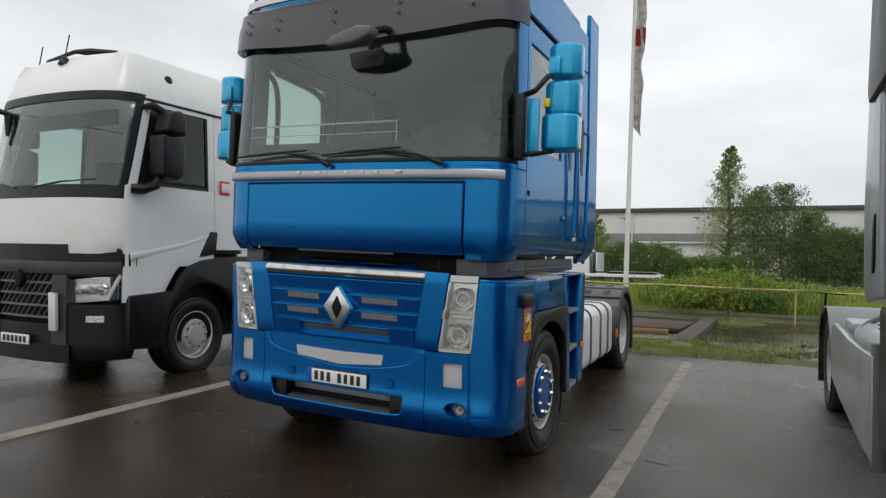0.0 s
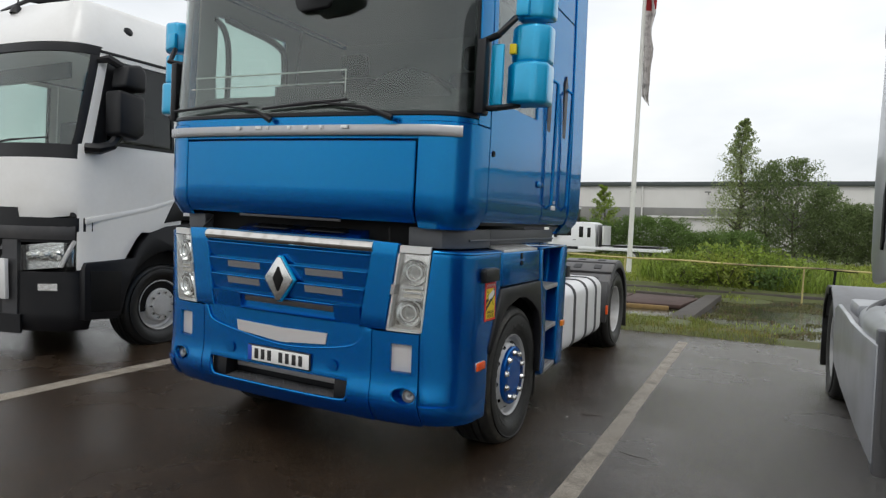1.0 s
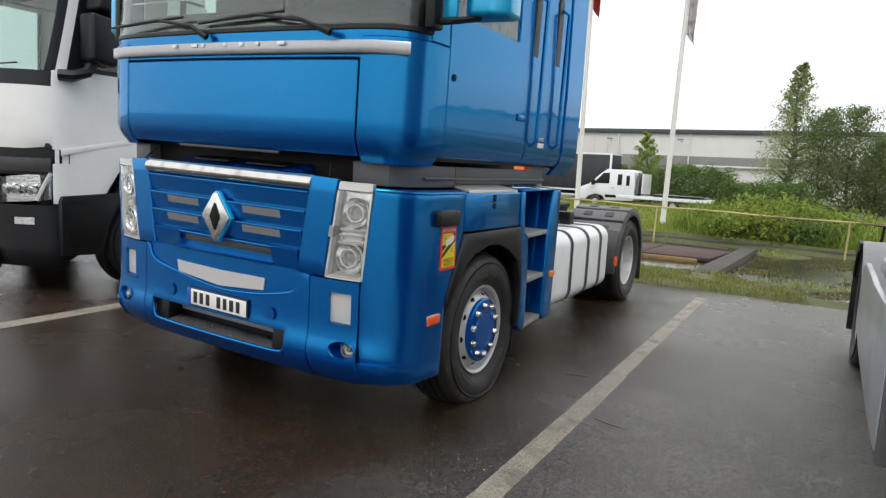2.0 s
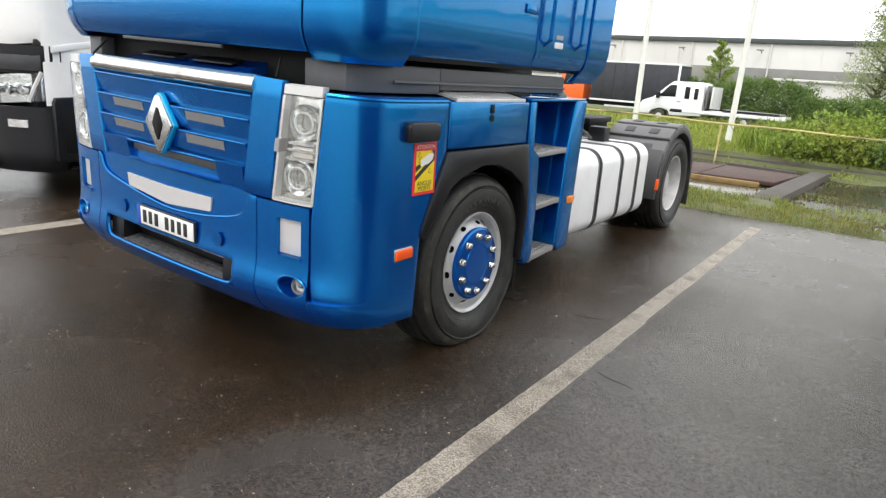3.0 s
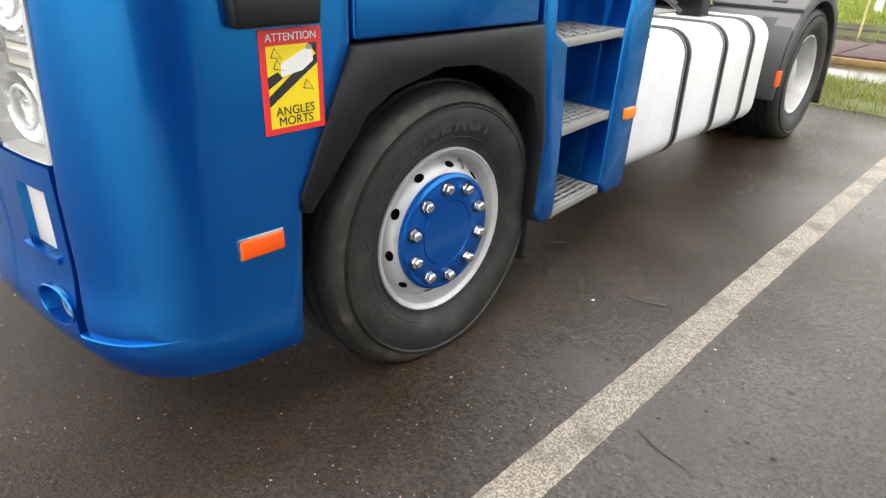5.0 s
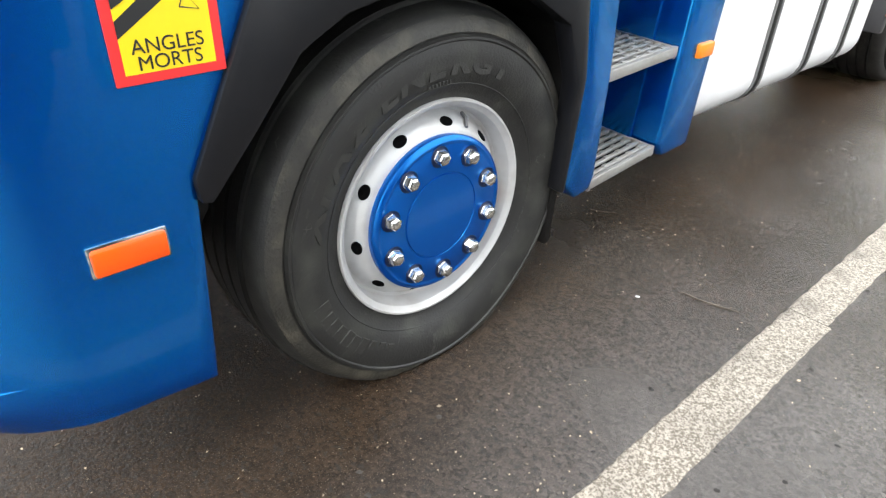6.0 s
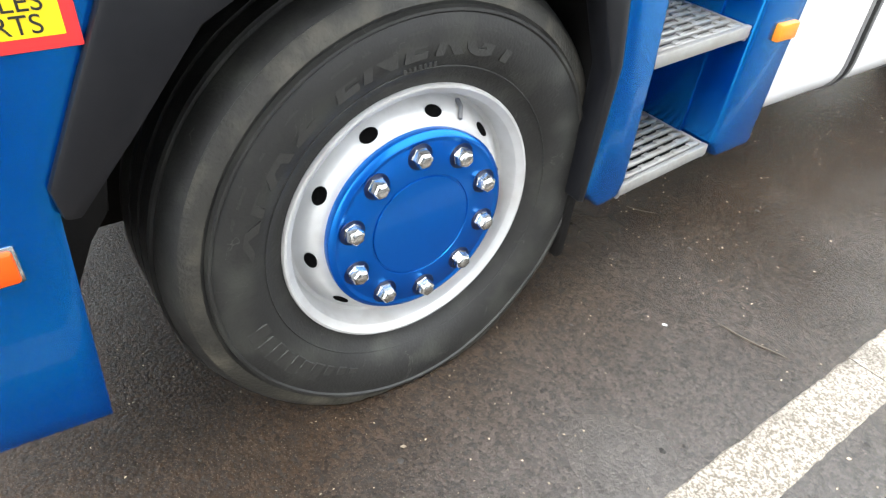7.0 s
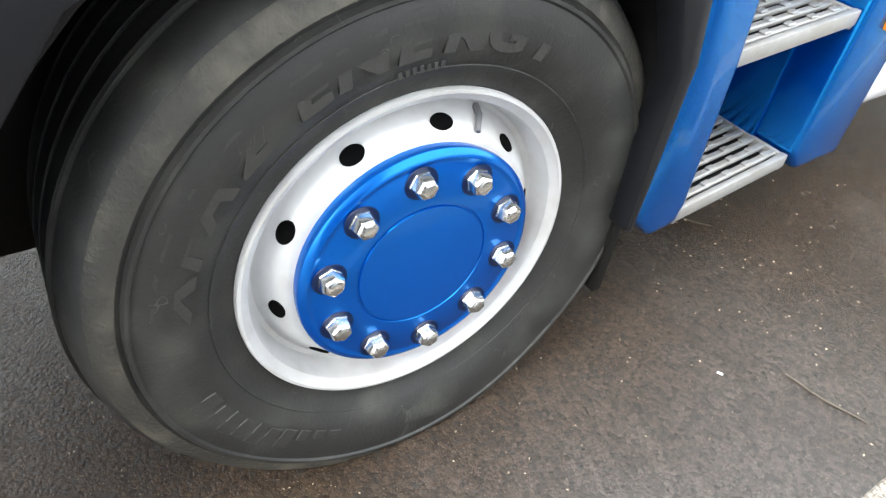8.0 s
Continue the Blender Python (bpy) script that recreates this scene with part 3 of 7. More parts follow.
for s in (-1, 1):
    def side(y0, y1):
        return sorted((s * CAB.y(y0), s * CAB.y(y1)))
    a, b = side(0.298, 0.46)
    cab_panel("corner_post", a, b, 2.17, 3.3)
    a, b = side(0.468, 1.56)
    door = cab_panel("door", a, b, 1.58, 3.26, hole=side_hole, us=[s * CAB.y(v) for v in (0.54, 0.95, 1.22, 1.36)], zs=(1.61, 1.66, 2.36, 3.10), label="blue cab door with a side window")
    a, b = side(0.52, 1.40)
    part("side_window", sheet(CAB, [a, b], [2.33, 3.13], lambda u, z: cab_inset(u, z) + 0.012, 0.006), SIDE_GLASS, truck, "dark side window")
    part("window_frame", join(tube(smooth_line([(s * 1.185, 1.34, 2.36), (s * 1.178, 1.345, 2.9), (s * 1.172, 1.30, 3.05), (s * 1.165, 0.62, 3.09)], 2), 0.03, 6), tube(smooth_line([(s * 1.185, 0.66, 2.34), (s * 1.178, 0.67, 2.85), (s * 1.172, 0.60, 3.02), (s * 1.17, 0.5, 3.06)], 2), 0.024, 6)), BLACK, truck, "black rubber window frame")
    part("seat_belt", prism([(1.34, 2.3), (1.38, 2.3), (1.46, 3.2), (1.42, 3.2)], "x", s * 1.08, s * 1.084, 0.0), DASH, truck)
    a, b = side(1.568, 2.27)
    cab_panel("side_panel", a, b, 1.58, 3.3, zs=(1.61, 1.66))
    a, b = side(0.34, 2.27)
    cab_panel("roof_side", a, b, 3.306, 3.66)
    a, b = side(2.278, 2.62)
    cab_panel("side_fairing", a, b, 1.50, 3.88, out=0.012, label="blue side fairing behind the cab", thick=0.04)
    for y in (1.63, 2.05):
        x = s * 1.246
        part("rail_recess", soften(prism([(y - 0.045, 1.68), (y, 1.63), (y + 0.045, 1.68), (y + 0.045, 2.75), (y, 2.83), (y - 0.045, 2.75)], "x", x, x - s * 0.012, 0.0), 0.003, 1), BLACK, truck)
        part("grab_rail", tube([(x - s * 0.01, y + 0.03, 1.70), (x + s * 0.045, y + 0.03, 1.74), (x + s * 0.045, y + 0.03, 2.68), (x - s * 0.01, y + 0.03, 2.72)], 0.014), BLUE, truck, "blue grab rail in a dark recess")
part("door_lock", disc((1.2495, 0.525, 2.02), "x", 0.020, 0.006, 14), DARK, truck, "dark door lock")
part("door_handle", prism([(1.40, 1.86), (1.53, 1.86), (1.53, 1.90), (1.40, 1.91)], "x", 1.249, 1.262, 0.006), BLUE, truck, "blue flush door handle")
part("model_badge", box(1.2505, 1.254, 1.79, 1.90, 1.70, 1.735, 0.001), PLATE_WHITE, truck, "pale side badge")
part("model_badge", box(1.2505, 1.254, 1.80, 1.89, 1.75, 1.775, 0.001), MESH_GREY, truck)

# Roof, sun visor
roof_plan = Plan([(0, 0.10), (0.6, 0.12), (0.95, 0.16), (1.12, 0.24), (1.19, 0.36), (1.2, 0.6), (1.2, 2.3)])
roof = sheet(roof_plan, [-roof_plan.y(2.25), 0, roof_plan.y(2.25)], [3.24, 3.5, 3.75, 3.86], lambda u, z: 0.03 + 0.5 * max(0, z - 3.45) ** 1.5 + 0.5 * max(0, z - 3.75), 0.03, fine=0.1)
part("roof_front", roof, BLUE, truck)
part("roof", box(-1.14, 1.14, 0.35, 2.25, 3.70, 3.83, 0.06, 4), BLUE, truck)
visor = sheet(CAB, [-CAB.y(0.33), -CAB.x(1.0), -0.3, 0.3, CAB.x(1.0), CAB.y(0.33)], [3.09, 3.13, 3.44, 3.47], lambda u, z: cab_inset(u, z) - 0.06 + 0.08 * max(0, z - 3.2) + 0.03 * (z > 3.45), 0.012, fine=0.08)
for v in visor.verts:
    v.co.z += 0.06 * min(1, abs(v.co.x) / 1.1) ** 2 * (v.co.z < 3.3)
part("sun_visor", visor, VISOR, truck, "dark sun visor above the windscreen")
part("roof_trim", sheet(roof_plan, [-roof_plan.y(0.4), 0, roof_plan.y(0.4)], [3.475, 3.53], lambda u, z: -0.06, 0.03), WHITE, truck, "white trim strip above the visor")
for x in (-1.03, -0.72, -0.18, 0.38, 0.95):
    for z in (3.27, 3.35):
        part("visor_screw", disc((x, CAB.point(CAB.x(x))[1] - 0.006 + 0.175 * (z - 3.2), z), "y", 0.013, -0.01, 10), GREY, truck)

# Chrome strip with the worn letters of the maker left as plain bars
part("chrome_strip", sheet(CAB, [CAB.x(-1.13), 0, CAB.x(1.19)], [2.078, 2.083, 2.138, 2.143], lambda u, z: -0.022 - 0.003 * (2.08 < z < 2.141), 0.02, fine=0.2), DULL, truck, "dull chrome strip under the windscreen")
for i, (x, w) in enumerate(((-0.42, 0.035), (-0.25, 0.05), (-0.16, 0.02), (0.02, 0.025), (0.15, 0.03), (0.28, 0.02), (0.44, 0.05))):
    part("letter_bar", box(x, x + w, 0.0, 0.006, 2.118, 2.138, 0.001), PLATE_WHITE, truck)

# Wipers
for x0, x1, arm in ((-1.03, -0.33, -0.13), (-0.20, 0.48, 0.80)):
    blade = part("wiper", tube([(x0, 0.012, 2.255), ((x0 + x1) / 2, -0.003, 2.275), (x1, 0.005, 2.295)], [0.008, 0.012, 0.008]), BLACK, truck, "black wiper")
    part("wiper_arm", tube([((x0 + 2 * x1) / 3, -0.008, 2.285), ((arm + x1) / 2, -0.02, 2.235), (arm, 0.01, 2.175)], [0.008, 0.011, 0.02]), BLACK, truck)

# Mirrors: two light blue housings on black brackets each side
def mirror_housing(x0, x1, y0, y1, z0, z1):
    return prism([(x0, y0 + 0.06), (x0 + 0.05, y0), (x1 - 0.07, y0), (x1, y0 + 0.06), (x1, y1), (x0, y1)], "z", z0, z1, 0.025, 3)


MIRROR_SHIFT = -0.03


def shifted(make):
    def made():
        bm = make()
        for v in bm.verts:
            v.co.x += MIRROR_SHIFT
        return bm
    return made


both("upper_mirror", shifted(lambda: mirror_housing(1.43, 1.655, 0.36, 0.52, 2.80, 3.03)), BLUE_MIRROR, truck, "light blue mirror housing")
both("upper_mirror_face", shifted(lambda: box(1.45, 1.53, 0.33, 0.37, 2.81, 2.93, 0.012)), BLUE_MIRROR, truck)
both("lower_mirror", shifted(lambda: mirror_housing(1.41, 1.645, 0.36, 0.53, 2.545, 2.775)), BLUE_MIRROR, truck, "light blue mirror housing")
both("lower_mirror", shifted(lambda: mirror_housing(1.40, 1.65, 0.335, 0.53, 2.30, 2.55)), BLUE_MIRROR, truck, "light blue mirror housing")
both("mirror_back", shifted(lambda: box(1.42, 1.63, 0.525, 0.54, 2.32, 2.76, 0.01)), BLACK, truck)
both("mirror_back", shifted(lambda: box(1.45, 1.64, 0.515, 0.53, 2.82, 3.01, 0.01)), BLACK, truck)
both("mirror_bracket", lambda: join(tube([(1.25, 0.28, 2.66), (1.36, 0.24, 2.68), (1.42, 0.34, 2.80)], 0.02), tube([(1.24, 0.26, 2.26), (1.36, 0.26, 2.26), (1.45, 0.4, 2.30)], 0.018), box(1.24, 1.30, 0.20, 0.30, 2.22, 2.66, 0.015)), BLACK, truck, "black mirror bracket")
both("mirror_post", lambda: box(1.305, 1.385, 0.27, 0.30, 2.28, 2.64, 0.012), BLUE_MIRROR, truck)
part("mirror_tag", box(1.395, 1.435, 0.33, 0.36, 2.59, 2.65, 0.004), YELLOW, truck, "yellow tag on the mirror arm")
part("front_mirror", prism([(-0.05, 3.0), (0.02, 3.05), (0.22, 3.105), (0.34, 3.09), (0.33, 3.03), (0.20, 2.985), (0.0, 2.975)], "y", -0.22, -0.10, 0.02, 3), GREY, truck, "grey kerb mirror under the visor")
part("mirror_arm", tube([(0.32, 0.08, 3.14), (0.33, -0.03, 3.12), (0.29, -0.14, 3.07)], 0.028), BLACK, truck)
part("camera_box", prism([(-0.02, 3.01), (0.27, 3.025), (0.285, 2.915), (0.26, 2.885), (0.05, 2.87), (0.01, 2.90)], "y", 0.052, 0.088, 0.014, 3), BLACK, truck, "black mirror on the windscreen")
part("mirror_arm", tube([(0.16, 0.07, 3.02), (0.19, 0.06, 3.12)], 0.022), BLACK, truck)

# Inside the cab
for s in (-1, 1):
    a, b = sorted((s * CAB.y(0.36), s * CAB.y(2.24)))
    part("cab_lining", sheet(CAB, sorted([a, b] + [s * CAB.y(v) for v in (0.54, 0.95, 1.22, 1.36)]), [1.66, 2.36, 3.10, 3.3], lambda u, z: cab_inset(u, z) + 0.035, 0.015, side_hole), TRIM, truck, "grey lining of the cab")
part("cab_floor", box(-1.18, 1.18, 0.2, 2.25, 1.60, 1.66, 0.01), DASH, truck)
part("cab_back", box(-1.18, 1.18, 2.22, 2.27, 1.62, 3.7, 0.01), TRIM, truck)
part("headlining", box(-1.12, 1.12, 0.3, 2.22, 3.27, 3.31, 0.01), TRIM, truck)
part("dashboard", prism([(0.17, 1.7), (0.15, 2.27), (0.42, 2.42), (0.62, 2.40), (0.66, 2.05), (0.5, 1.7)], "x", -1.13, 1.13, 0.03, 3), DASH, truck, "grey dashboard behind the windscreen")
part("instrument_hood", prism([(0.26, 2.26), (0.40, 2.42), (0.54, 2.52), (0.72, 2.55), (0.88, 2.50), (1.02, 2.38), (1.12, 2.26)], "y", 0.30, 0.60, 0.02, 3), BLACK, truck, "dark instrument hood on the dashboard")
part("steering_wheel", (lambda bm: (bmesh.ops.rotate(bm, verts=bm.verts, cent=(0.62, 0.75, 2.42), matrix=Matrix.Rotation(radians(-60), 3, "X")), bm)[1])(ring((0.62, 0.75, 2.42), "y", 0.23, 0.02, 36)), BLACK, truck)
part("steering_column", tube([(0.62, 0.78, 2.42), (0.62, 0.5, 2.2)], [0.09, 0.05], 12), BLACK, truck)
for x in (-0.62, 0.62):
    part("seat", join(box(x - 0.26, x + 0.26, 1.15, 1.65, 2.0, 2.18, 0.06, 3), box(x - 0.25, x + 0.25, 1.55, 1.72, 2.15, 2.80, 0.06, 3), box(x - 0.14, x + 0.14, 1.58, 1.70, 2.82, 3.02, 0.05, 3)), DASH, truck)
part("document_tray", join(box(-0.98, 0.36, 0.15, 0.157, 2.508, 2.519, 0.002), box(-1.02, 0.35, 0.15, 0.157, 2.432, 2.438, 0.002), box(0.35, 0.356, 0.15, 0.157, 2.37, 2.52, 0.002)), PAPER, truck, "pale document holder behind the windscreen")
part("document_case", box(-0.24, 0.31, 0.165, 0.19, 2.30, 2.43, 0.006), BLACK, truck, "black case behind the windscreen")


# Lower front: bumper, grille, lamps
def low_inset(u, z):
    """The bumper's lower lip comes forward, and its foot turns under."""
    n = LOW.normal(u)
    front = max(0.0, -n[1]) ** 2
    lip = 0.022 * front * math.exp(-((z - 0.48) / 0.09) ** 2)
    foot = 0.062 * max(0.0, -n[1]) ** 0.7 * ((0.44 - z) / 0.12) ** 1.6 if z < 0.44 else 0.0
    return foot - lip


def low_panel(name, u0, u1, z0, z1, mat=BLUE, label="", thick=0.025, hole=lambda u, z: False, out=0.0, fine=0.06, us=(), zs=(), parent=truck, ease=0.005):
    bm = sheet(LOW, sorted({u0, u1, *us}), sorted({z0, z1, *zs}), lambda u, z: low_inset(u, z) - out, thick, hole, fine)
    return part(name, soften(bm, ease, 1, 60), mat, parent, label)


X = LOW.x


def slot(u, z):
    return -X(0.62) < u < X(0.54) and 0.42 < z < 0.555


# The bumper stands proud of the grille apron, which dips into it with round corners
SEAM = smooth_line([(-0.690, 0.900), (-0.672, 0.893), (-0.665, 0.865), (-0.640, 0.815), (-0.565, 0.786), (-0.30, 0.744), (0.0, 0.706), (0.30, 0.727), (0.535, 0.768), (0.612, 0.803), (0.640, 0.862), (0.648, 0.893), (0.668, 0.900)], 2)


def bumper_sheet():
    side = [X(x) for x, z in SEAM]
    bm = sheet(LOW, sorted({-X(0.70), X(0.70), -X(0.62), X(0.54), *side}), [0.318, 0.345, 0.375, 0.42, 0.555, 0.70, 0.90], low_inset, 0.028, slot, 0.035)
    for v in bm.verts:
        if v.co.z > 0.701:
            top = float(np.interp(v.co.x, [x for x, z in SEAM], [z for x, z in SEAM]))
            v.co.z = 0.70 + (v.co.z - 0.70) * (top - 0.70) / 0.20
    return soften(bm, 0.006, 2, 60)


part("bumper", bumper_sheet(), BLUE, truck, "blue front bumper")
part("grille_apron", sheet(LOW, [-X(0.69), 0, X(0.67)], [0.69, 0.908], lambda u, z: 0.014, 0.02, fine=0.08), BLUE, truck, "blue apron below the grille")
part("bumper_ridge", tube([(x, LOW.point(X(x))[1] + 0.007, z - 0.004) for x, z in SEAM], 0.0085, 8), BLUE, truck)
slot_edge = smooth_line([(-0.622, 0.530), (-0.618, 0.470), (-0.600, 0.432), (-0.55, 0.421), (-0.2, 0.418), (0.2, 0.418), (0.48, 0.421), (0.525, 0.434), (0.540, 0.470), (0.543, 0.530)], 2)
part("slot_lip", tube([(x, LOW.point(X(x))[1] - 0.004, z) for x, z in slot_edge], 0.011, 8), BLUE, truck, "rounded blue lip of the air slot")
part("bumper_slot", box(-0.64, 0.58, 0.15, 0.20, 0.39, 0.57, 0.01), BLACK, truck, "dark air slot in the bumper")
for a, b in ((-0.625, -0.50), (0.42, 0.545)):
    part("slot_end", prism([(0.035, 0.425), (0.15, 0.43), (0.15, 0.555), (0.045, 0.555)], "x", a, b, 0.004), BLACK, truck, "black mesh end of the air slot")
step = part("bumper_step", prism([(0.026, 0.424), (0.14, 0.440), (0.14, 0.40), (0.032, 0.40)], "x", -0.50, 0.42, 0.003), TREAD_GREY, truck, "grey worn tread plate in the bumper slot")
for k in range(15):
    for row, y in enumerate((0.046, 0.078, 0.110)):
        x = -0.465 + 0.060 * k + 0.030 * (row % 2)
        if x < 0.40:
            z = 0.424 + 0.1404 * (y - 0.026)
            part("tread_stud", lathe([(0.0, 0.011), (0.0035, 0.009), (0.0035, 0.005), (0.0005, 0.0)], "z", 8, (x, y, z)), TREAD_GREY, step)
part("slot_bar", box(-0.48, 0.41, 0.125, 0.138, 0.482, 0.528, 0.006), MESH_GREY, truck, "pale bar inside the bumper slot")
for s in (-1, 1):
    ua, ub = sorted((s * X(0.706), s * X(1.008)))
    fog_u, mid_u = s * X(0.952), s * X(0.928)
    ring_u = [mid_u + 0.074 * math.cos(a) for a in np.linspace(0, math.pi, 17)]
    ring_z = [0.520 + 0.047 * math.cos(a) for a in np.linspace(0, math.pi, 13)]
    low_panel("bumper_corner", ua, ub, 0.452, 0.895, hole=lambda u, z: math.hypot((u - mid_u) / 0.074, (z - 0.520) / 0.047) < 1 or (X(0.832) < s * u < X(0.968) and 0.660 < z < 0.829), us=ring_u + [s * X(0.832), s * X(0.968)], zs=ring_z + [0.660, 0.829], fine=0.05, label="blue lamp panel of the bumper", ease=0.0)
    lip = wrap(LOW, X(0.706), lambda r: X(1.034 - 0.024 * r), 0.322, 0.456, low_inset, 0.025, 10, 7, 0.004)
    part("corner_lip", lip if s > 0 else mirrored(lip), BLUE, truck, "blue turned-under bumper lip")
    blank = wrap(LOW, X(0.826), X(0.974), 0.652, 0.836, low_inset, 0.01, 4, 4, 0.002, -0.021)
    blank = part("lamp_blank", blank if s > 0 else mirrored(blank), MESH_WHITE, truck, "pale mesh square in the bumper")
    ledge = wrap(LOW, X(0.812), X(0.972), 0.642, 0.660, low_inset, 0.035, 4, 2, 0.003, 0.012)
    part("blank_ledge", ledge if s > 0 else mirrored(ledge), BLUE, blank)
    def turned(bm, u, deep, tilt=0.0, wide=1.0):
        p, n = LOW.point(u), LOW.normal(u)
        turn = Matrix.Translation((p[0] - n[0] * deep, p[1] - n[1] * deep, 0.520)) @ Matrix.Rotation(math.atan2(n[1], n[0]), 4, "Z") @ Matrix.Rotation(radians(tilt), 4, "Y") @ Matrix.Diagonal((1, wide, 1, 1))
        bmesh.ops.transform(bm, matrix=turn, verts=bm.verts)
        return bm
    # An oval scoop with the lamp set deep in it
    fog = part("fog_lamp", turned(lathe([(0.000, 0.0535), (0.003, 0.051), (0.000, 0.0475), (-0.020, 0.045), (-0.050, 0.040), (-0.075, 0.030), (-0.078, 0.0)], "x", 32), mid_u, -0.018, 0.0, 1.56), BLUE, truck, "round fog lamp deep in a blue scoop")
    part("fog_rim", turned(ring((0, 0, 0), "x", 0.036, 0.0045), fog_u, 0.008, -6), GREY, fog)
    part("fog_reflector", turned(lathe([(-0.002, 0.034), (-0.016, 0.026), (-0.026, 0.0)], "x", 24), fog_u, 0.008, -6), DULL, fog)
    part("fog_bulb", turned(lathe([(-0.020, 0.012), (-0.008, 0.011), (-0.004, 0.0)], "x", 14), fog_u, 0.008, -6), GREY, fog)
    part("fog_lens", turned(lathe([(0.000, 0.034), (0.006, 0.025), (0.009, 0.0)], "x", 24), fog_u, 0.008, -6), LENS, fog)
    p = LOW.point(s * X(0.43))
    part("tow_cover", disc((s * 0.43, p[1] - 0.012, 0.635), "y", 0.036, -0.0015, 24), BLUE, truck, "round blue tow eye cover")

# Corner panel that turns from the front to the wheel arch, with a tucked-in foot
def low_inset_flat(u, z):
    return 0.0


def corner_foot():
    """The lower lip of the rounded corner, proud at the front and dying out towards the wheel."""
    proud = lambda u: 0.011 * max(0.0, min(1.0, (LOW.y(0.24) - u) / 0.16)) - 0.006 * max(0.0, min(1.0, (u - LOW.y(0.30)) / 0.1))
    return wrap(LOW, lambda r: X(1.038 - 0.020 * r), LOW.y(0.42), lambda s: 0.343 - 0.014 * s, 0.470, lambda u, z: low_inset(u, z) - proud(u), 0.03, 16, 8, 0.006)


def corner_panel():
    def rear(r):
        z = 0.33 + (1.395 - 0.33) * r
        return LOW.y(float(np.interp(z, [0.30, 0.757, 1.145, 1.40], [0.548, 0.578, 0.755, 0.757])))
    return wrap(LOW, lambda r: X(float(np.interp(r, [0, 0.12, 0.40, 0.535, 1.0], [1.036, 1.016, 1.013, 1.029, 1.074]))), rear, lambda s: float(np.interp(s, [0, 0.30, 0.46, 1], [0.462, 0.462, 0.340, 0.328])), lambda s: 1.402 - 0.010 * min(1, s * 2.5), low_inset, 0.03, 26, 44, 0.006)


both("corner_panel", corner_panel, BLUE, truck, "blue rounded bumper corner")
both("corner_foot", corner_foot, BLUE, truck, "blue lower lip of the bumper corner")
both("corner_backing", lambda: sheet(LOW, [X(0.98), X(1.16)], [0.42, 0.90], lambda u, z: 0.03, 0.01), BLUE, truck)
both("corner_ledge", lambda: wrap(LOW, X(1.10), LOW.y(0.755), 1.375, 1.40, lambda u, z: 0.02, 0.28, 18, 3, 0.004), BLUE, truck)

both("corner_rim", lambda: tube([(*(LOW.point(u) - 0.010 * LOW.normal(u)), 1.392 - 0.006 * min(1, k / 9)) for k, u in enumerate(np.linspace(X(1.08), LOW.y(0.75), 24))], 0.0125, 8), BLUE, truck, "rounded top rim of the corner")

# Grille
part("grille_back", sheet(LOW, [-X(0.70), 0, X(0.70)], [0.88, 1.38], lambda u, z: 0.035, 0.02, fine=0.1), BLUE, truck)
GRILLE = lambda z: float(np.interp(z, [0.90, 1.36], [0.60, 0.685]))
for z0, z1 in ((1.258, 1.352), (1.148, 1.243), (1.038, 1.133), (0.905, 1.022)):
    def make(z0=z0, z1=z1):
        half = GRILLE((z0 + z1) / 2)
        return sheet(LOW, sorted([-X(half), -X(0.36), 0, X(0.42), X(half)]), sorted({z0, z0 + 0.012, 0.930 if z0 < 0.95 else z0 + 0.03, z1 - 0.012, z1}), lambda u, z: 0.018 - 0.20 * (z - z0), 0.03, (lambda u, z: z0 < 0.95 and -X(0.36) < u < X(0.42) and 0.930 < z), fine=0.12)
    part("grille_bar", make(), BLUE, truck)
    half = GRILLE(z1)
    edge = [(x, LOW.point(X(x))[1] + 0.004, z1 - 0.006) for x in np.linspace(-half + 0.01, half - 0.01, 15)]
    part("slat_edge", tube(edge, 0.0075, 8), BLUE, truck)
both("grille_post", lambda: wrap(LOW, lambda r: X(0.61 + 0.085 * r), lambda r: X(0.787 + 0.082 * r), 0.905, lambda s: 1.44 - 0.006 * s, low_inset_flat, 0.03, 5, 8, 0.006), BLUE, truck, "blue post beside the headlamp")
for z in (1.205, 1.095):
    both("grille_mesh", lambda z=z: sheet(LOW, [X(0.19), X(0.48)], [z - 0.018, z + 0.026], lambda u, zz: 0.0155 - 0.20 * (zz - z + 0.057), 0.006), MESH_DIM, truck, "pale mesh opening in the grille")
part("grille_slot", box(-0.37, 0.43, 0.055, 0.075, 0.92, 1.03, 0.004), BLACK, truck, "dark recessed slot below the badge")
part("slot_mesh", box(-0.34, 0.40, 0.040, 0.052, 0.966, 1.002, 0.003), DIM_BAR, truck, "dim mesh bar in the slot")
part("slot_shelf", prism([(0.004, 0.922), (0.062, 0.932), (0.062, 0.920), (0.012, 0.912)], "x", -0.36, 0.42, 0.003), BLUE, truck)


def intake():
    bm = sheet(LOW, list(np.linspace(-X(0.39), X(0.37), 15)), [0.762, 0.830], lambda u, z: 0.006, 0.010)
    for v in bm.verts:
        if v.co.z < 0.79:
            v.co.z -= 0.035 * (1 - abs(v.co.x) / 0.42)
            v.co.x *= 0.97
        else:
            v.co.z -= 0.008 * (1 - abs(v.co.x) / 0.42)
    return bm


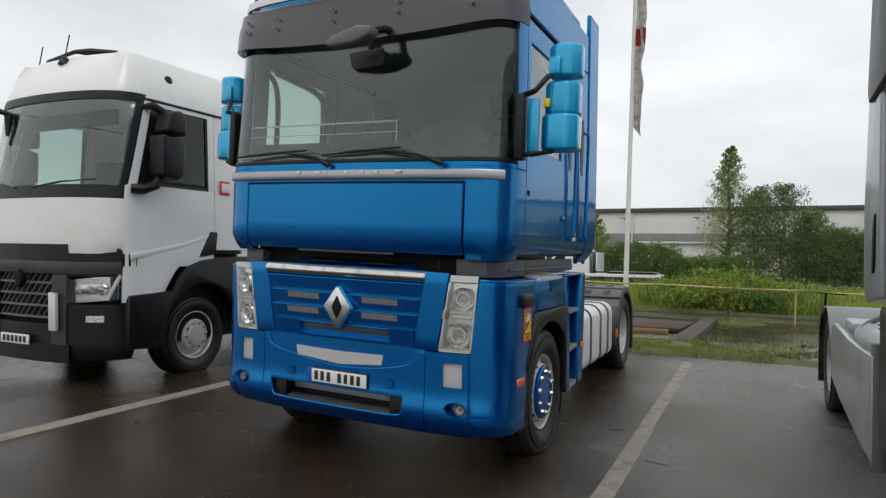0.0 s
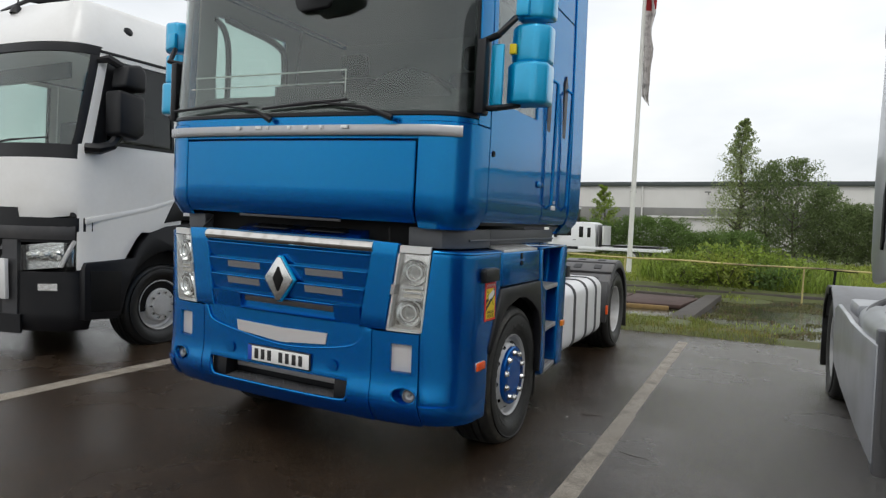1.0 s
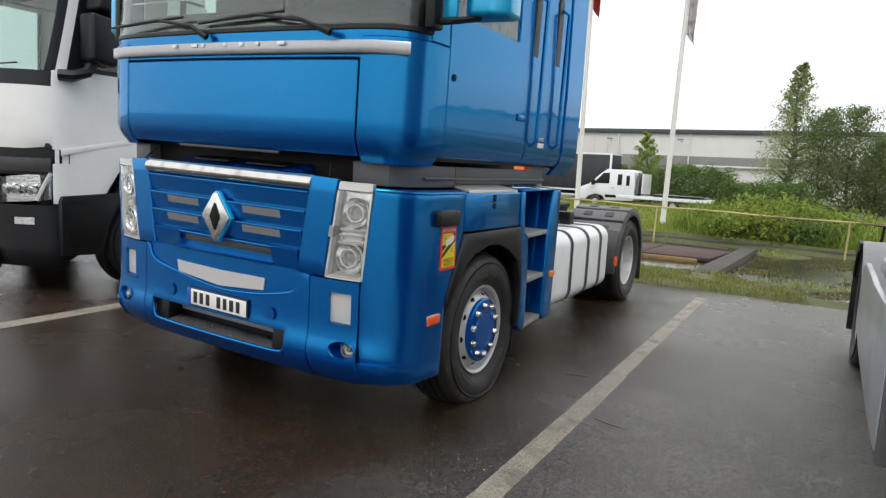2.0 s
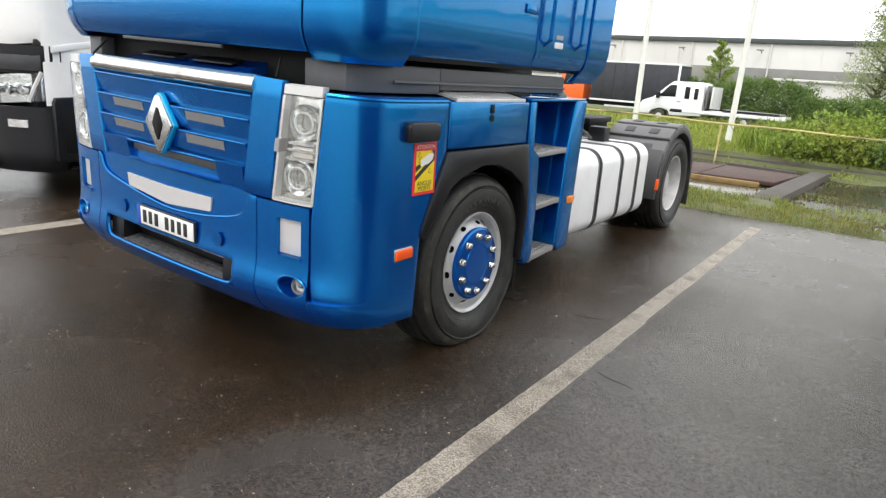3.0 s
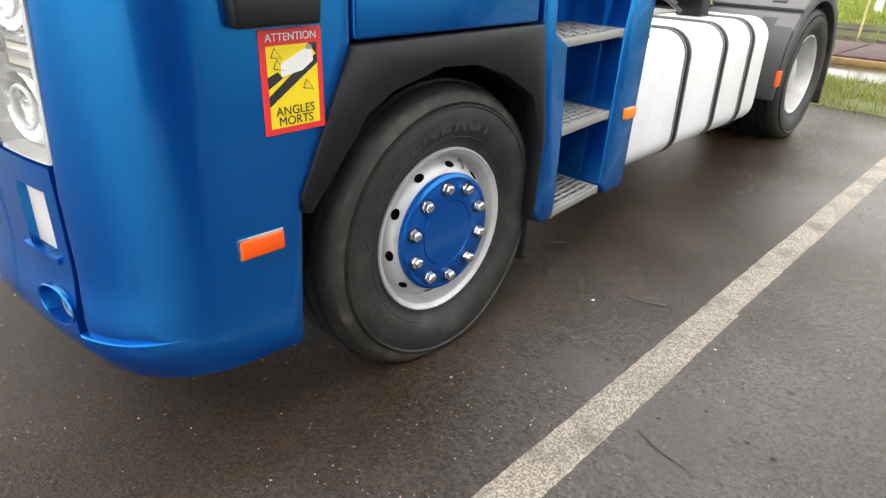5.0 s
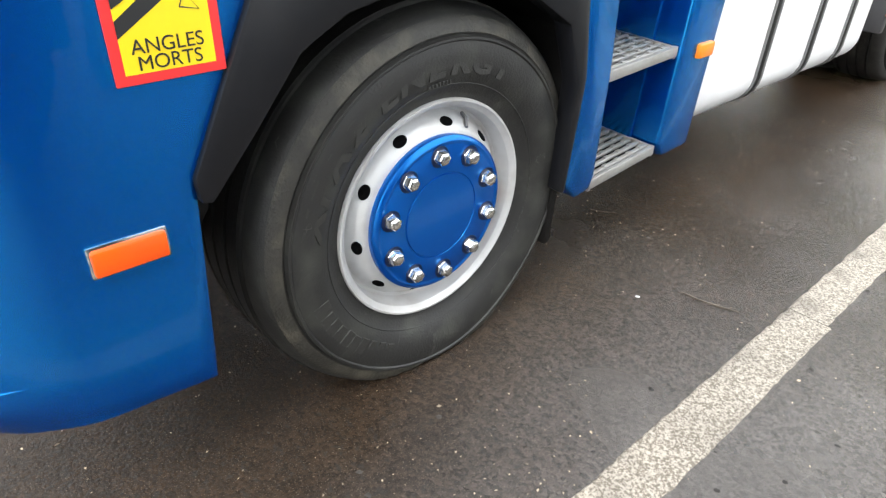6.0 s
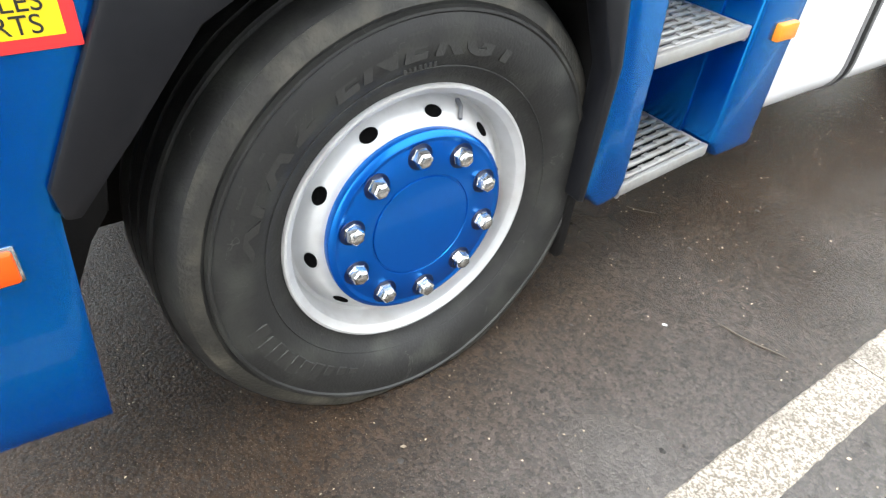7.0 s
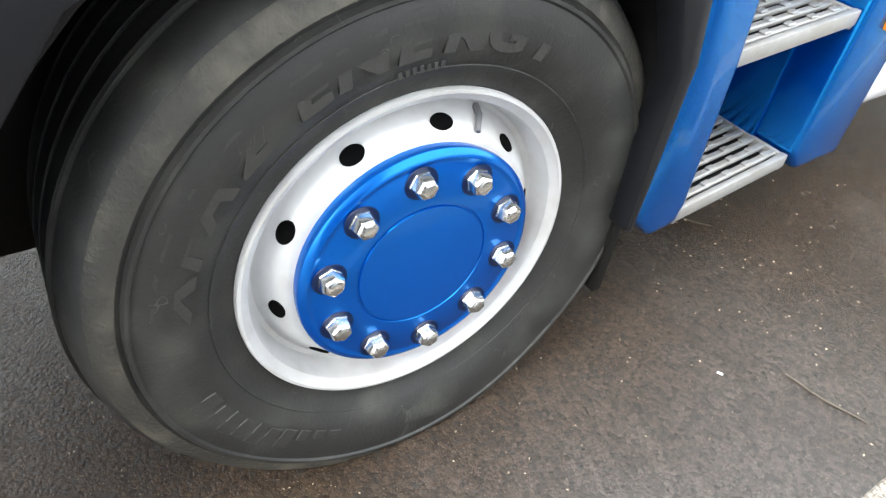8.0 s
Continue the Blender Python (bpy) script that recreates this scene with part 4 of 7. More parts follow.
part("intake_mesh", intake(), MESH_WHITE, truck, "pale mesh intake above the number plate")
bar = sheet(LOW, [-X(0.695), -X(0.3), 0, X(0.3), X(0.695)], list(np.linspace(1.353, 1.443, 11)), lambda u, z: -0.013 + 0.036 * ((z - 1.398) / 0.046) ** 2, 0.03, fine=0.08)
part("chrome_grille_bar", bar, GRILLE_CHROME, truck, "worn chrome bar over the grille")

# Badge: a plain chrome lozenge round a dark one
def lozenge(w, h, y0, y1, z=1.145, bevel=0.006):
    return prism([(-w, z), (-w * 0.12, z - h), (w * 0.12, z - h), (w, z), (w * 0.12, z + h), (-w * 0.12, z + h)], "y", y0, y1, bevel, 2)


badge = part("badge", lozenge(0.118, 0.142, -0.020, 0.01), CHROME, truck, "chrome lozenge badge")
part("badge_core", lozenge(0.045, 0.08, -0.024, -0.019, bevel=0.002), DARK, badge)
part("badge_rim", lozenge(0.127, 0.151, -0.008, 0.02), BLUE_MIRROR, badge)

# Number plate, its writing left as plain bars
plate = part("number_plate", box(-0.262, 0.262, -0.008, 0.006, 0.573, 0.685, 0.004), INK, truck, "white number plate with a blue strip")
part("plate_strip", box(-0.255, -0.222, -0.0125, -0.007, 0.579, 0.679, 0.001), PLATE_BLUE, plate)
part("plate_face", box(-0.221, 0.256, -0.012, -0.007, 0.581, 0.677, 0.002), PLATE_WHITE, plate)
for x, w in ((-0.195, 0.032), (-0.14, 0.03), (-0.085, 0.032), (0.01, 0.032), (0.065, 0.03), (0.12, 0.032), (0.175, 0.03)):
    part("plate_bar", box(x, x + w, -0.0145, -0.0115, 0.595, 0.663, 0.001), INK, plate)

# Headlamps
def headlamp(s):
    def w(x0, x1, z0, z1, out, thick, edge=0.004):
        def leaning(x):
            share = (x - 0.822) / 0.25
            return lambda r: X(0.796 + 0.228 * share + (0.078 - 0.034 * share) * (z0 + (z1 - z0) * r - 0.905) / 0.52)
        f0, f1 = leaning(x0), leaning(x1)
        bm = wrap(LOW, f0, f1, z0, z1, lambda u, z: -out, thick, 6, 8, edge)
        return bm if s > 0 else mirrored(bm)
    lamp = part("headlamp", w(0.822, 1.072, 0.905, 1.385, -0.045, 0.03), LAMP_BACK, truck, "clear headlamp with two round lights")
    part("lamp_cap", w(0.826, 1.072, 1.380, 1.422, 0.001, 0.05, 0.010), LAMP_GREY, lamp, "silver cap over the headlamp")
    for name, a, b, c, d in (("lamp_frame", 0.822, 0.838, 0.905, 1.375), ("lamp_frame", 1.058, 1.072, 0.905, 1.375), ("lamp_frame", 0.825, 1.06, 0.902, 0.915)):
        part(name, w(a, b, c, d, -0.004, 0.05), LAMP_GREY, lamp)
    for z, r in ((1.262, 0.074), (1.018, 0.078)):
        u = X(0.934 + (z - 1.018) * 0.13)
        p, n = LOW.point(u), LOW.normal(u)
        turn = Matrix.Translation((p[0], p[1], z)) @ Matrix.Rotation(math.atan2(n[1], n[0]), 4, "Z")
        def put(bm):
            bmesh.ops.transform(bm, matrix=turn, verts=bm.verts)
            return bm if s > 0 else mirrored(bm)
        part("reflector", put(lathe([(-0.085, 0.0), (-0.08, 0.03), (-0.06, r * 0.62), (-0.026, r * 0.95), (-0.018, r), (-0.03, r + 0.008)], "x", 28)), REFLECTOR, lamp)
        part("lamp_ring", put(ring((-0.02, 0, 0), "x", r * 0.62, 0.005)), LAMP_GREY, lamp)
        part("bulb_lens", put(lathe([(-0.055, r * 0.5), (-0.03, r * 0.46), (-0.014, r * 0.3), (-0.008, 0)], "x", 20)), LENS, lamp)
    part("indicator_bulb", w(0.90, 1.03, 1.11, 1.16, -0.03, 0.02, 0.008), AMBER, lamp)
    for z in (1.095, 1.135, 1.165):
        part("reflector_step", w(0.865, 1.04, z, z + 0.012, -0.022, 0.03, 0.004), REFLECTOR, lamp)
    part("lamp_glass", w(0.822, 1.072, 0.91, 1.375, 0.006, 0.006), LENS, lamp).visible_shadow = False
    part("washer_cover", w(0.812, 0.842, 1.125, 1.185, 0.008, 0.04, 0.008), MESH_GREY, lamp, "pale washer cover beside the lamp")
    return lamp


headlamp(1)
headlamp(-1)

# Between bumper and cab: sloping blue cover, black voids and grey side band
part("front_cover", prism([(0.075, 1.425), (0.30, 1.51), (0.34, 1.50), (0.34, 1.40), (0.075, 1.40)], "x", -0.50, 0.52, 0.006), BLUE, truck, "blue sloping cover under the cab")
for a, b in ((-0.36, -0.06), (0.09, 0.40)):
    part("cover_slot", prism([(0.13, 1.472), (0.20, 1.493), (0.20, 1.486), (0.13, 1.465)], "x", a, b, 0.001), BLACK, truck)
part("cover_trim", box(-0.42, 0.42, 0.06, 0.075, 1.54, 1.556, 0.002), GUARD, truck)
# Solid block; the shade of the open gap is put into its dark colour
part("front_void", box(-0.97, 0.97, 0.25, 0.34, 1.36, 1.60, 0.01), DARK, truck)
# Unseen beam, sump and engine boxes, added to keep light from under the truck
part("underrun_beam", box(-0.90, 0.90, 0.33, 0.55, 0.27, 0.56, 0.02), DARK, truck, "unseen dark beam added to block light under the bumper")
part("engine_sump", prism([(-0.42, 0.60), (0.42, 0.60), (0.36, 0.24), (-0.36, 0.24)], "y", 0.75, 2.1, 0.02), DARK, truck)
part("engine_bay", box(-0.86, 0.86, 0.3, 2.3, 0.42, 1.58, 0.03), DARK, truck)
for s in (-1, 1):
    part("hinge_strut", tube([(s * 0.78, 0.08, 1.44), (s * 0.74, 0.14, 1.52)], 0.006), DARK, truck)
both("side_band", lambda: prism([(0.86, 0.170), (0.98, 0.185), (1.07, 0.215), (1.118, 0.28), (1.14, 0.40), (1.148, 0.80), (1.09, 0.80), (0.98, 0.34), (0.86, 0.30)], "z", 1.41, 1.535, 0.008), CAB_BAND, truck, "dark grey band under the cab")
both("side_band", lambda: box(1.10, 1.148, 0.80, 2.2, 1.43, 1.535, 0.006), CAB_BAND, truck)
both("side_band_ridge", lambda: tube([(1.152, 0.44, 1.462), (1.152, 2.2, 1.462)], 0.008, 6), CAB_BAND, truck)

# Side: hatch over the wheel, black arch trim, step pod
both("wheel_hatch", lambda: prism([(0.768, 1.15), (1.565, 1.146), (1.565, 1.385), (0.768, 1.385)], "x", 1.20, 1.25, 0.012, 3), BLUE, truck, "blue hatch above the front wheel")
both("hatch_latch", lambda: join(box(1.248, 1.256, 1.13, 1.165, 1.325, 1.372, 0.004), disc((1.25, 1.148, 1.30), "x", 0.018, 0.006, 16)), DARK, truck, "dark latch of the hatch")
SLOPE = lambda x: 1.388 + (1.235 - x) * 0.17
both("tread_plate", lambda: poly([(x, y, SLOPE(x) + d) for d in (0, 0.012) for x, y in ((1.235, 0.82), (1.235, 1.52), (0.93, 1.52), (0.93, 0.82))], [(0, 1, 2, 3), (7, 6, 5, 4), (0, 1, 5, 4), (1, 2, 6, 5), (2, 3, 7, 6), (3, 0, 4, 7)]), CHROME_PLATE, truck, "pale patterned tread plate above the wheel")
both("tread_plate_edge", lambda: box(1.228, 1.244, 0.82, 1.52, 1.37, 1.402, 0.003), CHROME_PLATE, truck)
for i in range(16):
    for x in (1.20, 1.12, 1.04):
        part("tread_stud", disc((x, 0.86 + i * 0.04 + (0.02 if x == 1.12 else 0), SLOPE(x) + 0.011), "z", 0.011, 0.004, 10), CHROME_PLATE, truck)
OUTER = [(0.578, 0.725), (0.572, 0.775), (0.757, 1.142), (1.590, 1.142), (1.655, 0.75), (1.628, 0.41)]
INNER = [(1.606, 0.42), (1.620, 0.74), (1.555, 0.90), (1.40, 0.99), (1.25, 1.04), (1.10, 1.05), (0.90, 1.008), (0.80, 0.955), (0.70, 0.835), (0.600, 0.722)]


def arch_trim():
    return prism(OUTER + INNER, "x", 1.20, 1.262, 0.008, 2)


both("wheel_arch", arch_trim, BLACK, truck, "black plastic wheel arch trim")
liner = [(min(1.645, 1.185 + 0.60 * math.cos(a)), 0.50 + 0.60 * math.sin(a)) for a in np.linspace(math.radians(-6), math.radians(150), 25)]
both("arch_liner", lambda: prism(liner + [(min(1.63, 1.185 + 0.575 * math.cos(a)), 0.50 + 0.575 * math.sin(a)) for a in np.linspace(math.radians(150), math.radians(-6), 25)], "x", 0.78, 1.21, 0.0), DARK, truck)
# Panel added to deepen the shade in the gap before the wheel
both("inner_guard", lambda: prism([(0.36, 0.30), (0.55, 0.33), (0.555, 0.57), (0.74, 0.58), (0.84, 0.90), (0.36, 0.90)], "x", 0.80, 0.82, 0.004), DARK, truck, "black panel added to darken the gap before the front wheel")
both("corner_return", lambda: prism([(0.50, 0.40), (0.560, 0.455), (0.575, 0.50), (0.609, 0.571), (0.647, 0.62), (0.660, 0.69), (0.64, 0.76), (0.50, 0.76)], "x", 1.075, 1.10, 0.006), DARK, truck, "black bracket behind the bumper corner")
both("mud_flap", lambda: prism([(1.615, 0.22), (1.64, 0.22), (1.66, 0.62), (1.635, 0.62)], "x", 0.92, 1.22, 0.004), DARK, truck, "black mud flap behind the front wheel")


def front_post():
    return prism([(1.60, 1.385), (1.665, 1.385), (1.68, 1.10), (1.76, 1.06), (1.785, 0.72), (1.785, 0.42), (1.77, 0.375), (1.70, 0.365), (1.635, 0.43), (1.662, 0.75), (1.60, 1.12)], "x", 1.14, 1.25, 0.012, 3)


pod = part("step_pod", prism([(1.66, 0.36), (2.42, 0.36), (2.42, 1.40), (1.62, 1.40)], "x", 0.86, 0.95, 0.01), BLUE, truck, "blue step well with three treads")
part("step_post", front_post(), BLUE, pod)
part("step_post", prism([(2.19, 0.40), (2.235, 0.345), (2.40, 0.35), (2.47, 1.39), (2.30, 1.40), (2.235, 1.06)], "x", 1.12, 1.25, 0.014, 3), BLUE, pod)
part("step_wall", prism([(2.18, 0.37), (2.24, 0.37), (2.31, 1.40), (2.25, 1.40)], "x", 0.9, 1.14, 0.006), BLUE, pod)
part("step_wall", prism([(1.66, 0.37), (1.72, 0.37), (1.66, 1.40), (1.60, 1.40)], "x", 0.9, 1.15, 0.006), BLUE, pod)
part("step_crease", tube([(0.955, 1.83, 0.4), (0.955, 1.80, 1.38)], 0.02, 8), BLUE, pod)
part("pod_top", box(0.9, 1.245, 1.60, 2.46, 1.385, 1.402, 0.006), BLUE, pod)
part("pod_bottom", box(0.9, 1.20, 1.72, 2.40, 0.352, 0.368, 0.006), BLUE, pod)
part("step_clip", join(box(1.15, 1.185, 2.085, 2.11, 0.325, 0.365, 0.004), tube([(1.165, 2.10, 0.335), (1.18, 2.14, 0.325)], 0.005, 6)), DARK, pod, "dark clip under the lowest step")


def tread(z, y0, y1, x1):
    """A pressed metal grating: a lipped frame and long toothed bars with open slots between."""
    step = part("tread", join(box(x1 - 0.012, x1 + 0.004, y0, y1, z - 0.031, z + 0.002, 0.003), box(0.95, 0.965, y0, y1, z - 0.04, z, 0.003), box(0.95, x1, y0, y0 + 0.012, z - 0.04, z, 0.003), box(0.95, x1, y1 - 0.012, y1, z - 0.04, z, 0.003)), STEEL, pod, "grooved metal step tread")
    part("tread_base", box(0.955, x1 - 0.005, y0 + 0.006, y1 - 0.006, z - 0.036, z - 0.026, 0.002), DARK, step)
    for i in range(8):
        x = 0.982 + (x1 - 0.03 - 0.982) * i / 7
        bar = box(x - 0.0085, x + 0.0085, y0 + 0.004, y1 - 0.004, z - 0.014, z - 0.002, 0.003, 1)
        part("tread_bar", bar, STEEL, step)
        for k in range(5):
            y = y0 + (k + 0.5 + 0.25 * (i % 2)) * (y1 - y0) / 5.4
            part("tread_tooth", box(x - 0.0075, x + 0.0075, y - 0.012, y + 0.012, z - 0.003, z + 0.003, 0.002, 1), STEEL, step)


tread(1.075, 1.70, 2.235, 1.235)
tread(0.735, 1.77, 2.205, 1.235)
tread(0.395, 1.785, 2.19, 1.235)
# The step well draws in towards its rear edge
for ob in pod.children_recursive:
    for v in ob.data.vertices:
        if v.co.x > 1.0:
            v.co.x -= 0.034 * max(0.0, min(1.0, (v.co.y - 1.80) / 0.42))
# Far side pod, hung lower to shut light out from under the truck
part("far_pod", box(-1.25, -0.95, 1.66, 2.45, 0.26, 1.40, 0.03), BLUE, truck)

# Small side lamps and the warning sticker
lamp = part("side_marker", box(1.246, 1.262, 0.385, 0.508, 0.651, 0.700, 0.005), ORANGE, truck, "orange side marker lamp")
part("marker_frame", box(1.243, 1.252, 0.380, 0.513, 0.645, 0.706, 0.004), CHROME, lamp)
part("side_marker", box(1.205, 1.234, 2.305, 2.395, 0.684, 0.732, 0.006), AMBER_LENS, truck, "amber side marker lamp")
part("indicator_pod", prism([(0.415, 1.205), (0.645, 1.205), (0.65, 1.285), (0.60, 1.297), (0.43, 1.297), (0.41, 1.28)], "x", 1.24, 1.285, 0.012, 3), BLACK, truck, "black side indicator housing")
sticker = part("warning_sticker", box(1.2485, 1.2535, 0.487, 0.661, 0.950, 1.198, 0.0008, 1), RED, truck, "red and yellow blind spot warning sticker")
S = 1.2541


def flat(points):
    return prism(points, "x", 1.2525, S, 0.0, 1)


part("sticker_face", flat([(0.503, 0.966), (0.645, 0.966), (0.645, 1.160), (0.503, 1.160)]), YELLOW, sticker)
S = 1.2547
part("sticker_stripe", flat([(0.503, 1.045), (0.56, 1.085), (0.645, 1.135), (0.645, 1.112), (0.58, 1.07), (0.503, 1.02)]), INK, sticker)
part("sticker_stripe", flat([(0.503, 1.09), (0.53, 1.10), (0.545, 1.085), (0.503, 1.062)]), INK, sticker)
part("sticker_stripe", flat([(0.62, 1.160), (0.645, 1.160), (0.645, 1.13)]), INK, sticker)
S = 1.2553
part("sticker_lorry", flat([(0.54, 1.088), (0.60, 1.098), (0.632, 1.118), (0.632, 1.142), (0.612, 1.148), (0.54, 1.118)]), PLATE_WHITE, sticker)
part("sticker_lorry", flat([(0.612, 1.146), (0.632, 1.146), (0.628, 1.156), (0.616, 1.156)]), MESH_GREY, sticker)
for a, b in ((0.515, 1.135), (0.52, 1.108), (0.60, 1.055)):
    part("sticker_triangle", tube([(1.2545, a, b), (1.2545, a + 0.03, b - 0.006), (1.2545, a + 0.01, b + 0.02), (1.2545, a, b)], 0.0012, 4), INK, sticker)
FACE = Matrix(((0, 0, 1, 1.2548), (1, 0, 0, 0), (0, 1, 0, 0), (0, 0, 0, 1)))
for text, size, z, mat in (("ATTENTION", 0.0255, 1.178, PLATE_WHITE), ("ANGLES", 0.031, 1.005, INK), ("MORTS", 0.031, 0.980, INK)):
    words("sticker_word", text, size, Matrix.Translation((0, 0.574, z)) @ FACE, mat, sticker, 0.0004)


# Wheels
def pressed(bm, xo):
    """Rubber bulging and flattened where it bears on the ground."""
    for v in bm.verts:
        if v.co.z < 0.16 and v.co.x > xo - 0.05:
            v.co.x += 0.016 * (1 - max(0.0, v.co.z) / 0.16) ** 1.5
        if v.co.z < 0.004:
            v.co.z = 0.004
    return bm


def tyre_bm(y, xo, width, radius, sides=96):
    """A tyre about y, height radius less a little, with grooves, shoulders and a flat foot on the ground."""
    w = width
    prof = [(xo - 0.030, 0.290), (xo - 0.008, 0.299), (xo - 0.004, 0.309), (xo - 0.002, 0.320), (xo + 0.013, 0.338), (xo + 0.027, 0.365), (xo + 0.032, 0.395), (xo + 0.031, 0.418), (xo + 0.0275, 0.434), (xo + 0.0310, 0.437), (xo + 0.0305, 0.4415), (xo + 0.0180, 0.4435), (xo + 0.0205, 0.449), (xo + 0.017, 0.459), (xo + 0.009, 0.472), (xo - 0.006, 0.486), (xo - 0.028, 0.496), (xo - 0.050, 0.500), (xo - 0.054, 0.497), (xo - 0.057, 0.501)]
    for g in (0.20, 0.40, 0.60, 0.80):
        c = xo - w * g
        prof += [(c + 0.007, 0.5055), (c + 0.005, 0.492), (c - 0.005, 0.492), (c - 0.007, 0.5055)]
    prof += [(xo - w + 0.05, 0.503), (xo - w + 0.02, 0.49), (xo - w - 0.008, 0.41), (xo - w + 0.01, 0.31), (xo - w + 0.03, 0.293)]
    prof = [(d, r + 0.013 * max(0.0, min(1.0, (r - 0.40) / 0.08))) for d, r in prof]
    return pressed(lathe(prof, "x", sides, (0, y, radius)), xo)


HUB_Y, HUB_Z, LIP = 1.197, 0.460, 1.182


def front_wheel(s):
    y, z, xo = HUB_Y, HUB_Z, LIP
    c = (0, y, z)
    flip = (lambda bm: bm) if s > 0 else mirrored
    rim = part("front_wheel", flip(lathe([(xo - 0.28, 0.27), (xo - 0.28, 0.292), (xo - 0.03, 0.292), (xo - 0.010, 0.300), (xo - 0.002, 0.300), (xo + 0.002, 0.298), (xo + 0.002, 0.293), (xo - 0.004, 0.288), (xo - 0.010, 0.279), (xo - 0.018, 0.276), (xo - 0.044, 0.272), (xo - 0.052, 0.268), (xo - 0.055, 0.260), (xo - 0.051, 0.254), (xo - 0.030, 0.240), (xo - 0.014, 0.226), (xo - 0.008, 0.214), (xo - 0.007, 0.20), (xo - 0.007, 0.0)], "x", 96, c)), RIM, truck, "silver steel front wheel")
    part("tyre", flip(tyre_bm(y, xo, 0.30, z)), RUBBER, rim, "worn black tyre")
    xh = 1.202
    cover = lathe([(xo - 0.02, 0.208), (xh - 0.016, 0.2135), (xh - 0.008, 0.2125), (xh - 0.002, 0.207), (xh, 0.200), (xh - 0.002, 0.194), (xh - 0.002, 0.190), (xh, 0.186), (xh, 0.120), (xh - 0.0025, 0.1185), (xh - 0.0025, 0.1160), (xh + 0.001, 0.1145), (xh + 0.0015, 0.06), (xh + 0.0015, 0)], "x", 96, c)
    part("hub_cover", flip(cover), HUB_BLUE, rim, "blue hub cover with bare nuts")
    for k in range(10):
        a = math.radians(94.0 - 36 * k)
        ny, nz = y + 0.1675 * math.cos(a), z + 0.1675 * math.sin(a)
        # Thin ring on the face; the countersink's shade is put into its dark blue
        part("nut_recess", flip(lathe([(xh + 0.0002, 0.0285), (xh + 0.0016, 0.0278), (xh + 0.0010, 0.0255), (xh + 0.0010, 0.0)], "x", 22, (0, ny, nz))), RECESS_SHADE, rim)
        nut = lathe([(xh - 0.004, 0.0225), (xh + 0.003, 0.0225), (xh + 0.005, 0.0208), (xh + 0.018, 0.0190), (xh + 0.023, 0.0160), (xh + 0.0255, 0.011), (xh + 0.026, 0.0)], "x", 6, (0, 0, 0))
        bmesh.ops.transform(nut, matrix=Matrix.Translation((0, ny, nz)) @ Matrix.Rotation(0.7 * k, 4, "X"), verts=nut.verts)
        part("wheel_nut", flip(soften(nut, 0.0018, 2, 25)), CHROME, rim, "chrome wheel nut")
        a = math.radians(36 * k + 7)
        hy, hz = y + 0.236 * math.cos(a), z + 0.236 * math.sin(a)
        # Disc laid on the uncut wheel; its black is the shade inside a hole
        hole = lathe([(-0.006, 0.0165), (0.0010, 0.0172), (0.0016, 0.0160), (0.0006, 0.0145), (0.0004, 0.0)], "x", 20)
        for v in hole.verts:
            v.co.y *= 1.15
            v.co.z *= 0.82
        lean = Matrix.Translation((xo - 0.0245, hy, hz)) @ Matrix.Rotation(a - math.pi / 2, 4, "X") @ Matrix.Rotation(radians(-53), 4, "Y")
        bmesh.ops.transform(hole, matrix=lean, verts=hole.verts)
        part("hand_hole", flip(hole), HOLE_SHADE, rim, "oval hand hole with its dark inside painted on")
    a = math.radians(61)
    vy, vz = y + 0.256 * math.cos(a), z + 0.256 * math.sin(a)
    part("valve", flip(tube([(xo - 0.054, vy, vz), (xo - 0.034, vy - 0.004, vz - 0.004), (xo - 0.012, vy - 0.020, vz - 0.018)], [0.007, 0.005, 0.0045], 8)), GREY, rim, "dark tyre valve")
    return rim


front_rim = front_wheel(1)
front_wheel(-1)


# Raised writing on the tyre's side; the maker's words as plain blocks
def on_tyre(angle, r, out=0.0):
    a = radians(90 - angle)
    turn = Matrix.Rotation(-radians(angle), 4, "X")
    face = Matrix(((0, 0, 1, 0), (1, 0, 0, 0), (0, 1, 0, 0), (0, 0, 0, 1)))
    return Matrix.Translation((LIP + 0.0275 + out, HUB_Y + r * math.cos(a), HUB_Z + r * math.sin(a))) @ turn @ face


WIDE = Matrix(((1.42, 0.22, 0, 0), (0, 1, 0, 0), (0, 0, 1, 0), (0, 0, 0, 1)))
for k, letter in enumerate("ENERGY"):
    words("tyre_letter", letter, 0.066, on_tyre(-26.5 + 10.6 * k, 0.389, 0.0022) @ WIDE, EDGE_LIT, front_rim, 0.0016, bold=0.0032)
for letter, angle in (("X", -74), ("F", -63.5), ("A", -52.5), ("2", -41)):
    words("tyre_letter", letter, 0.066, on_tyre(angle, 0.389, 0.0022) @ WIDE, EDGE_LIT, front_rim, 0.0016, bold=0.0032)
strokes = random.Random(9)
for a0, a1 in ((-152, -106), (170, 184)):
    a = a0
    while a < a1:
        w, h = strokes.choice((0.020, 0.024, 0.028)), strokes.choice((0.022, 0.022, 0.019))
        bm = box(-w / 2, w / 2, -h, h, -0.0020, 0.0020, 0.001, 1)
        bmesh.ops.transform(bm, matrix=on_tyre(a, 0.390, 0.0025), verts=bm.verts)
        part("tyre_mark", bm, EDGE_LIT, front_rim)
        a += strokes.uniform(4.6, 5.4)
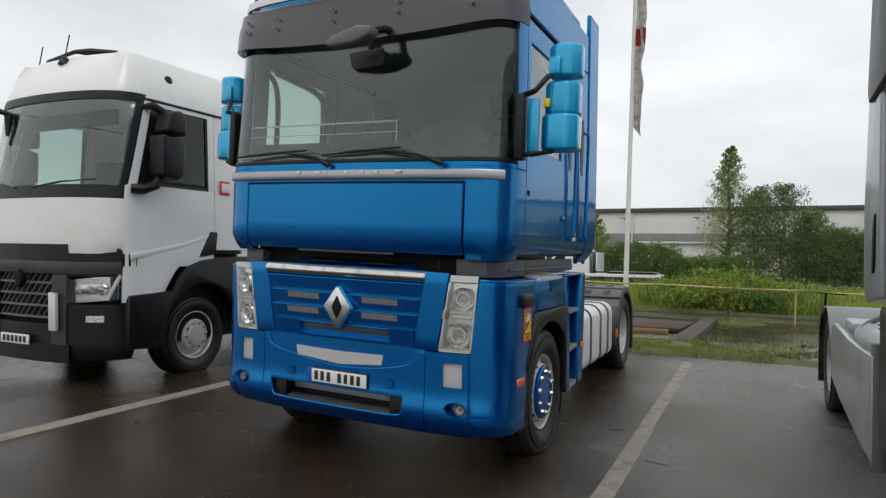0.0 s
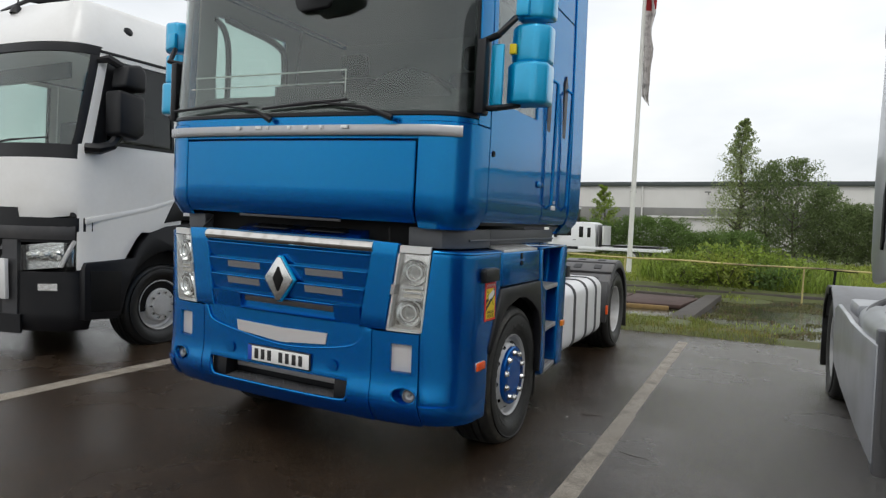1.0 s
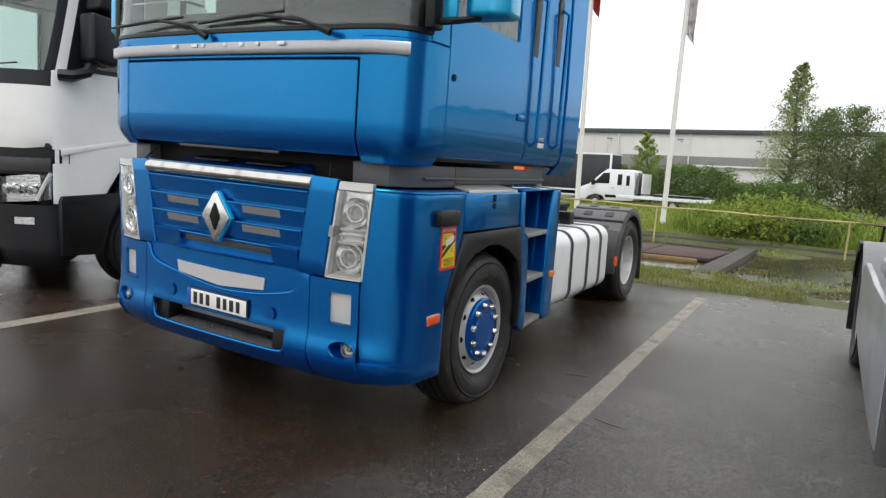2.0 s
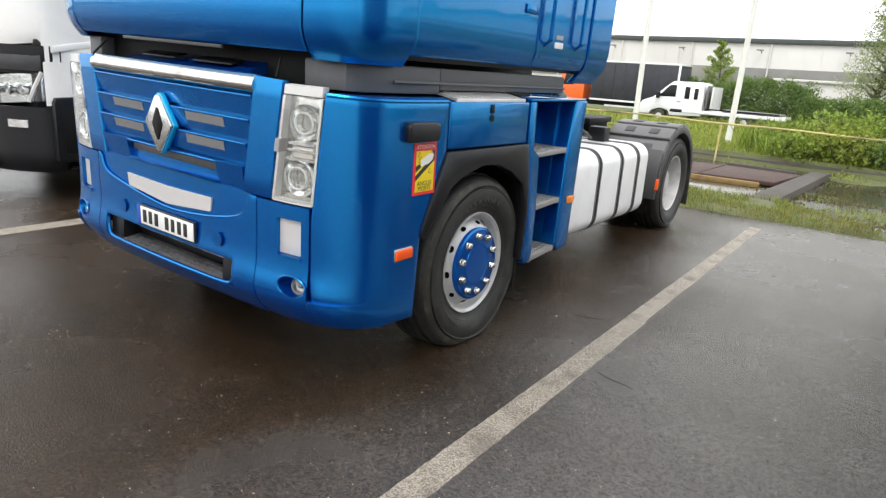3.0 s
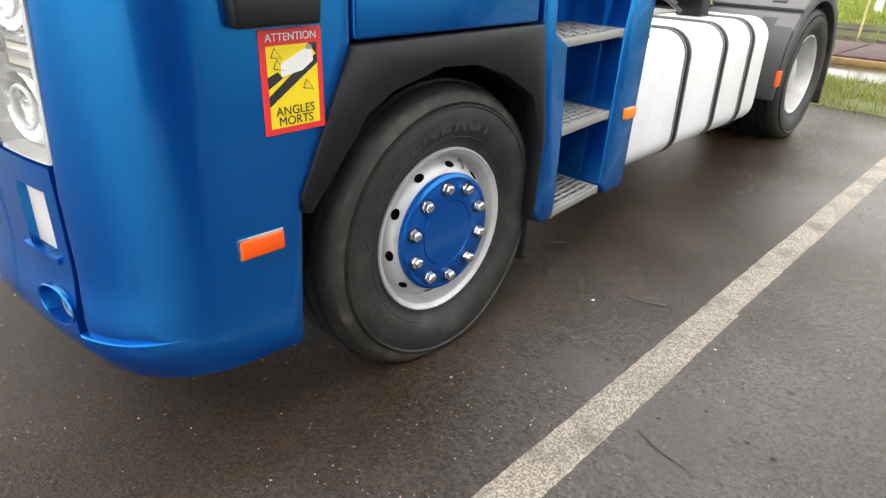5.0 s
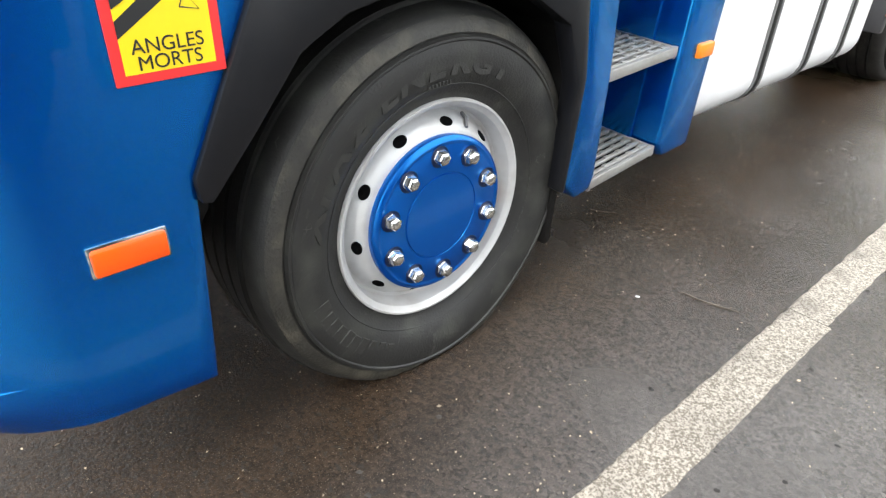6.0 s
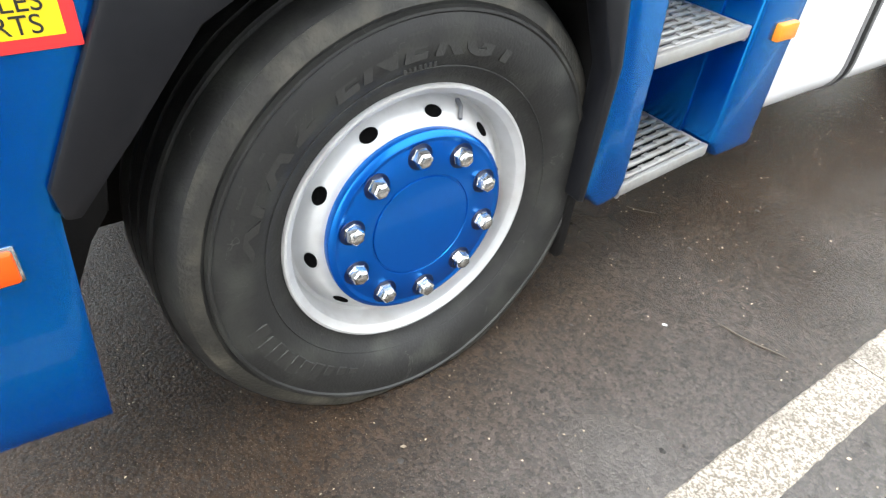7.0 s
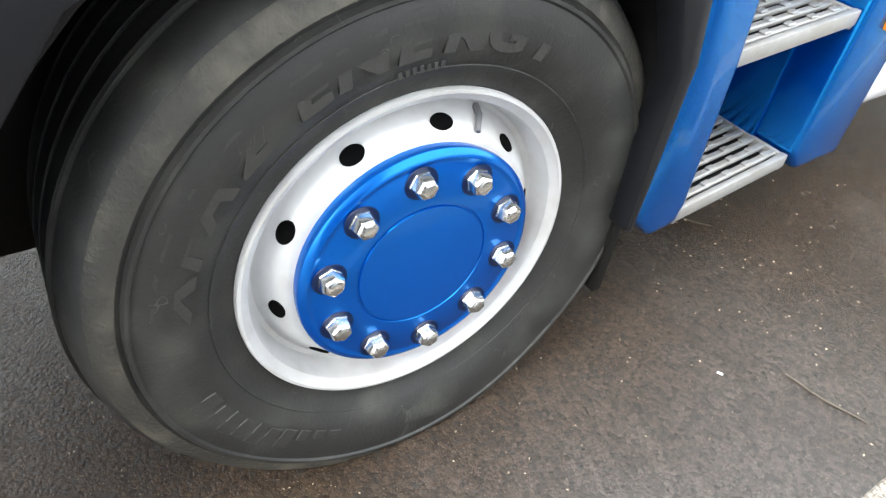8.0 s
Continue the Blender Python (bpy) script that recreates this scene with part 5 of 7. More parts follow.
for k in range(7):
    bm = box(-0.003, 0.003, -0.005, 0.005, -0.0008, 0.0008, 0.0004, 1)
    bmesh.ops.transform(bm, matrix=on_tyre(-9 + 1.7 * k, 0.350, -0.0015), verts=bm.verts)
    part("tyre_mark", bm, RUBBER, front_rim)
part("shoulder_rib", pressed(lathe([(LIP + 0.0190, 0.4545), (LIP + 0.0213, 0.4575), (LIP + 0.0182, 0.4690), (LIP + 0.0102, 0.4840), (LIP + 0.0045, 0.4905), (LIP + 0.0020, 0.4895)], "x", 96, (0, HUB_Y, HUB_Z)), LIP), SCUFFED, front_rim, "dusty scuffed shoulder of the tyre")
part("tyre_ridge", ring((LIP + 0.0145, HUB_Y, HUB_Z), "x", 0.340, 0.0016, 96), RUBBER, front_rim)


# Rear axle: twin tyres, deep dished wheel, moulded grey mudguard with flap
def rear_wheel(y, s):
    xo, zc = 1.05, 0.490
    c = (0, y, zc)
    flip = (lambda bm: bm) if s > 0 else mirrored
    rim = part("rear_wheel", flip(lathe([(xo - 0.24, 0.30), (xo - 0.02, 0.293), (xo, 0.303), (xo + 0.002, 0.297), (xo - 0.01, 0.287), (xo - 0.15, 0.27), (xo - 0.17, 0.25), (xo - 0.175, 0.20), (xo - 0.16, 0.14), (xo - 0.08, 0.13), (xo - 0.07, 0.11), (xo - 0.07, 0)], "x", 64, c)), RIM, truck, "deep dished silver rear wheel")
    part("tyre", flip(tyre_bm(y, xo, 0.29, zc, 64)), RUBBER, rim)
    part("tyre", flip(tyre_bm(y, xo - 0.33, 0.29, zc, 64)), RUBBER, rim)
    for k in range(10):
        a = math.radians(36 * k)
        part("wheel_nut", flip(lathe([(xo - 0.17, 0.02), (xo - 0.135, 0.016), (xo - 0.13, 0)], "x", 6, (0, y + 0.1675 * math.cos(a), zc + 0.1675 * math.sin(a)))), STEEL, rim)
    # The guard sits a little ahead of the axle, in moulded segments with deep grooves between
    y -= 0.10
    a0, a1 = math.radians(178), math.radians(14)
    arc = lambda r, q0=a0, q1=a1, n=25: [(y + r * math.cos(a), 0.50 + r * math.sin(a)) for a in np.linspace(q0, q1, n)]
    guard = part("mudguard", flip(prism(arc(0.608) + arc(0.585)[::-1], "x", 0.42, 1.095, 0.006)), MUDGUARD, truck, "dark grey moulded mudguard over the rear wheel")
    part("guard_edge", flip(prism(arc(0.615) + arc(0.545)[::-1], "x", 1.085, 1.112, 0.006)), GUARD, guard)
    for deg in (163, 141, 119, 97, 75, 53, 31):
        q = math.radians(deg)
        part("guard_rib", flip(prism(arc(0.642, q + 0.155, q - 0.155, 8) + arc(0.60, q - 0.155, q + 0.155, 8), "x", 0.44, 1.10, 0.012)), MUDGUARD, guard)
        for x in (0.60, 0.86):
            part("guard_pad", flip(prism(arc(0.650, q + 0.075, q - 0.075, 5) + arc(0.635, q - 0.075, q + 0.075, 5), "x", x, x + 0.10, 0.004)), GUARD, guard)
    part("guard_skirt", flip(prism([(y - 0.64, 0.40), (y - 0.59, 0.40), (y - 0.555, 0.62), (y - 0.48, 0.84), (y - 0.54, 0.90), (y - 0.635, 0.70)], "x", 0.44, 1.10, 0.012)), GUARD, guard)
    part("mud_flap", flip(prism([(y + 0.56, 0.70), (y + 0.62, 0.70), (y + 0.63, 0.20), (y + 0.60, 0.20)], "x", 0.44, 1.105, 0.006)), RUBBER, guard, "black rubber rear mud flap")
    part("guard_lamp", flip(box(1.095, 1.118, y - 0.645, y - 0.585, 0.50, 0.61, 0.006)), ORANGE, guard, "orange lamp on the mudguard")


rear_wheel(5.40, 1)
rear_wheel(5.40, -1)

# White tank with dark straps
def tank_section(grow=0.0):
    pts, r = [], 0.13
    for cx, cz, a0 in ((1.15 - r, 1.0 - r, 90), (1.15 - r, 0.34 + r, 0), (0.52 + r, 0.34 + r, -90), (0.52 + r, 1.0 - r, -180)):
        pts += [(cx + (r + grow) * math.cos(math.radians(a0 - k * 15)), cz + (r + grow) * math.sin(math.radians(a0 - k * 15))) for k in range(7)]
    return pts


both("fuel_tank", lambda: prism(tank_section(), "y", 2.44, 4.18, 0.03, 4), TANK_WHITE, truck, "white painted side tank with dark straps")
for y in (3.02, 3.49, 3.89):
    both("tank_strap", lambda y=y: prism(tank_section(0.006), "y", y - 0.018, y + 0.018, 0.003), DARK, truck, "dark metal tank strap")
    for d in (-0.028, 0.028):
        both("strap_edge", lambda y=y, d=d: prism(tank_section(0.008), "y", y + d - 0.006, y + d + 0.006, 0.002), GREY, truck)
part("tank_cap", lathe([(0, 0), (0, 0.055), (0.03, 0.05), (0.045, 0.03), (0.05, 0)], "z", 24, (1.03, 2.70, 0.965)), DARK, truck, "dark tank cap")
both("tank_bracket", lambda: box(0.5, 1.08, 2.40, 2.45, 0.40, 0.95, 0.01), DARK, truck)
part("tank_pipe", tube([(1.18, 2.41, 0.36), (1.16, 2.45, 0.335), (1.10, 2.47, 0.33)], 0.012), DARK, truck)

# Chassis, coupling and clutter behind the cab
both("chassis_rail", lambda: box(0.36, 0.44, 0.5, 6.05, 0.72, 0.98, 0.01), DARK, truck)
part("rear_axle", tube([(-0.8, 5.40, 0.490), (0.8, 5.40, 0.490)], 0.12, 16), DARK, truck)
part("front_axle", tube([(-1.0, 1.187, 0.45), (1.0, 1.187, 0.45)], 0.08, 12), DARK, truck)
# Unseen drive line and battery box, added to stop light crossing under the chassis
part("gearbox", prism([(-0.50, 0.95), (0.50, 0.95), (0.42, 0.40), (-0.42, 0.40)], "y", 2.1, 3.3, 0.04), DARK, truck)
part("prop_shaft", tube([(0, 3.3, 0.62), (0, 5.3, 0.50)], 0.07, 10), DARK, truck)
part("battery_box", box(-0.36, 0.36, 3.5, 4.7, 0.45, 0.95, 0.03), DARK, truck)
part("tail_beam", box(-0.95, 0.95, 5.98, 6.06, 0.62, 0.80, 0.01), DARK, truck)
part("coupling_plate", prism([(-0.45, 4.35), (0.45, 4.35), (0.45, 4.75), (0.36, 5.15), (0.08, 5.2), (0.05, 4.9), (-0.05, 4.9), (-0.08, 5.2), (-0.36, 5.15), (-0.45, 4.75)], "z", 1.10, 1.16, 0.01), DARK, truck, "dark greasy coupling plate")
part("coupling_base", box(-0.4, 0.4, 4.5, 4.95, 0.98, 1.10, 0.01), DARK, truck)
part("catwalk", box(-0.42, 0.62, 2.75, 3.95, 0.985, 1.01, 0.004), STEEL, truck, "metal catwalk over the chassis")
for i, x in enumerate((-0.35, -0.15, 0.1, 0.3, 0.5)):
    pts = [(x, 2.36, 1.95), (x + 0.05, 2.6, 1.35 + 0.05 * i), (x + 0.02, 2.85, 1.12 + 0.04 * i), (x - 0.05, 2.6, 1.2), (x, 2.45, 1.4)]
    part("air_line", tube(smooth_line(pts, 2), 0.014, 6), RED if i == 1 else (YELLOW if i == 3 else BLACK), truck)
part("air_tank", lathe([(-0.4, 0), (-0.4, 0.09), (-0.37, 0.12), (0.37, 0.12), (0.4, 0.09), (0.4, 0)], "x", 20, (0.1, 2.62, 1.15)), DARK, truck)
rng = random.Random(4)
for i in range(9):
    x, y = rng.uniform(-0.3, 0.85), rng.uniform(2.8, 3.9)
    pts = [(x, y, 1.02), (x + rng.uniform(-0.1, 0.1), y + 0.15, 1.10 + rng.uniform(0, 0.12)), (x + rng.uniform(-0.2, 0.2), y + 0.40, 1.08 + rng.uniform(0, 0.1)), (x + rng.uniform(-0.2, 0.2), y + 0.65, 1.03)]
    part("chassis_hose", tube(smooth_line(pts, 2), rng.uniform(0.012, 0.022), 6), rng.choice((BLACK, BLACK, GUARD, DARK)), truck)
for x, y, w, h in ((0.62, 2.95, 0.20, 0.16), (0.30, 3.35, 0.22, 0.12), (0.70, 3.75, 0.16, 0.13), (-0.1, 3.1, 0.3, 0.2)):
    part("valve_block", box(x, x + w, y, y + w * 0.8, 1.0, 1.0 + h, 0.012), rng.choice((DARK, BLACK, GUARD)), truck, "dark valve block on the chassis")
cable_box = part("cable_box", prism([(0.62, 1.22), (0.98, 1.20), (0.98, 1.40), (0.90, 1.47), (0.62, 1.47)], "y", 2.50, 2.66, 0.02, 3), BLACK, truck, "black cable box behind the cab")
part("cable_socket", disc((0.86, 2.50, 1.33), "y", 0.05, -0.03, 18), RED, cable_box, "red air coupling")
part("cable_socket", disc((0.74, 2.50, 1.35), "y", 0.045, -0.03, 18), GREY, cable_box)
part("side_locker", box(0.5, 0.93, 2.48, 2.62, 1.05, 1.42, 0.02), BLUE, truck)
part("tail_light", box(0.62, 0.95, 6.06, 6.10, 0.66, 0.78, 0.01), RED, truck, "red tail lamp")
part("tail_light", box(-0.95, -0.62, 6.06, 6.10, 0.66, 0.78, 0.01), RED, truck, "red tail lamp")


# The truck stands on a slight cross fall: body and cab lean a degree and a half on their springs
LEAN_BY = 0.026
STAYS = ("front_wheel", "rear_wheel", "mudguard", "rear_axle", "front_axle", "chassis_rail", "fuel_tank", "tank_strap", "strap_edge", "air_line")
for ob in truck.children_recursive:
    top = ob
    while top.parent != truck:
        top = top.parent
    if ob.type != "MESH" or top.name.split(".")[0] in STAYS:
        continue
    middle = sum((v.co for v in ob.data.vertices), Vector()) / len(ob.data.vertices)
    if middle.y > 2.75:
        continue
    lean = Matrix.Identity(4)
    lean[2][0], lean[2][3] = -LEAN_BY, LEAN_BY * 1.15
    if middle.z > 1.6:
        lean[0][2], lean[0][3] = LEAN_BY, -LEAN_BY * 1.6
    ob.data.transform(lean)


# ---- the white tractor unit in the next bay ----
white = thing("white_truck", "white cab-over tractor truck with a black bumper", "truck", pose(-4.85, 0.66, 0))
WP = Plan([(0, 0), (0.45, 0.02), (0.8, 0.085), (1.02, 0.19), (1.16, 0.32), (1.225, 0.46), (1.25, 0.62), (1.25, 1.2), (1.25, 2.6)])


def white_inset(u, z):
    front = max(0.0, -WP.normal(u)[1])
    lean = max(0.0, z - 2.1) * (0.15 * front + 0.05 * (1 - front))
    over = 0.62 * max(0.0, z - 3.3) ** 1.8 * (0.75 + 0.35 * front)
    return lean + over


def white_panel(name, u0, u1, z0, z1, mat=WHITE, label="", thick=0.03, hole=lambda u, z: False, out=0.0, fine=0.1, us=(), zs=(), parent=white):
    bm = sheet(WP, sorted({u0, u1, *us}), sorted({z0, z1, *zs}), lambda u, z: white_inset(u, z) - out, thick, hole, fine)
    return part(name, soften(bm, 0.006, 1, 60), mat, parent, label)


WX, WY = WP.x, WP.y


def front_flap():
    bm = sheet(WP, [-WY(0.40), -WX(0.5), 0, WX(0.5), WY(0.40)], [1.48, 2.12], lambda u, z: 0.02 * max(0, (1.6 - z) / 0.12), 0.03, fine=0.08)
    for v in bm.verts:
        if v.co.z < 1.5:
            v.co.z += 0.075 * max(0, min(1, (0.75 - abs(v.co.x)) / 0.25)) + 0.05 * max(0, min(1, (abs(v.co.x) - 0.9) / 0.3))
    return bm


part("front_flap", front_flap(), WHITE, white, "white front flap under the windscreen")
def pillar(z):
    """How far back the slanting front pillar stands at a height."""
    return 0.40 + 0.27 * max(0.0, min(1.0, (z - 2.10) / 1.22))


def white_wrap(name, y0, y1, z0, z1, s, mat, label="", thick=0.03, out=0.0, nu=6, nz=10):
    """A side panel whose front and rear edges may slant; y0 and y1 are functions of height."""
    at = lambda f: (lambda r: WY(f(z0 + (z1 - z0) * r)))
    bm = wrap(WP, at(y0), at(y1), z0, z1, white_inset, thick, nu, nz, 0.004, out)
    return part(name, bm if s > 0 else mirrored(bm), mat, white, label)


def white_front(name, edge, z0, z1, mat, label="", thick=0.03, out=0.0):
    """A panel right across the front between two slanting edges."""
    at = lambda k: (lambda r: k * WY(edge(z0 + (z1 - z0) * r)))
    return part(name, wrap(WP, at(-1), at(1), z0, z1, white_inset, thick, 28, 8, 0.004, out), mat, white, label)


white_front("windscreen_surround", pillar, 2.12, 2.27, BLACK, "black windscreen surround")
white_front("windscreen_header", pillar, 3.25, 3.345, BLACK)
white_front("windscreen", lambda z: pillar(z) - 0.06, 2.25, 3.27, GLASS, "curved windscreen", 0.006, -0.010)
white_panel("roof_front", -WY(0.70), WY(0.70), 3.35, 3.86, WHITE, "white raised roof", zs=(3.4, 3.5, 3.7, 3.8))
part("roof", box(-0.86, 0.86, 0.72, 2.3, 3.70, 3.845, 0.06, 4), WHITE, white)
for s in (-1, 1):
    def along(y0, y1):
        return sorted((s * WY(y0), s * WY(y1)))
    white_wrap("windscreen_post", lambda z: pillar(z) - 0.09, pillar, 2.27, 3.25, s, BLACK)
    white_wrap("corner_post", pillar, lambda z: pillar(z) + 0.10, 2.10, 3.33, s, WHITE, "white slanting front pillar")
    a, b = along(0.69, 2.25)
    white_panel("roof_side", a, b, 3.31, 3.86, zs=(3.4, 3.5, 3.7, 3.8))
    a, b = along(0.66, 2.25)
    white_panel("roof_gutter", a, b, 3.285, 3.315, BLACK, out=0.012)
    fl = (lambda bm: bm) if s > 0 else mirrored
    foot = lambda q: 0.95 + 0.40 * max(0.0, min(1.0, (q - 0.36) / 0.20))
    part("door", fl(wrap(WP, WY(0.40), WY(1.70), foot, 2.30, white_inset, 0.03, 20, 10, 0.004)), WHITE, white, "white cab door with a black window frame")
    white_wrap("door_post", lambda z: 1.60, lambda z: 1.70, 2.30, 3.285, s, WHITE)
    white_wrap("door_header", lambda z: pillar(z) + 0.105, lambda z: 1.60, 3.235, 3.285, s, WHITE)
    white_wrap("window_frame", lambda z: pillar(z) + 0.105, lambda z: pillar(z) + 0.25, 2.30, 3.235, s, BLACK, "black window frame", 0.03)
    white_wrap("window_frame", lambda z: 1.565, lambda z: 1.60, 2.30, 3.235, s, BLACK, "", 0.03)
    white_wrap("window_frame", lambda z: pillar(z) + 0.20, lambda z: 1.57, 2.30, 2.335, s, BLACK, "", 0.03)
    white_wrap("side_window", lambda z: pillar(z) + 0.20, lambda z: 1.58, 2.33, 3.24, s, DARK_GLASS if s > 0 else SIDE_GLASS, "dark side window", 0.006, -0.012)
    a, b = along(1.71, 2.30)
    white_panel("rear_side", a, b, 1.55, 3.285)
    fl = (lambda bm: bm) if s > 0 else mirrored
    part("door_crease", fl(prism([(0.46, 1.50), (1.20, 1.64), (1.70, 1.78), (1.70, 1.74), (1.2, 1.585), (0.46, 1.44)], "x", 1.235, 1.2535, 0.004)), WHITE, white)
    part("mirror", fl(prism([(0.66, 2.40), (0.90, 2.36), (0.99, 2.44), (0.99, 2.84), (0.66, 2.88)], "x", 1.25, 1.50, 0.04, 3)), BLACK, white, "black mirror housing")
    part("mirror", fl(prism([(0.72, 2.91), (1.00, 2.89), (1.01, 3.10), (0.94, 3.19), (0.76, 3.15)], "x", 1.25, 1.50, 0.04, 3)), BLACK, white, "black mirror housing")
    part("mirror_arm", fl(tube([(1.23, 0.46, 2.24), (1.32, 0.56, 2.24), (1.36, 0.68, 2.29), (1.36, 0.78, 2.44)], [0.055, 0.06, 0.055, 0.05])), BLACK, white, "black mirror arm")
    part("mirror_arm", fl(tube([(1.17, 0.64, 3.20), (1.27, 0.70, 3.22), (1.35, 0.82, 3.14)], [0.03, 0.05, 0.045])), BLACK, white, "black mirror arm")
    part("step_grip", fl(prism([(1.45, 1.46), (1.72, 1.50), (1.75, 1.78), (1.63, 1.79)], "x", 1.235, 1.262, 0.006)), BLACK, white)
part("side_badge", box(1.25, 1.257, 1.78, 1.95, 2.28, 2.46, 0.003), RED, white, "red framed side badge")
part("side_badge", box(1.256, 1.26, 1.81, 1.95, 2.31, 2.43, 0.003), PLATE_WHITE, white)

# Black bumper with grille, lamps
def bumper_hole(u, z):
    x = abs(WP.point(u)[0])
    return (x < 0.50 and 0.70 < z < 1.36) or (x > 0.66 and abs(u) < WY(0.40) and 0.93 < z < 1.24)


part("bumper", sheet(WP, sorted([-WY(0.55), -WX(0.66), -WX(0.5), WX(0.5), WX(0.66), WY(0.40), WY(0.55), -WY(0.40)]), [0.30, 0.70, 0.93, 1.24, 1.36, 1.50], lambda u, z: 0.03 + 0.05 * max(0, (0.4 - z) / 0.1) - 0.03 * (z > 1.3), 0.04, bumper_hole, 0.1), BLACK, white, "black plastic bumper")
part("bumper_band", sheet(WP, [-WY(0.385), -WX(0.5), 0, WX(0.5), WY(0.385)], [1.27, 1.30, 1.43, 1.465], lambda u, z: -0.012 + 0.25 * abs(z - 1.36), 0.03, fine=0.1), GUARD, white, "dark grey band over the grille")
part("bumper_top", sheet(WP, [-WX(0.72), 0, WX(0.72)], [1.50, 1.60], lambda u, z: 0.0, 0.04), BLACK, white)
part("grille_back", box(-0.52, 0.52, 0.10, 0.14, 0.68, 1.38, 0.004), DARK, white)
for k in range(5):
    z = 0.76 + 0.13 * k
    part("grille_bar", sheet(WP, [-WX(0.49), 0, WX(0.49)], [z, z + 0.022], lambda u, z: 0.035, 0.04), GREY, white)
    for i in range(-5, 5):
        p = WP.point(WX(0.1 * i + 0.05 * (k % 2)))
        part("grille_fin", tube([(0.1 * i, p[1] + 0.06, z + 0.02), (0.1 * i + 0.05, p[1] + 0.06, z + 0.075), (0.1 * i + 0.1, p[1] + 0.06, z + 0.13)], 0.008, 4), GREY, white)
part("badge", prism([(-0.075, 1.20), (0, 1.09), (0.075, 1.20), (0, 1.31)], "y", -0.03, 0.03, 0.01), DARK, white, "dark lozenge badge")
part("grille_upright", prism([(0.53, 0.64), (0.65, 0.64), (0.635, 1.06), (0.515, 1.06)], "y", -0.012, 0.03, 0.008), LAMP_GREY, white, "pale upright strip in the bumper")
both("bumper_post", lambda: sheet(WP, [WX(0.50), WX(0.70)], [0.36, 0.42, 1.20, 1.26], lambda u, z: 0.012, 0.05), GUARD, white, "dark grey bumper post")
for s in (-1, 1):
    fl = (lambda bm: bm) if s > 0 else mirrored
    lamp = part("headlamp", fl(wrap(WP, WX(0.65), WY(0.42), lambda q: 0.93 + 0.06 * q, lambda q: 1.20 + 0.07 * q, lambda u, z: 0.09, 0.02, 10, 4)), REFLECTOR, white, "clear angular headlamp")
    for k, x in enumerate((0.82, 0.94, 1.05)):
        p = WP.point(WX(x))
        part("reflector", fl(lathe([(-0.02, 0.055), (0.03, 0.04), (0.05, 0.0)], "y", 16, (x, p[1] + 0.05, 1.09))), CHROME, lamp)
    part("day_light", fl(tube([(1.08, 0.30, 0.98), (1.12, 0.345, 1.12), (1.165, 0.40, 1.26)], 0.022, 6)), LAMP_GREY, lamp)
    part("lamp_glass", fl(wrap(WP, WX(0.65), WY(0.42), lambda q: 0.93 + 0.06 * q, lambda q: 1.20 + 0.07 * q, lambda u, z: 0.03, 0.006, 10, 4)), LENS, lamp)
    part("fog_lamp", fl(wrap(WP, WX(0.92), WX(1.09), 0.735, 0.81, lambda u, z: 0.02, 0.03, 6, 3)), REFLECTOR, white, "small bright fog lamp")
    rim = part("front_wheel", fl(lathe([(0.83, 0.29), (1.09, 0.293), (1.115, 0.303), (1.117, 0.296), (1.105, 0.287), (1.05, 0.275), (1.04, 0.25), (1.07, 0.21), (1.115, 0.20), (1.125, 0.185), (1.125, 0.13), (1.14, 0.12), (1.145, 0)], "x", 64, (0, 1.53, 0.465))), RIM, white, "pale steel front wheel")
    part("tyre", fl(tyre_bm(1.53, 1.11, 0.30, 0.465, 64)), SHADED_RUBBER, rim)
    for k in range(10):
        a = math.radians(36 * k)
        part("wheel_nut", fl(lathe([(1.11, 0.02), (1.145, 0.016), (1.148, 0)], "x", 6, (0, 1.53 + 0.155 * math.cos(a), 0.465 + 0.155 * math.sin(a)))), CHROME, rim)
    arc = [(1.53 + 0.62 * math.cos(a), 0.47 + 0.66 * math.sin(a)) for a in np.linspace(math.radians(170), math.radians(10), 19)]
    # Flat plate on the panel; the step opening's shade is its dark colour
    part("step_recess", fl(prism([(0.52, 0.50), (0.86, 0.48), (0.88, 0.92), (0.50, 0.94)], "x", 1.264, 1.272, 0.003)), DARK, white, "flat dark plate for the shade of a step opening")
    part("wheel_arch", fl(prism(arc + [(2.3, 0.9), (2.3, 1.47), (1.76, 1.455), (1.47, 1.42), (1.24, 1.34), (1.13, 1.22), (1.05, 1.06), (0.46, 1.03), (0.44, 0.98), (0.44, 0.42), (0.84, 0.40), (0.88, 0.45)], "x", 1.10, 1.268, 0.012)), BLACK, white, "black wheel arch and step panel")
    part("arch_liner", fl(prism(arc + [(1.53 + 0.65 * math.cos(a), 0.50 + 0.69 * math.sin(a)) for a in np.linspace(math.radians(10), math.radians(170), 19)], "x", 0.75, 1.12, 0)), DARK, white)
    part("wiper", fl(tube([(0.15, 0.03, 2.24), (0.55, 0.08, 2.30), (0.98, 0.20, 2.33)], [0.015, 0.012, 0.008])), BLACK, white, "black wiper")
plate2 = part("number_plate", box(-0.31, 0.21, -0.03, -0.014, 0.46, 0.57, 0.004), PLATE_WHITE, white, "white number plate")
for k in range(6):
    part("plate_bar", box(-0.26 + 0.075 * k, -0.21 + 0.075 * k, -0.034, -0.029, 0.48, 0.55, 0.001), INK, plate2)
part("bumper_lip", sheet(WP, [-WX(0.75), 0, WX(0.75)], [0.28, 0.48], lambda u, z: 0.0, 0.03), BLACK, white)
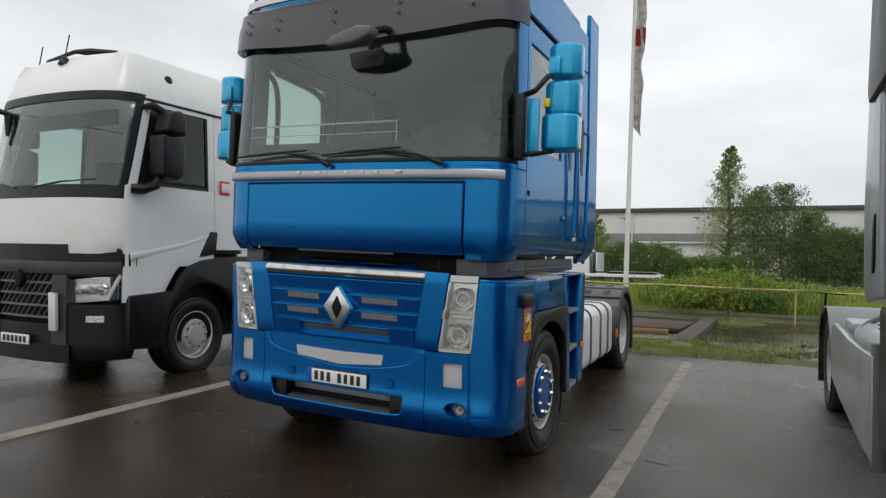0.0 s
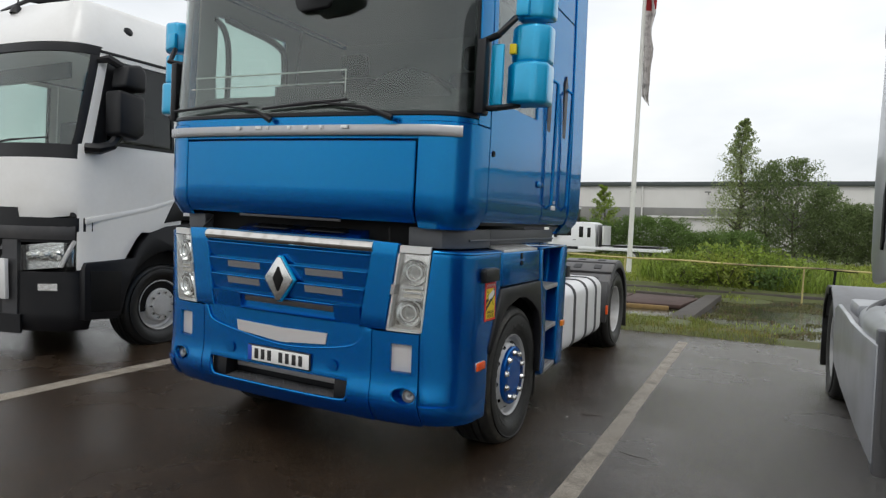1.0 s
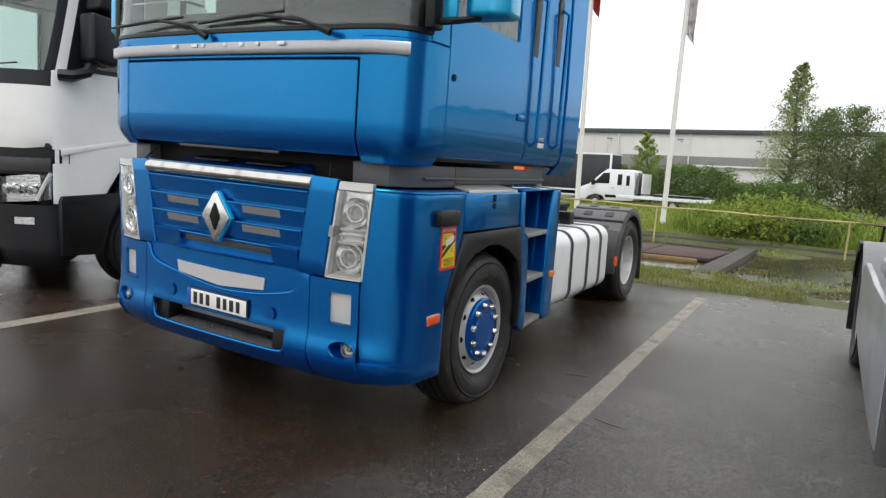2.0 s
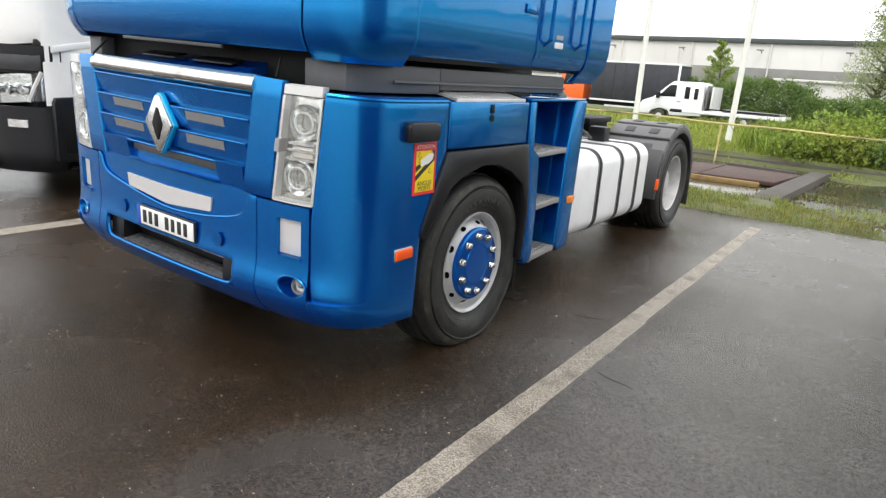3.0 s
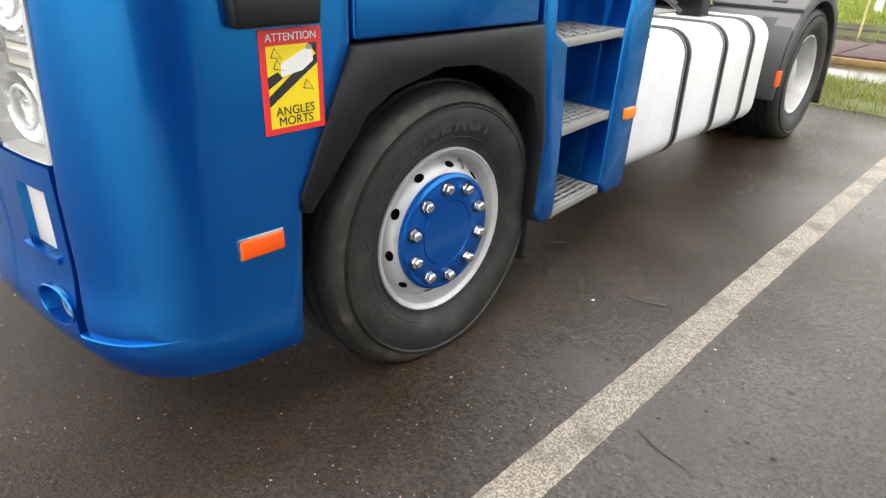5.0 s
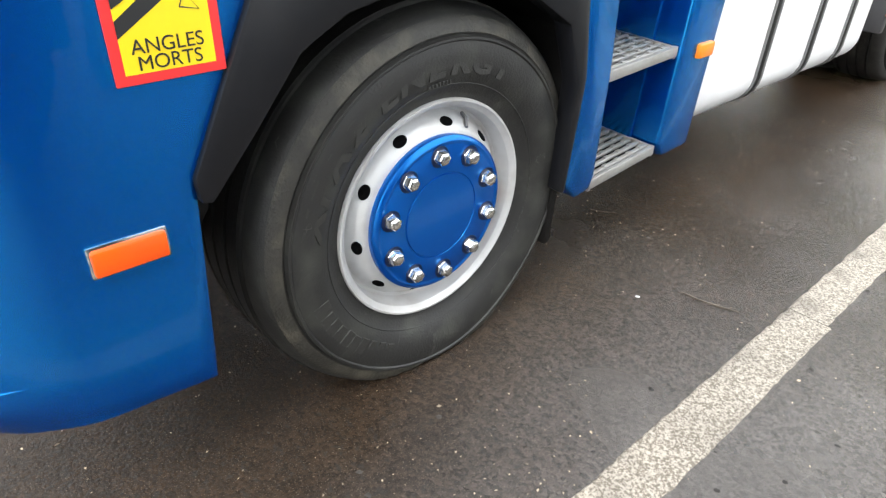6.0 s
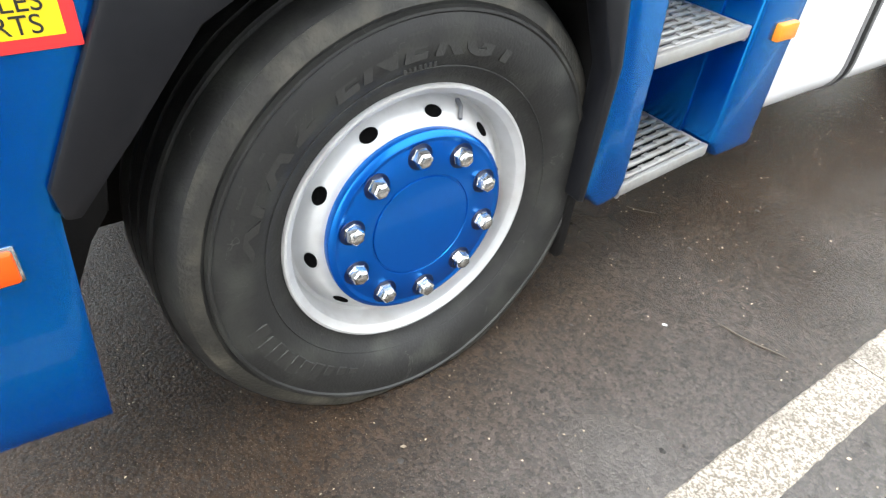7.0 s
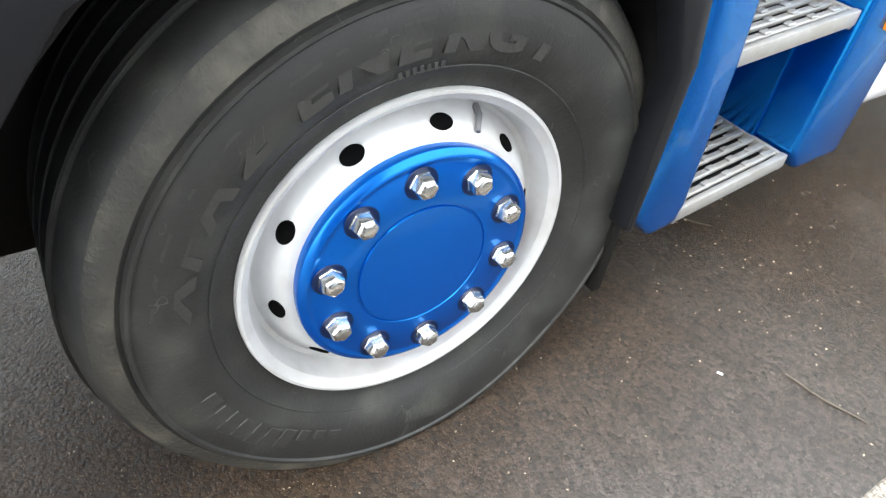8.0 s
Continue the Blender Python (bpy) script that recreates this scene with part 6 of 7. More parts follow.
# Solid box in the engine's place, added to stop light below the cab
part("engine_bay", box(-1.1, 1.1, 0.35, 2.3, 0.4, 1.5, 0.03), DARK, white)
part("cab_floor", box(-1.18, 1.18, 0.35, 2.25, 1.5, 1.56, 0.01), DASH, white)
part("cab_back", box(-1.18, 1.18, 2.22, 2.28, 1.5, 3.7, 0.01), TRIM, white)
part("dashboard", prism([(0.22, 1.6), (0.20, 2.16), (0.5, 2.26), (0.72, 2.18), (0.72, 1.6)], "x", -1.0, 1.0, 0.03), DASH, white)
for x in (-0.6, 0.6):
    part("seat", join(box(x - 0.26, x + 0.26, 1.1, 1.6, 1.95, 2.12, 0.06, 3), box(x - 0.25, x + 0.25, 1.5, 1.66, 2.1, 2.75, 0.06, 3)), DASH, white)
part("sun_blind", box(-1.02, 1.02, 0.42, 0.46, 2.98, 3.15, 0.01), DASH, white)
part("mirror_arm", tube([(-0.78, 0.30, 3.20), (-1.05, 0.02, 3.30), (-1.25, -0.05, 3.20), (-1.32, -0.05, 2.98)], [0.03, 0.05, 0.06, 0.05]), BLACK, white, "black kerb mirror on its arm")
part("cab_camera", join(tube([(-0.62, 0.20, 3.14), (-0.60, 0.18, 2.9)], [0.05, 0.02]), box(-0.56, -0.42, 0.17, 0.24, 2.78, 2.98, 0.03, 3)), BLACK, white)
part("roof_bar", tube([(-0.55, 0.62, 3.86), (-0.50, 0.60, 3.90), (0.10, 0.55, 3.94), (0.30, 0.62, 3.93), (0.62, 0.75, 3.90), (0.66, 0.78, 3.84)], [0.02, 0.02, 0.025, 0.05, 0.05, 0.02]), BLACK, white, "black bar on the roof")
for x, y in ((-0.72, 0.62), (0.05, 0.45)):
    part("aerial_foot", lathe([(0, 0.075), (0.05, 0.06), (0.09, 0.03), (0.10, 0)], "z", 14, (x, y, 3.76)), BLACK, white)
    part("aerial", tube([(x, y, 3.84), (x + 0.05, y + 0.02, 4.12)], 0.008, 6), BLACK, white, "thin roof aerial")
part("roof_knob", lathe([(0, 0.07), (0.05, 0.06), (0.07, 0.02), (0.075, 0)], "x", 16, (1.07, 1.05, 3.60)), BLACK, white, "black knob on the roof side")
both("chassis_rail", lambda: box(0.36, 0.44, 0.5, 6.0, 0.72, 0.98, 0.01), DARK, white)
both("tank", lambda: box(0.5, 1.18, 2.6, 4.0, 0.4, 1.0, 0.08, 3), GREY, white)
# Unseen block added to keep light from under the white truck
part("gearbox", box(-0.8, 0.8, 2.2, 4.4, 0.36, 0.98, 0.05), DARK, white)
both("rear_wheel", lambda: tyre_bm(5.2, 1.21, 0.6, 0.485, 48), RUBBER, white)

# ---- the silver tractor unit on the other side ----
silver = thing("silver_truck", "dusty silver grey tractor truck with side skirts", "truck", pose(4.66, 0, 0))
part("cab", prism([(-1.25, -1.0), (1.05, -1.0), (1.25, -0.8), (1.25, 1.1), (1.22, 1.16), (-1.22, 1.16), (-1.25, 1.1)], "z", 1.32, 3.75, 0.05, 3), SILVER, silver, "silver grey cab")
part("cab_foot", prism([(-1.24, -1.0), (1.24, -1.0), (1.24, 0.82), (-1.24, 0.82)], "z", 0.45, 1.30, 0.03), BLACK, silver)
fair = [(0.55, 1.36), (1.02, 1.30), (1.14, 1.42), (1.16, 1.9), (1.02, 2.55), (0.96, 3.2), (0.55, 3.3)]
for s in (-1, 1):
    fl = (lambda bm: bm) if s < 0 else mirrored
    part("side_fairing", fl(prism(fair, "x", -1.285, -1.24, 0.02, 3)), SILVER, silver, "silver grey side fairing")
    part("fairing_window", fl(prism([(0.2, 2.58), (0.84, 2.55), (0.88, 2.63), (0.74, 3.2), (0.2, 3.25)], "x", -1.31, -1.28, 0.025, 3)), BLACK, silver, "black rounded side panel")
    part("fairing_grip", fl(prism([(0.70, 1.50), (0.74, 1.50), (0.72, 1.78), (0.66, 1.86), (0.66, 1.55)], "x", -1.296, -1.28, 0.004)), DARK, silver)
    part("side_skirt", fl(prism([(0.95, 0.30), (1.60, 0.30), (2.7, 0.36), (3.35, 0.44), (3.45, 0.70), (3.42, 0.92), (3.2, 0.97), (2.5, 0.955), (2.2, 0.94), (1.5, 0.95), (0.95, 0.97)], "x", -1.26, -1.22, 0.012)), SILVER, silver, "dusty silver side skirt")
    part("skirt_crease", fl(prism([(0.9, 0.25), (1.02, 0.25), (1.05, 1.05), (0.94, 1.05)], "x", -1.25, -1.16, 0.01)), GREY, silver)
    part("tank_top", fl(tube([(-1.12, 0.95, 0.98), (-1.12, 1.7, 0.96), (-1.05, 2.6, 0.92)], 0.12, 14)), SILVER, silver)
    part("hose", fl(tube(smooth_line([(-1.1, 1.6, 1.08), (-1.16, 2.0, 0.98), (-1.12, 2.5, 1.02), (-0.9, 2.9, 1.08)], 2), 0.025, 8)), BLACK, silver)
    part("locker", fl(box(-1.16, -0.7, 2.75, 3.3, 0.9, 1.02, 0.03)), SILVER, silver)
    wheel = part("rear_wheel", fl(lathe([(-0.98, 0.30), (-1.19, 0.293), (-1.21, 0.303), (-1.205, 0.29), (-1.06, 0.27), (-1.04, 0.2), (-1.05, 0.14), (-1.13, 0.12), (-1.13, 0)], "x", 48, (0, 4.08, 0.47))), RIM, silver, "silver rear wheel")
    part("tyre", fl(mirrored(tyre_bm(4.08, 1.20, 0.62, 0.47, 48))), RUBBER, wheel)
    arc = lambda r: [(4.08 + r * math.cos(a), 0.47 + r * math.sin(a)) for a in np.linspace(math.radians(165), math.radians(25), 21)]
    guard = part("mudguard", fl(prism(arc(0.60) + arc(0.565)[::-1], "x", -1.255, -0.62, 0.01)), DULL_SILVER, silver, "silver grey mudguard over the rear wheel")
    part("mud_flap", fl(prism([(4.60, 0.82), (4.66, 0.82), (4.70, 0.17), (4.66, 0.17)], "x", -1.27, -0.62, 0.008)), RUBBER, guard, "black rear mud flap")
    part("guard_lip", fl(prism(arc(0.60)[9:] + arc(0.52)[9:][::-1], "x", -1.275, -1.25, 0.004)), BLACK, guard)
    part("front_wheel", fl(mirrored(tyre_bm(0.15, 1.20, 0.30, 0.47, 48))), RUBBER, silver)
part("chassis_rail", box(-0.44, -0.36, 0.5, 5.2, 0.72, 0.98, 0.01), DARK, silver)
part("chassis_rail", box(0.36, 0.44, 0.5, 5.2, 0.72, 0.98, 0.01), DARK, silver)
part("coupling_plate", box(-0.4, 0.4, 3.6, 4.4, 1.05, 1.13, 0.02), DARK, silver)
part("air_line", tube(smooth_line([(-0.3, 1.2, 2.0), (-0.5, 1.5, 1.3), (-0.4, 1.8, 1.15), (-0.2, 1.5, 1.4)], 2), 0.02, 8), BLACK, silver)


# ---- the old pit beyond the tarmac ----
WATER = material("pit_water", (0.036, 0.034, 0.021), 0.12, 0.0, 0.2, 2.0, 0.24, 22, specular=0.8, rough_spread=0.22, dirt_scale=0.55)
CONCRETE = material("wet_concrete", (0.062, 0.052, 0.044), 0.7, 0.0, 0.25, 14, 0.4, 60, dirt=(0.035, 0.032, 0.025), dirt_amount=0.7, dirt_scale=3)
RUST = material("rusty_plate", (0.062, 0.031, 0.024), 0.7, 0.1, 0.3, 12, 0.4, 60, dirt=(0.045, 0.032, 0.026), dirt_amount=0.6, dirt_scale=4)
TIMBER = material("ochre_timber", (0.24, 0.155, 0.055), 0.75, 0.0, 0.2, 25, 0.3, 80, dirt=(0.13, 0.09, 0.05), dirt_amount=0.85, dirt_scale=5)
RAIL = material("yellow_rail_paint", (0.50, 0.42, 0.17), 0.6, 0.0, 0.15, 20, dirt=(0.09, 0.07, 0.05), dirt_amount=0.9, dirt_scale=0.8)
water = tagged(part("water", poly([(-30, 7.0, -0.155), (30, 7.0, -0.155), (30, 15.05, -0.155), (-30, 15.05, -0.155)], [(0, 1, 2, 3)]), WATER), "still rain water standing in the old pit", "water", kind="structure")
tagged(part("trim_pit_edge", prism([(15.02, -0.35), (15.2, -0.35), (15.2, -0.02), (15.10, 0.0), (15.02, -0.02)], "x", -25, 25, 0.02), CONCRETE), "weathered concrete edge of the pit", "kerb", kind="structure")


def wobble(bm, amount, scale):
    for v in bm.verts:
        v.co += Vector((noise.noise(v.co * scale), noise.noise(v.co * scale + Vector((9, 2, 1))), noise.noise(v.co * scale + Vector((3, 7, 5))))) * amount
    return bm


def slab(name, outline, z0, z1, mat, label, category):
    ob = tagged(part(name, wobble(prism(outline, "z", z0, z1, 0.02, 2), 0.015, 2.0), mat), label, category)
    return ob


slab("concrete_beam", [(1.22, 8.45), (1.62, 8.6), (1.86, 13.9), (1.50, 13.8)], -0.3, -0.02, CONCRETE, "long wet concrete beam bridging the pit", "beam")
slab("steel_plate", [(-0.10, 11.15), (1.22, 11.35), (1.42, 13.1), (-0.05, 13.2)], -0.14, -0.05, RUST, "rust red plate lying over the pit", "plate")
slab("steel_plate", [(-2.2, 11.2), (-0.16, 11.2), (-0.12, 13.3), (-2.3, 13.2)], -0.16, -0.07, RUST, "rust red plate lying over the pit", "plate")
slab("timber", [(-0.75, 10.95), (1.02, 11.02), (1.02, 11.10), (-0.75, 11.03)], -0.16, -0.065, TIMBER, "ochre timber lying along the plate", "timber")
slab("timber", [(-0.1, 13.5), (1.3, 13.35), (1.3, 13.45), (-0.1, 13.6)], -0.14, -0.02, CONCRETE, "grey timber lying in the pit", "timber")

fence = thing("railing", "thin yellow pipe railing with posts along the pit", "railing", pose(0, 14.75, 0))
part("rail", tube([(x, 0.02 * math.sin(x), 0.745 - 0.012 * x + 0.012 * math.sin(2.1 * x)) for x in np.linspace(-12, 9, 30)], 0.022, 8), RAIL, fence, "yellow painted top rail")
part("rail", tube([(x, 0.02 * math.sin(x), 0.42 - 0.012 * x) for x in np.linspace(-12, -1.6, 12)], 0.02, 8), RAIL, fence)
for x in (-9.6, -6.6, -3.7, -0.66, 3.62, 6.2):
    part("post", tube([(x, 0, -0.2), (x + 0.02, 0, 0.74 - 0.012 * x)], 0.022, 8), RAIL, fence)
part("sleeve", tube([(4.1, 0, 0.70), (4.75, 0, 0.675)], 0.035, 8), DARK, fence, "dark sleeve round the rail")
part("post", tube([(4.3, 0, 0.7), (4.25, -0.05, 0.1)], 0.03, 8), DARK, fence)

# ---- flag poles ----
POLE = material("white_pole_paint", (0.70, 0.70, 0.66), 0.45, 0.0, 0.05, 12, dirt=(0.5, 0.5, 0.44), dirt_amount=0.4, dirt_scale=1.2)
FLAG = material("faded_flag_cloth", (0.70, 0.67, 0.66), 0.9, 0.0, 0.2, 20, dirt=(0.10, 0.08, 0.08), dirt_amount=0.75, dirt_scale=3.6)
FLAG_RED = material("red_flag_cloth", (0.42, 0.03, 0.035), 0.9, 0.0, 0.2, 20, dirt=(0.5, 0.45, 0.43), dirt_amount=0.7, dirt_scale=1.6)


def flag_pole(x, y, lean, cloth, z_low, z_top, width):
    pole = thing("flag_pole", "tall white flag pole with a limp tattered flag", "flag pole", pose(x, y, 0.0), "flag poles in the grass")
    part("mast", tube([(0, 0, -0.1), (lean * 0.5, 0, 5.3), (lean * 1.13, 0, 12.0)], [0.088, 0.072, 0.055], 14), POLE, pole, "white tapering mast")
    part("foot", lathe([(0, 0.092), (0.25, 0.09), (0.3, 0.086)], "z", 14, (0, 0, 0)), POLE, pole)
    verts, faces = [], []
    n, m = 26, 7
    for i in range(n):
        z = z_low + (z_top - z_low) * i / (n - 1)
        w = width * (0.55 + 0.45 * noise.noise((0, 0, z * 1.1 + x)))
        for j in range(m):
            s = j / (m - 1)
            verts.append((lean * z / 10.6 + 0.07 + w * s * (0.8 + 0.2 * noise.noise((s, z, 0))), 0.11 * math.sin(7 * s + 1.3 * z) * (0.4 + s), z - 0.35 * s * (1 - i / n)))
    for i in range(n - 1):
        for j in range(m - 1):
            a = i * m + j
            faces.append((a, a + 1, a + m + 1, a + m))
    bm = poly(verts, faces)
    bmesh.ops.solidify(bm, geom=bm.faces[:], thickness=0.006)
    part("flag", bm, cloth, pole, "limp faded flag")
    band = [(lean * z / 10.6 + 0.075 + 0.5 * width * s, 0.10 * math.sin(7 * s + 1.3 * z) * (0.4 + s) - 0.02, z) for z in np.linspace(z_top - 2.6, z_top - 2.0, 6) for s in np.linspace(0, 1, 5)]
    bm = poly(band, [(i * 5 + j, i * 5 + j + 1, i * 5 + j + 6, i * 5 + j + 5) for i in range(5) for j in range(4)])
    bmesh.ops.solidify(bm, geom=bm.faces[:], thickness=0.006)
    part("flag_band", bm, FLAG_RED, pole, "red band of the flag")


flag_pole(-1.335, 19, 0.18, FLAG, 5.95, 11.3, 0.66)
flag_pole(-4.235, 19, -0.05, FLAG_RED, 6.9, 9.8, 0.55)

# ---- white pick-up, box lorry and depot in the distance ----
van = thing("flatbed_pickup", "white crew cab pick-up with a low flat bed", "van", pose(-9.75, 36, -0.46))
SIDE_WHITE = material("white_van_paint", (0.75, 0.76, 0.78), 0.3, 0.0, 0.03, 10, coat=0.4)
body_side = [(0.0, 0.42), (0.02, 0.85), (0.15, 1.12), (0.75, 1.36), (1.45, 2.02), (1.75, 2.24), (3.1, 2.26), (3.35, 2.18), (3.42, 1.5), (3.42, 0.5), (1.75, 0.42), (1.6, 0.68), (1.15, 0.78), (0.7, 0.62), (0.6, 0.42)]
part("cab_body", prism(body_side, "y", -0.98, 0.98, 0.05, 2), SIDE_WHITE, van, "white crew cab")
part("door_glass", prism([(1.02, 1.40), (1.58, 2.02), (1.95, 2.05), (1.95, 1.42)], "y", -0.995, -0.97, 0.02), BLACK, van, "dark door window")
part("door_glass", prism([(2.42, 1.35), (2.42, 1.98), (2.68, 1.98), (2.68, 1.35)], "y", -0.995, -0.97, 0.04), BLACK, van)
part("door_glass", prism([(2.92, 1.35), (2.92, 1.92), (3.12, 1.92), (3.12, 1.35)], "y", -0.995, -0.97, 0.04), BLACK, van)
part("windscreen", prism([(0.80, 1.40), (1.46, 2.05), (1.50, 2.02), (0.84, 1.38)], "y", -0.85, 0.85, 0.0), BLACK, van)
part("side_vent", box(1.75, 2.7, -0.995, -0.97, 0.62, 0.78, 0.01), BLACK, van)
part("door_handle", box(2.05, 2.25, -1.0, -0.975, 1.16, 1.20, 0.01), GREY, van)
part("headboard", box(3.55, 3.62, -0.95, 0.95, 0.7, 2.1, 0.01), GREY, van, "grey headboard behind the cab")
part("headboard", box(3.80, 3.9, -0.95, 0.95, 0.7, 2.05, 0.01), LAMP_GREY, van)
part("bed", box(2.4, 7.5, -1.02, 1.02, 0.62, 0.80, 0.02), SIDE_WHITE, van, "low flat bed with white sides")
part("bed_rail", box(3.6, 7.2, -1.0, -0.9, 0.86, 0.93, 0.01), DARK, van)
part("bed_load", wobble(box(4.4, 7.3, -0.8, 0.8, 0.80, 0.95, 0.05), 0.06, 1.5), GREY, van)
part("mirror", box(0.95, 1.12, -1.25, -1.0, 1.30, 1.65, 0.03), BLACK, van)
for x in (1.17, 5.6):
    w = part("wheel", lathe([(-0.98, 0), (-0.98, 0.18), (-0.99, 0.20), (-0.96, 0.34), (-0.78, 0.35), (-0.76, 0.2)], "y", 24, (x, 0, 0.35)), RUBBER, van)
    part("hub", lathe([(-0.985, 0), (-0.99, 0.16), (-0.96, 0.19)], "y", 20, (x, 0, 0.35)), RIM, w)

ORANGE_PAINT = material("orange_cab_paint", (0.75, 0.13, 0.02), 0.35, 0.0, 0.06, 10, coat=0.4)
CURTAIN = material("dark_curtain_side", (0.022, 0.024, 0.032), 0.5, 0.0, 0.2, 4, dirt=(0.05, 0.05, 0.06), dirt_amount=0.4)
lorry = thing("box_lorry", "orange cab lorry with a dark curtain-sided body", "lorry", pose(-17.75, 42, -0.58))
part("cargo_body", box(2.55, 8.3, -1.25, 1.25, 0.95, 3.35, 0.04), CURTAIN, lorry, "dark curtain-sided body")
part("body_frame", join(box(2.5, 8.35, -1.27, 1.27, 3.33, 3.45, 0.02), box(8.22, 8.36, -1.28, -1.2, 0.9, 3.4, 0.01), box(2.5, 8.35, -1.27, 1.27, 0.85, 0.97, 0.02)), SIDE_WHITE, lorry, "white body frame")
for x in np.linspace(3.3, 7.7, 7):
    part("curtain_fold", box(x, x + 0.04, -1.265, -1.24, 1.0, 3.3, 0.005), CURTAIN, lorry)
part("cab", prism([(0.1, 0.55), (0.1, 1.7), (0.35, 2.75), (0.6, 2.85), (2.0, 2.9), (2.0, 0.55)], "y", -1.2, 1.2, 0.06, 3), ORANGE_PAINT, lorry, "orange cab")
part("cab_window", prism([(0.45, 1.75), (0.6, 2.55), (1.25, 2.6), (1.25, 1.75)], "y", -1.215, -1.19, 0.03), BLACK, lorry)
part("air_deflector", prism([(0.5, 2.85), (1.2, 3.4), (2.0, 3.75), (2.1, 2.85)], "y", -1.1, 1.1, 0.06, 3), SIDE_WHITE, lorry, "white roof deflector")
part("chassis", box(0.3, 8.3, -0.9, 0.9, 0.55, 0.9, 0.02), DARK, lorry)
part("side_guard", box(3.6, 6.6, -1.2, -1.15, 0.5, 0.62, 0.01), LAMP_GREY, lorry)
for x in (1.0, 7.2):
    part("wheel", lathe([(-1.15, 0), (-1.15, 0.28), (-1.13, 0.46), (-0.85, 0.48), (-0.83, 0.3)], "y", 28, (x, 0, 0.48)), RUBBER, lorry)

CLAD = material("pale_cladding", (0.62, 0.61, 0.59), 0.6, 0.0, 0.05, 0.6, dirt=(0.50, 0.48, 0.45), dirt_amount=0.5, dirt_scale=0.12)
BAND = material("grey_wall_band", (0.20, 0.20, 0.19), 0.7, 0.0, 0.1, 2, dirt=(0.3, 0.29, 0.27), dirt_amount=0.5, dirt_scale=0.3)
ROOFING = material("dark_roof_edge", (0.055, 0.065, 0.065), 0.6, 0.0, 0.1, 2)
depot = thing("warehouse", "long pale clad warehouse with a dark roof edge", "building", pose(0, 76, -0.6) @ pose(0, 0, 0, 0, 0, -1.5))
part("wall", box(-95, 95, 0, 40, 0, 7.2, 0.05), CLAD, depot, "pale upper cladding")
part("wall_band", box(-95.1, 95.1, -0.10, 0.2, 2.6, 4.55, 0.02), BAND, depot, "grey band along the wall")
part("roof", box(-95.4, 95.4, -0.35, 40.4, 7.05, 7.55, 0.06), ROOFING, depot, "dark roof edge")
for k, x in enumerate(np.arange(-60, 60, 8.2)):
    part("down_pipe", tube([(x, -0.25, 0.2), (x, -0.25, 7.0)], 0.09, 8), CLAD, depot)
    lamp = part("wall_lamp", join(tube([(x - 0.9, -0.1, 6.1), (x - 0.9, -0.8, 6.35)], 0.05, 6), box(x - 1.25, x - 0.6, -1.0, -0.6, 6.28, 6.42, 0.03)), BAND, depot)
for k, x in enumerate(np.arange(-94, 95, 1.6)):
    part("cladding_seam", box(x, x + 0.035, -0.03, 0.01, 4.6, 7.05, 0.0), CLAD, depot)
low = thing("low_white_building", "low white building behind the shrubs", "building", pose(-1.5, 62, -0.3))
part("wall", box(-6, 5, 0, 6, 0, 2.9, 0.03), CLAD, low)
part("roof", box(-6.3, 5.3, -0.3, 6.3, 2.85, 3.05, 0.03), CLAD, low)


# ---- plants ----
def leaf_material(name, colour, spread=0.34):
    m = material(name, colour, 0.6, 0.0, 0.2, 3.0, random_value=spread, island=True, rough_spread=0.1)
    b = m.node_tree.nodes["Principled BSDF"]
    n, l = m.node_tree.nodes, m.node_tree.links
    thin, mix = n.new("ShaderNodeBsdfTranslucent"), n.new("ShaderNodeMixShader")
    mix.inputs["Fac"].default_value = 0.5
    l.new(b.inputs["Base Color"].links[0].from_socket, thin.inputs["Color"])
    l.new(b.outputs["BSDF"], mix.inputs[1])
    l.new(thin.outputs["BSDF"], mix.inputs[2])
    l.new(mix.outputs["Shader"], n["Material Output"].inputs["Surface"])
    return m


TREE_LEAF = leaf_material("tree_leaves", (0.27, 0.33, 0.13))
SHRUB_LEAF = leaf_material("shrub_leaves", (0.16, 0.215, 0.08))
HEDGE_LEAF = leaf_material("hedge_leaves", (0.125, 0.20, 0.05))
WEED_LEAF = leaf_material("weed_leaves", (0.22, 0.30, 0.05), 0.4)
GRASS = leaf_material("grass_blades", (0.25, 0.30, 0.05), 0.4)
VERGE = leaf_material("verge_blades", (0.20, 0.23, 0.05), 0.5)
DRY = leaf_material("dry_weeds", (0.26, 0.21, 0.06), 0.45)
FLOAT = leaf_material("floating_weed", (0.13, 0.13, 0.045), 0.25)
REED = leaf_material("dead_reed", (0.13, 0.09, 0.045), 0.3)
BARK = material("bark", (0.10, 0.085, 0.07), 0.85, 0.0, 0.3, 8, 0.5, 30)


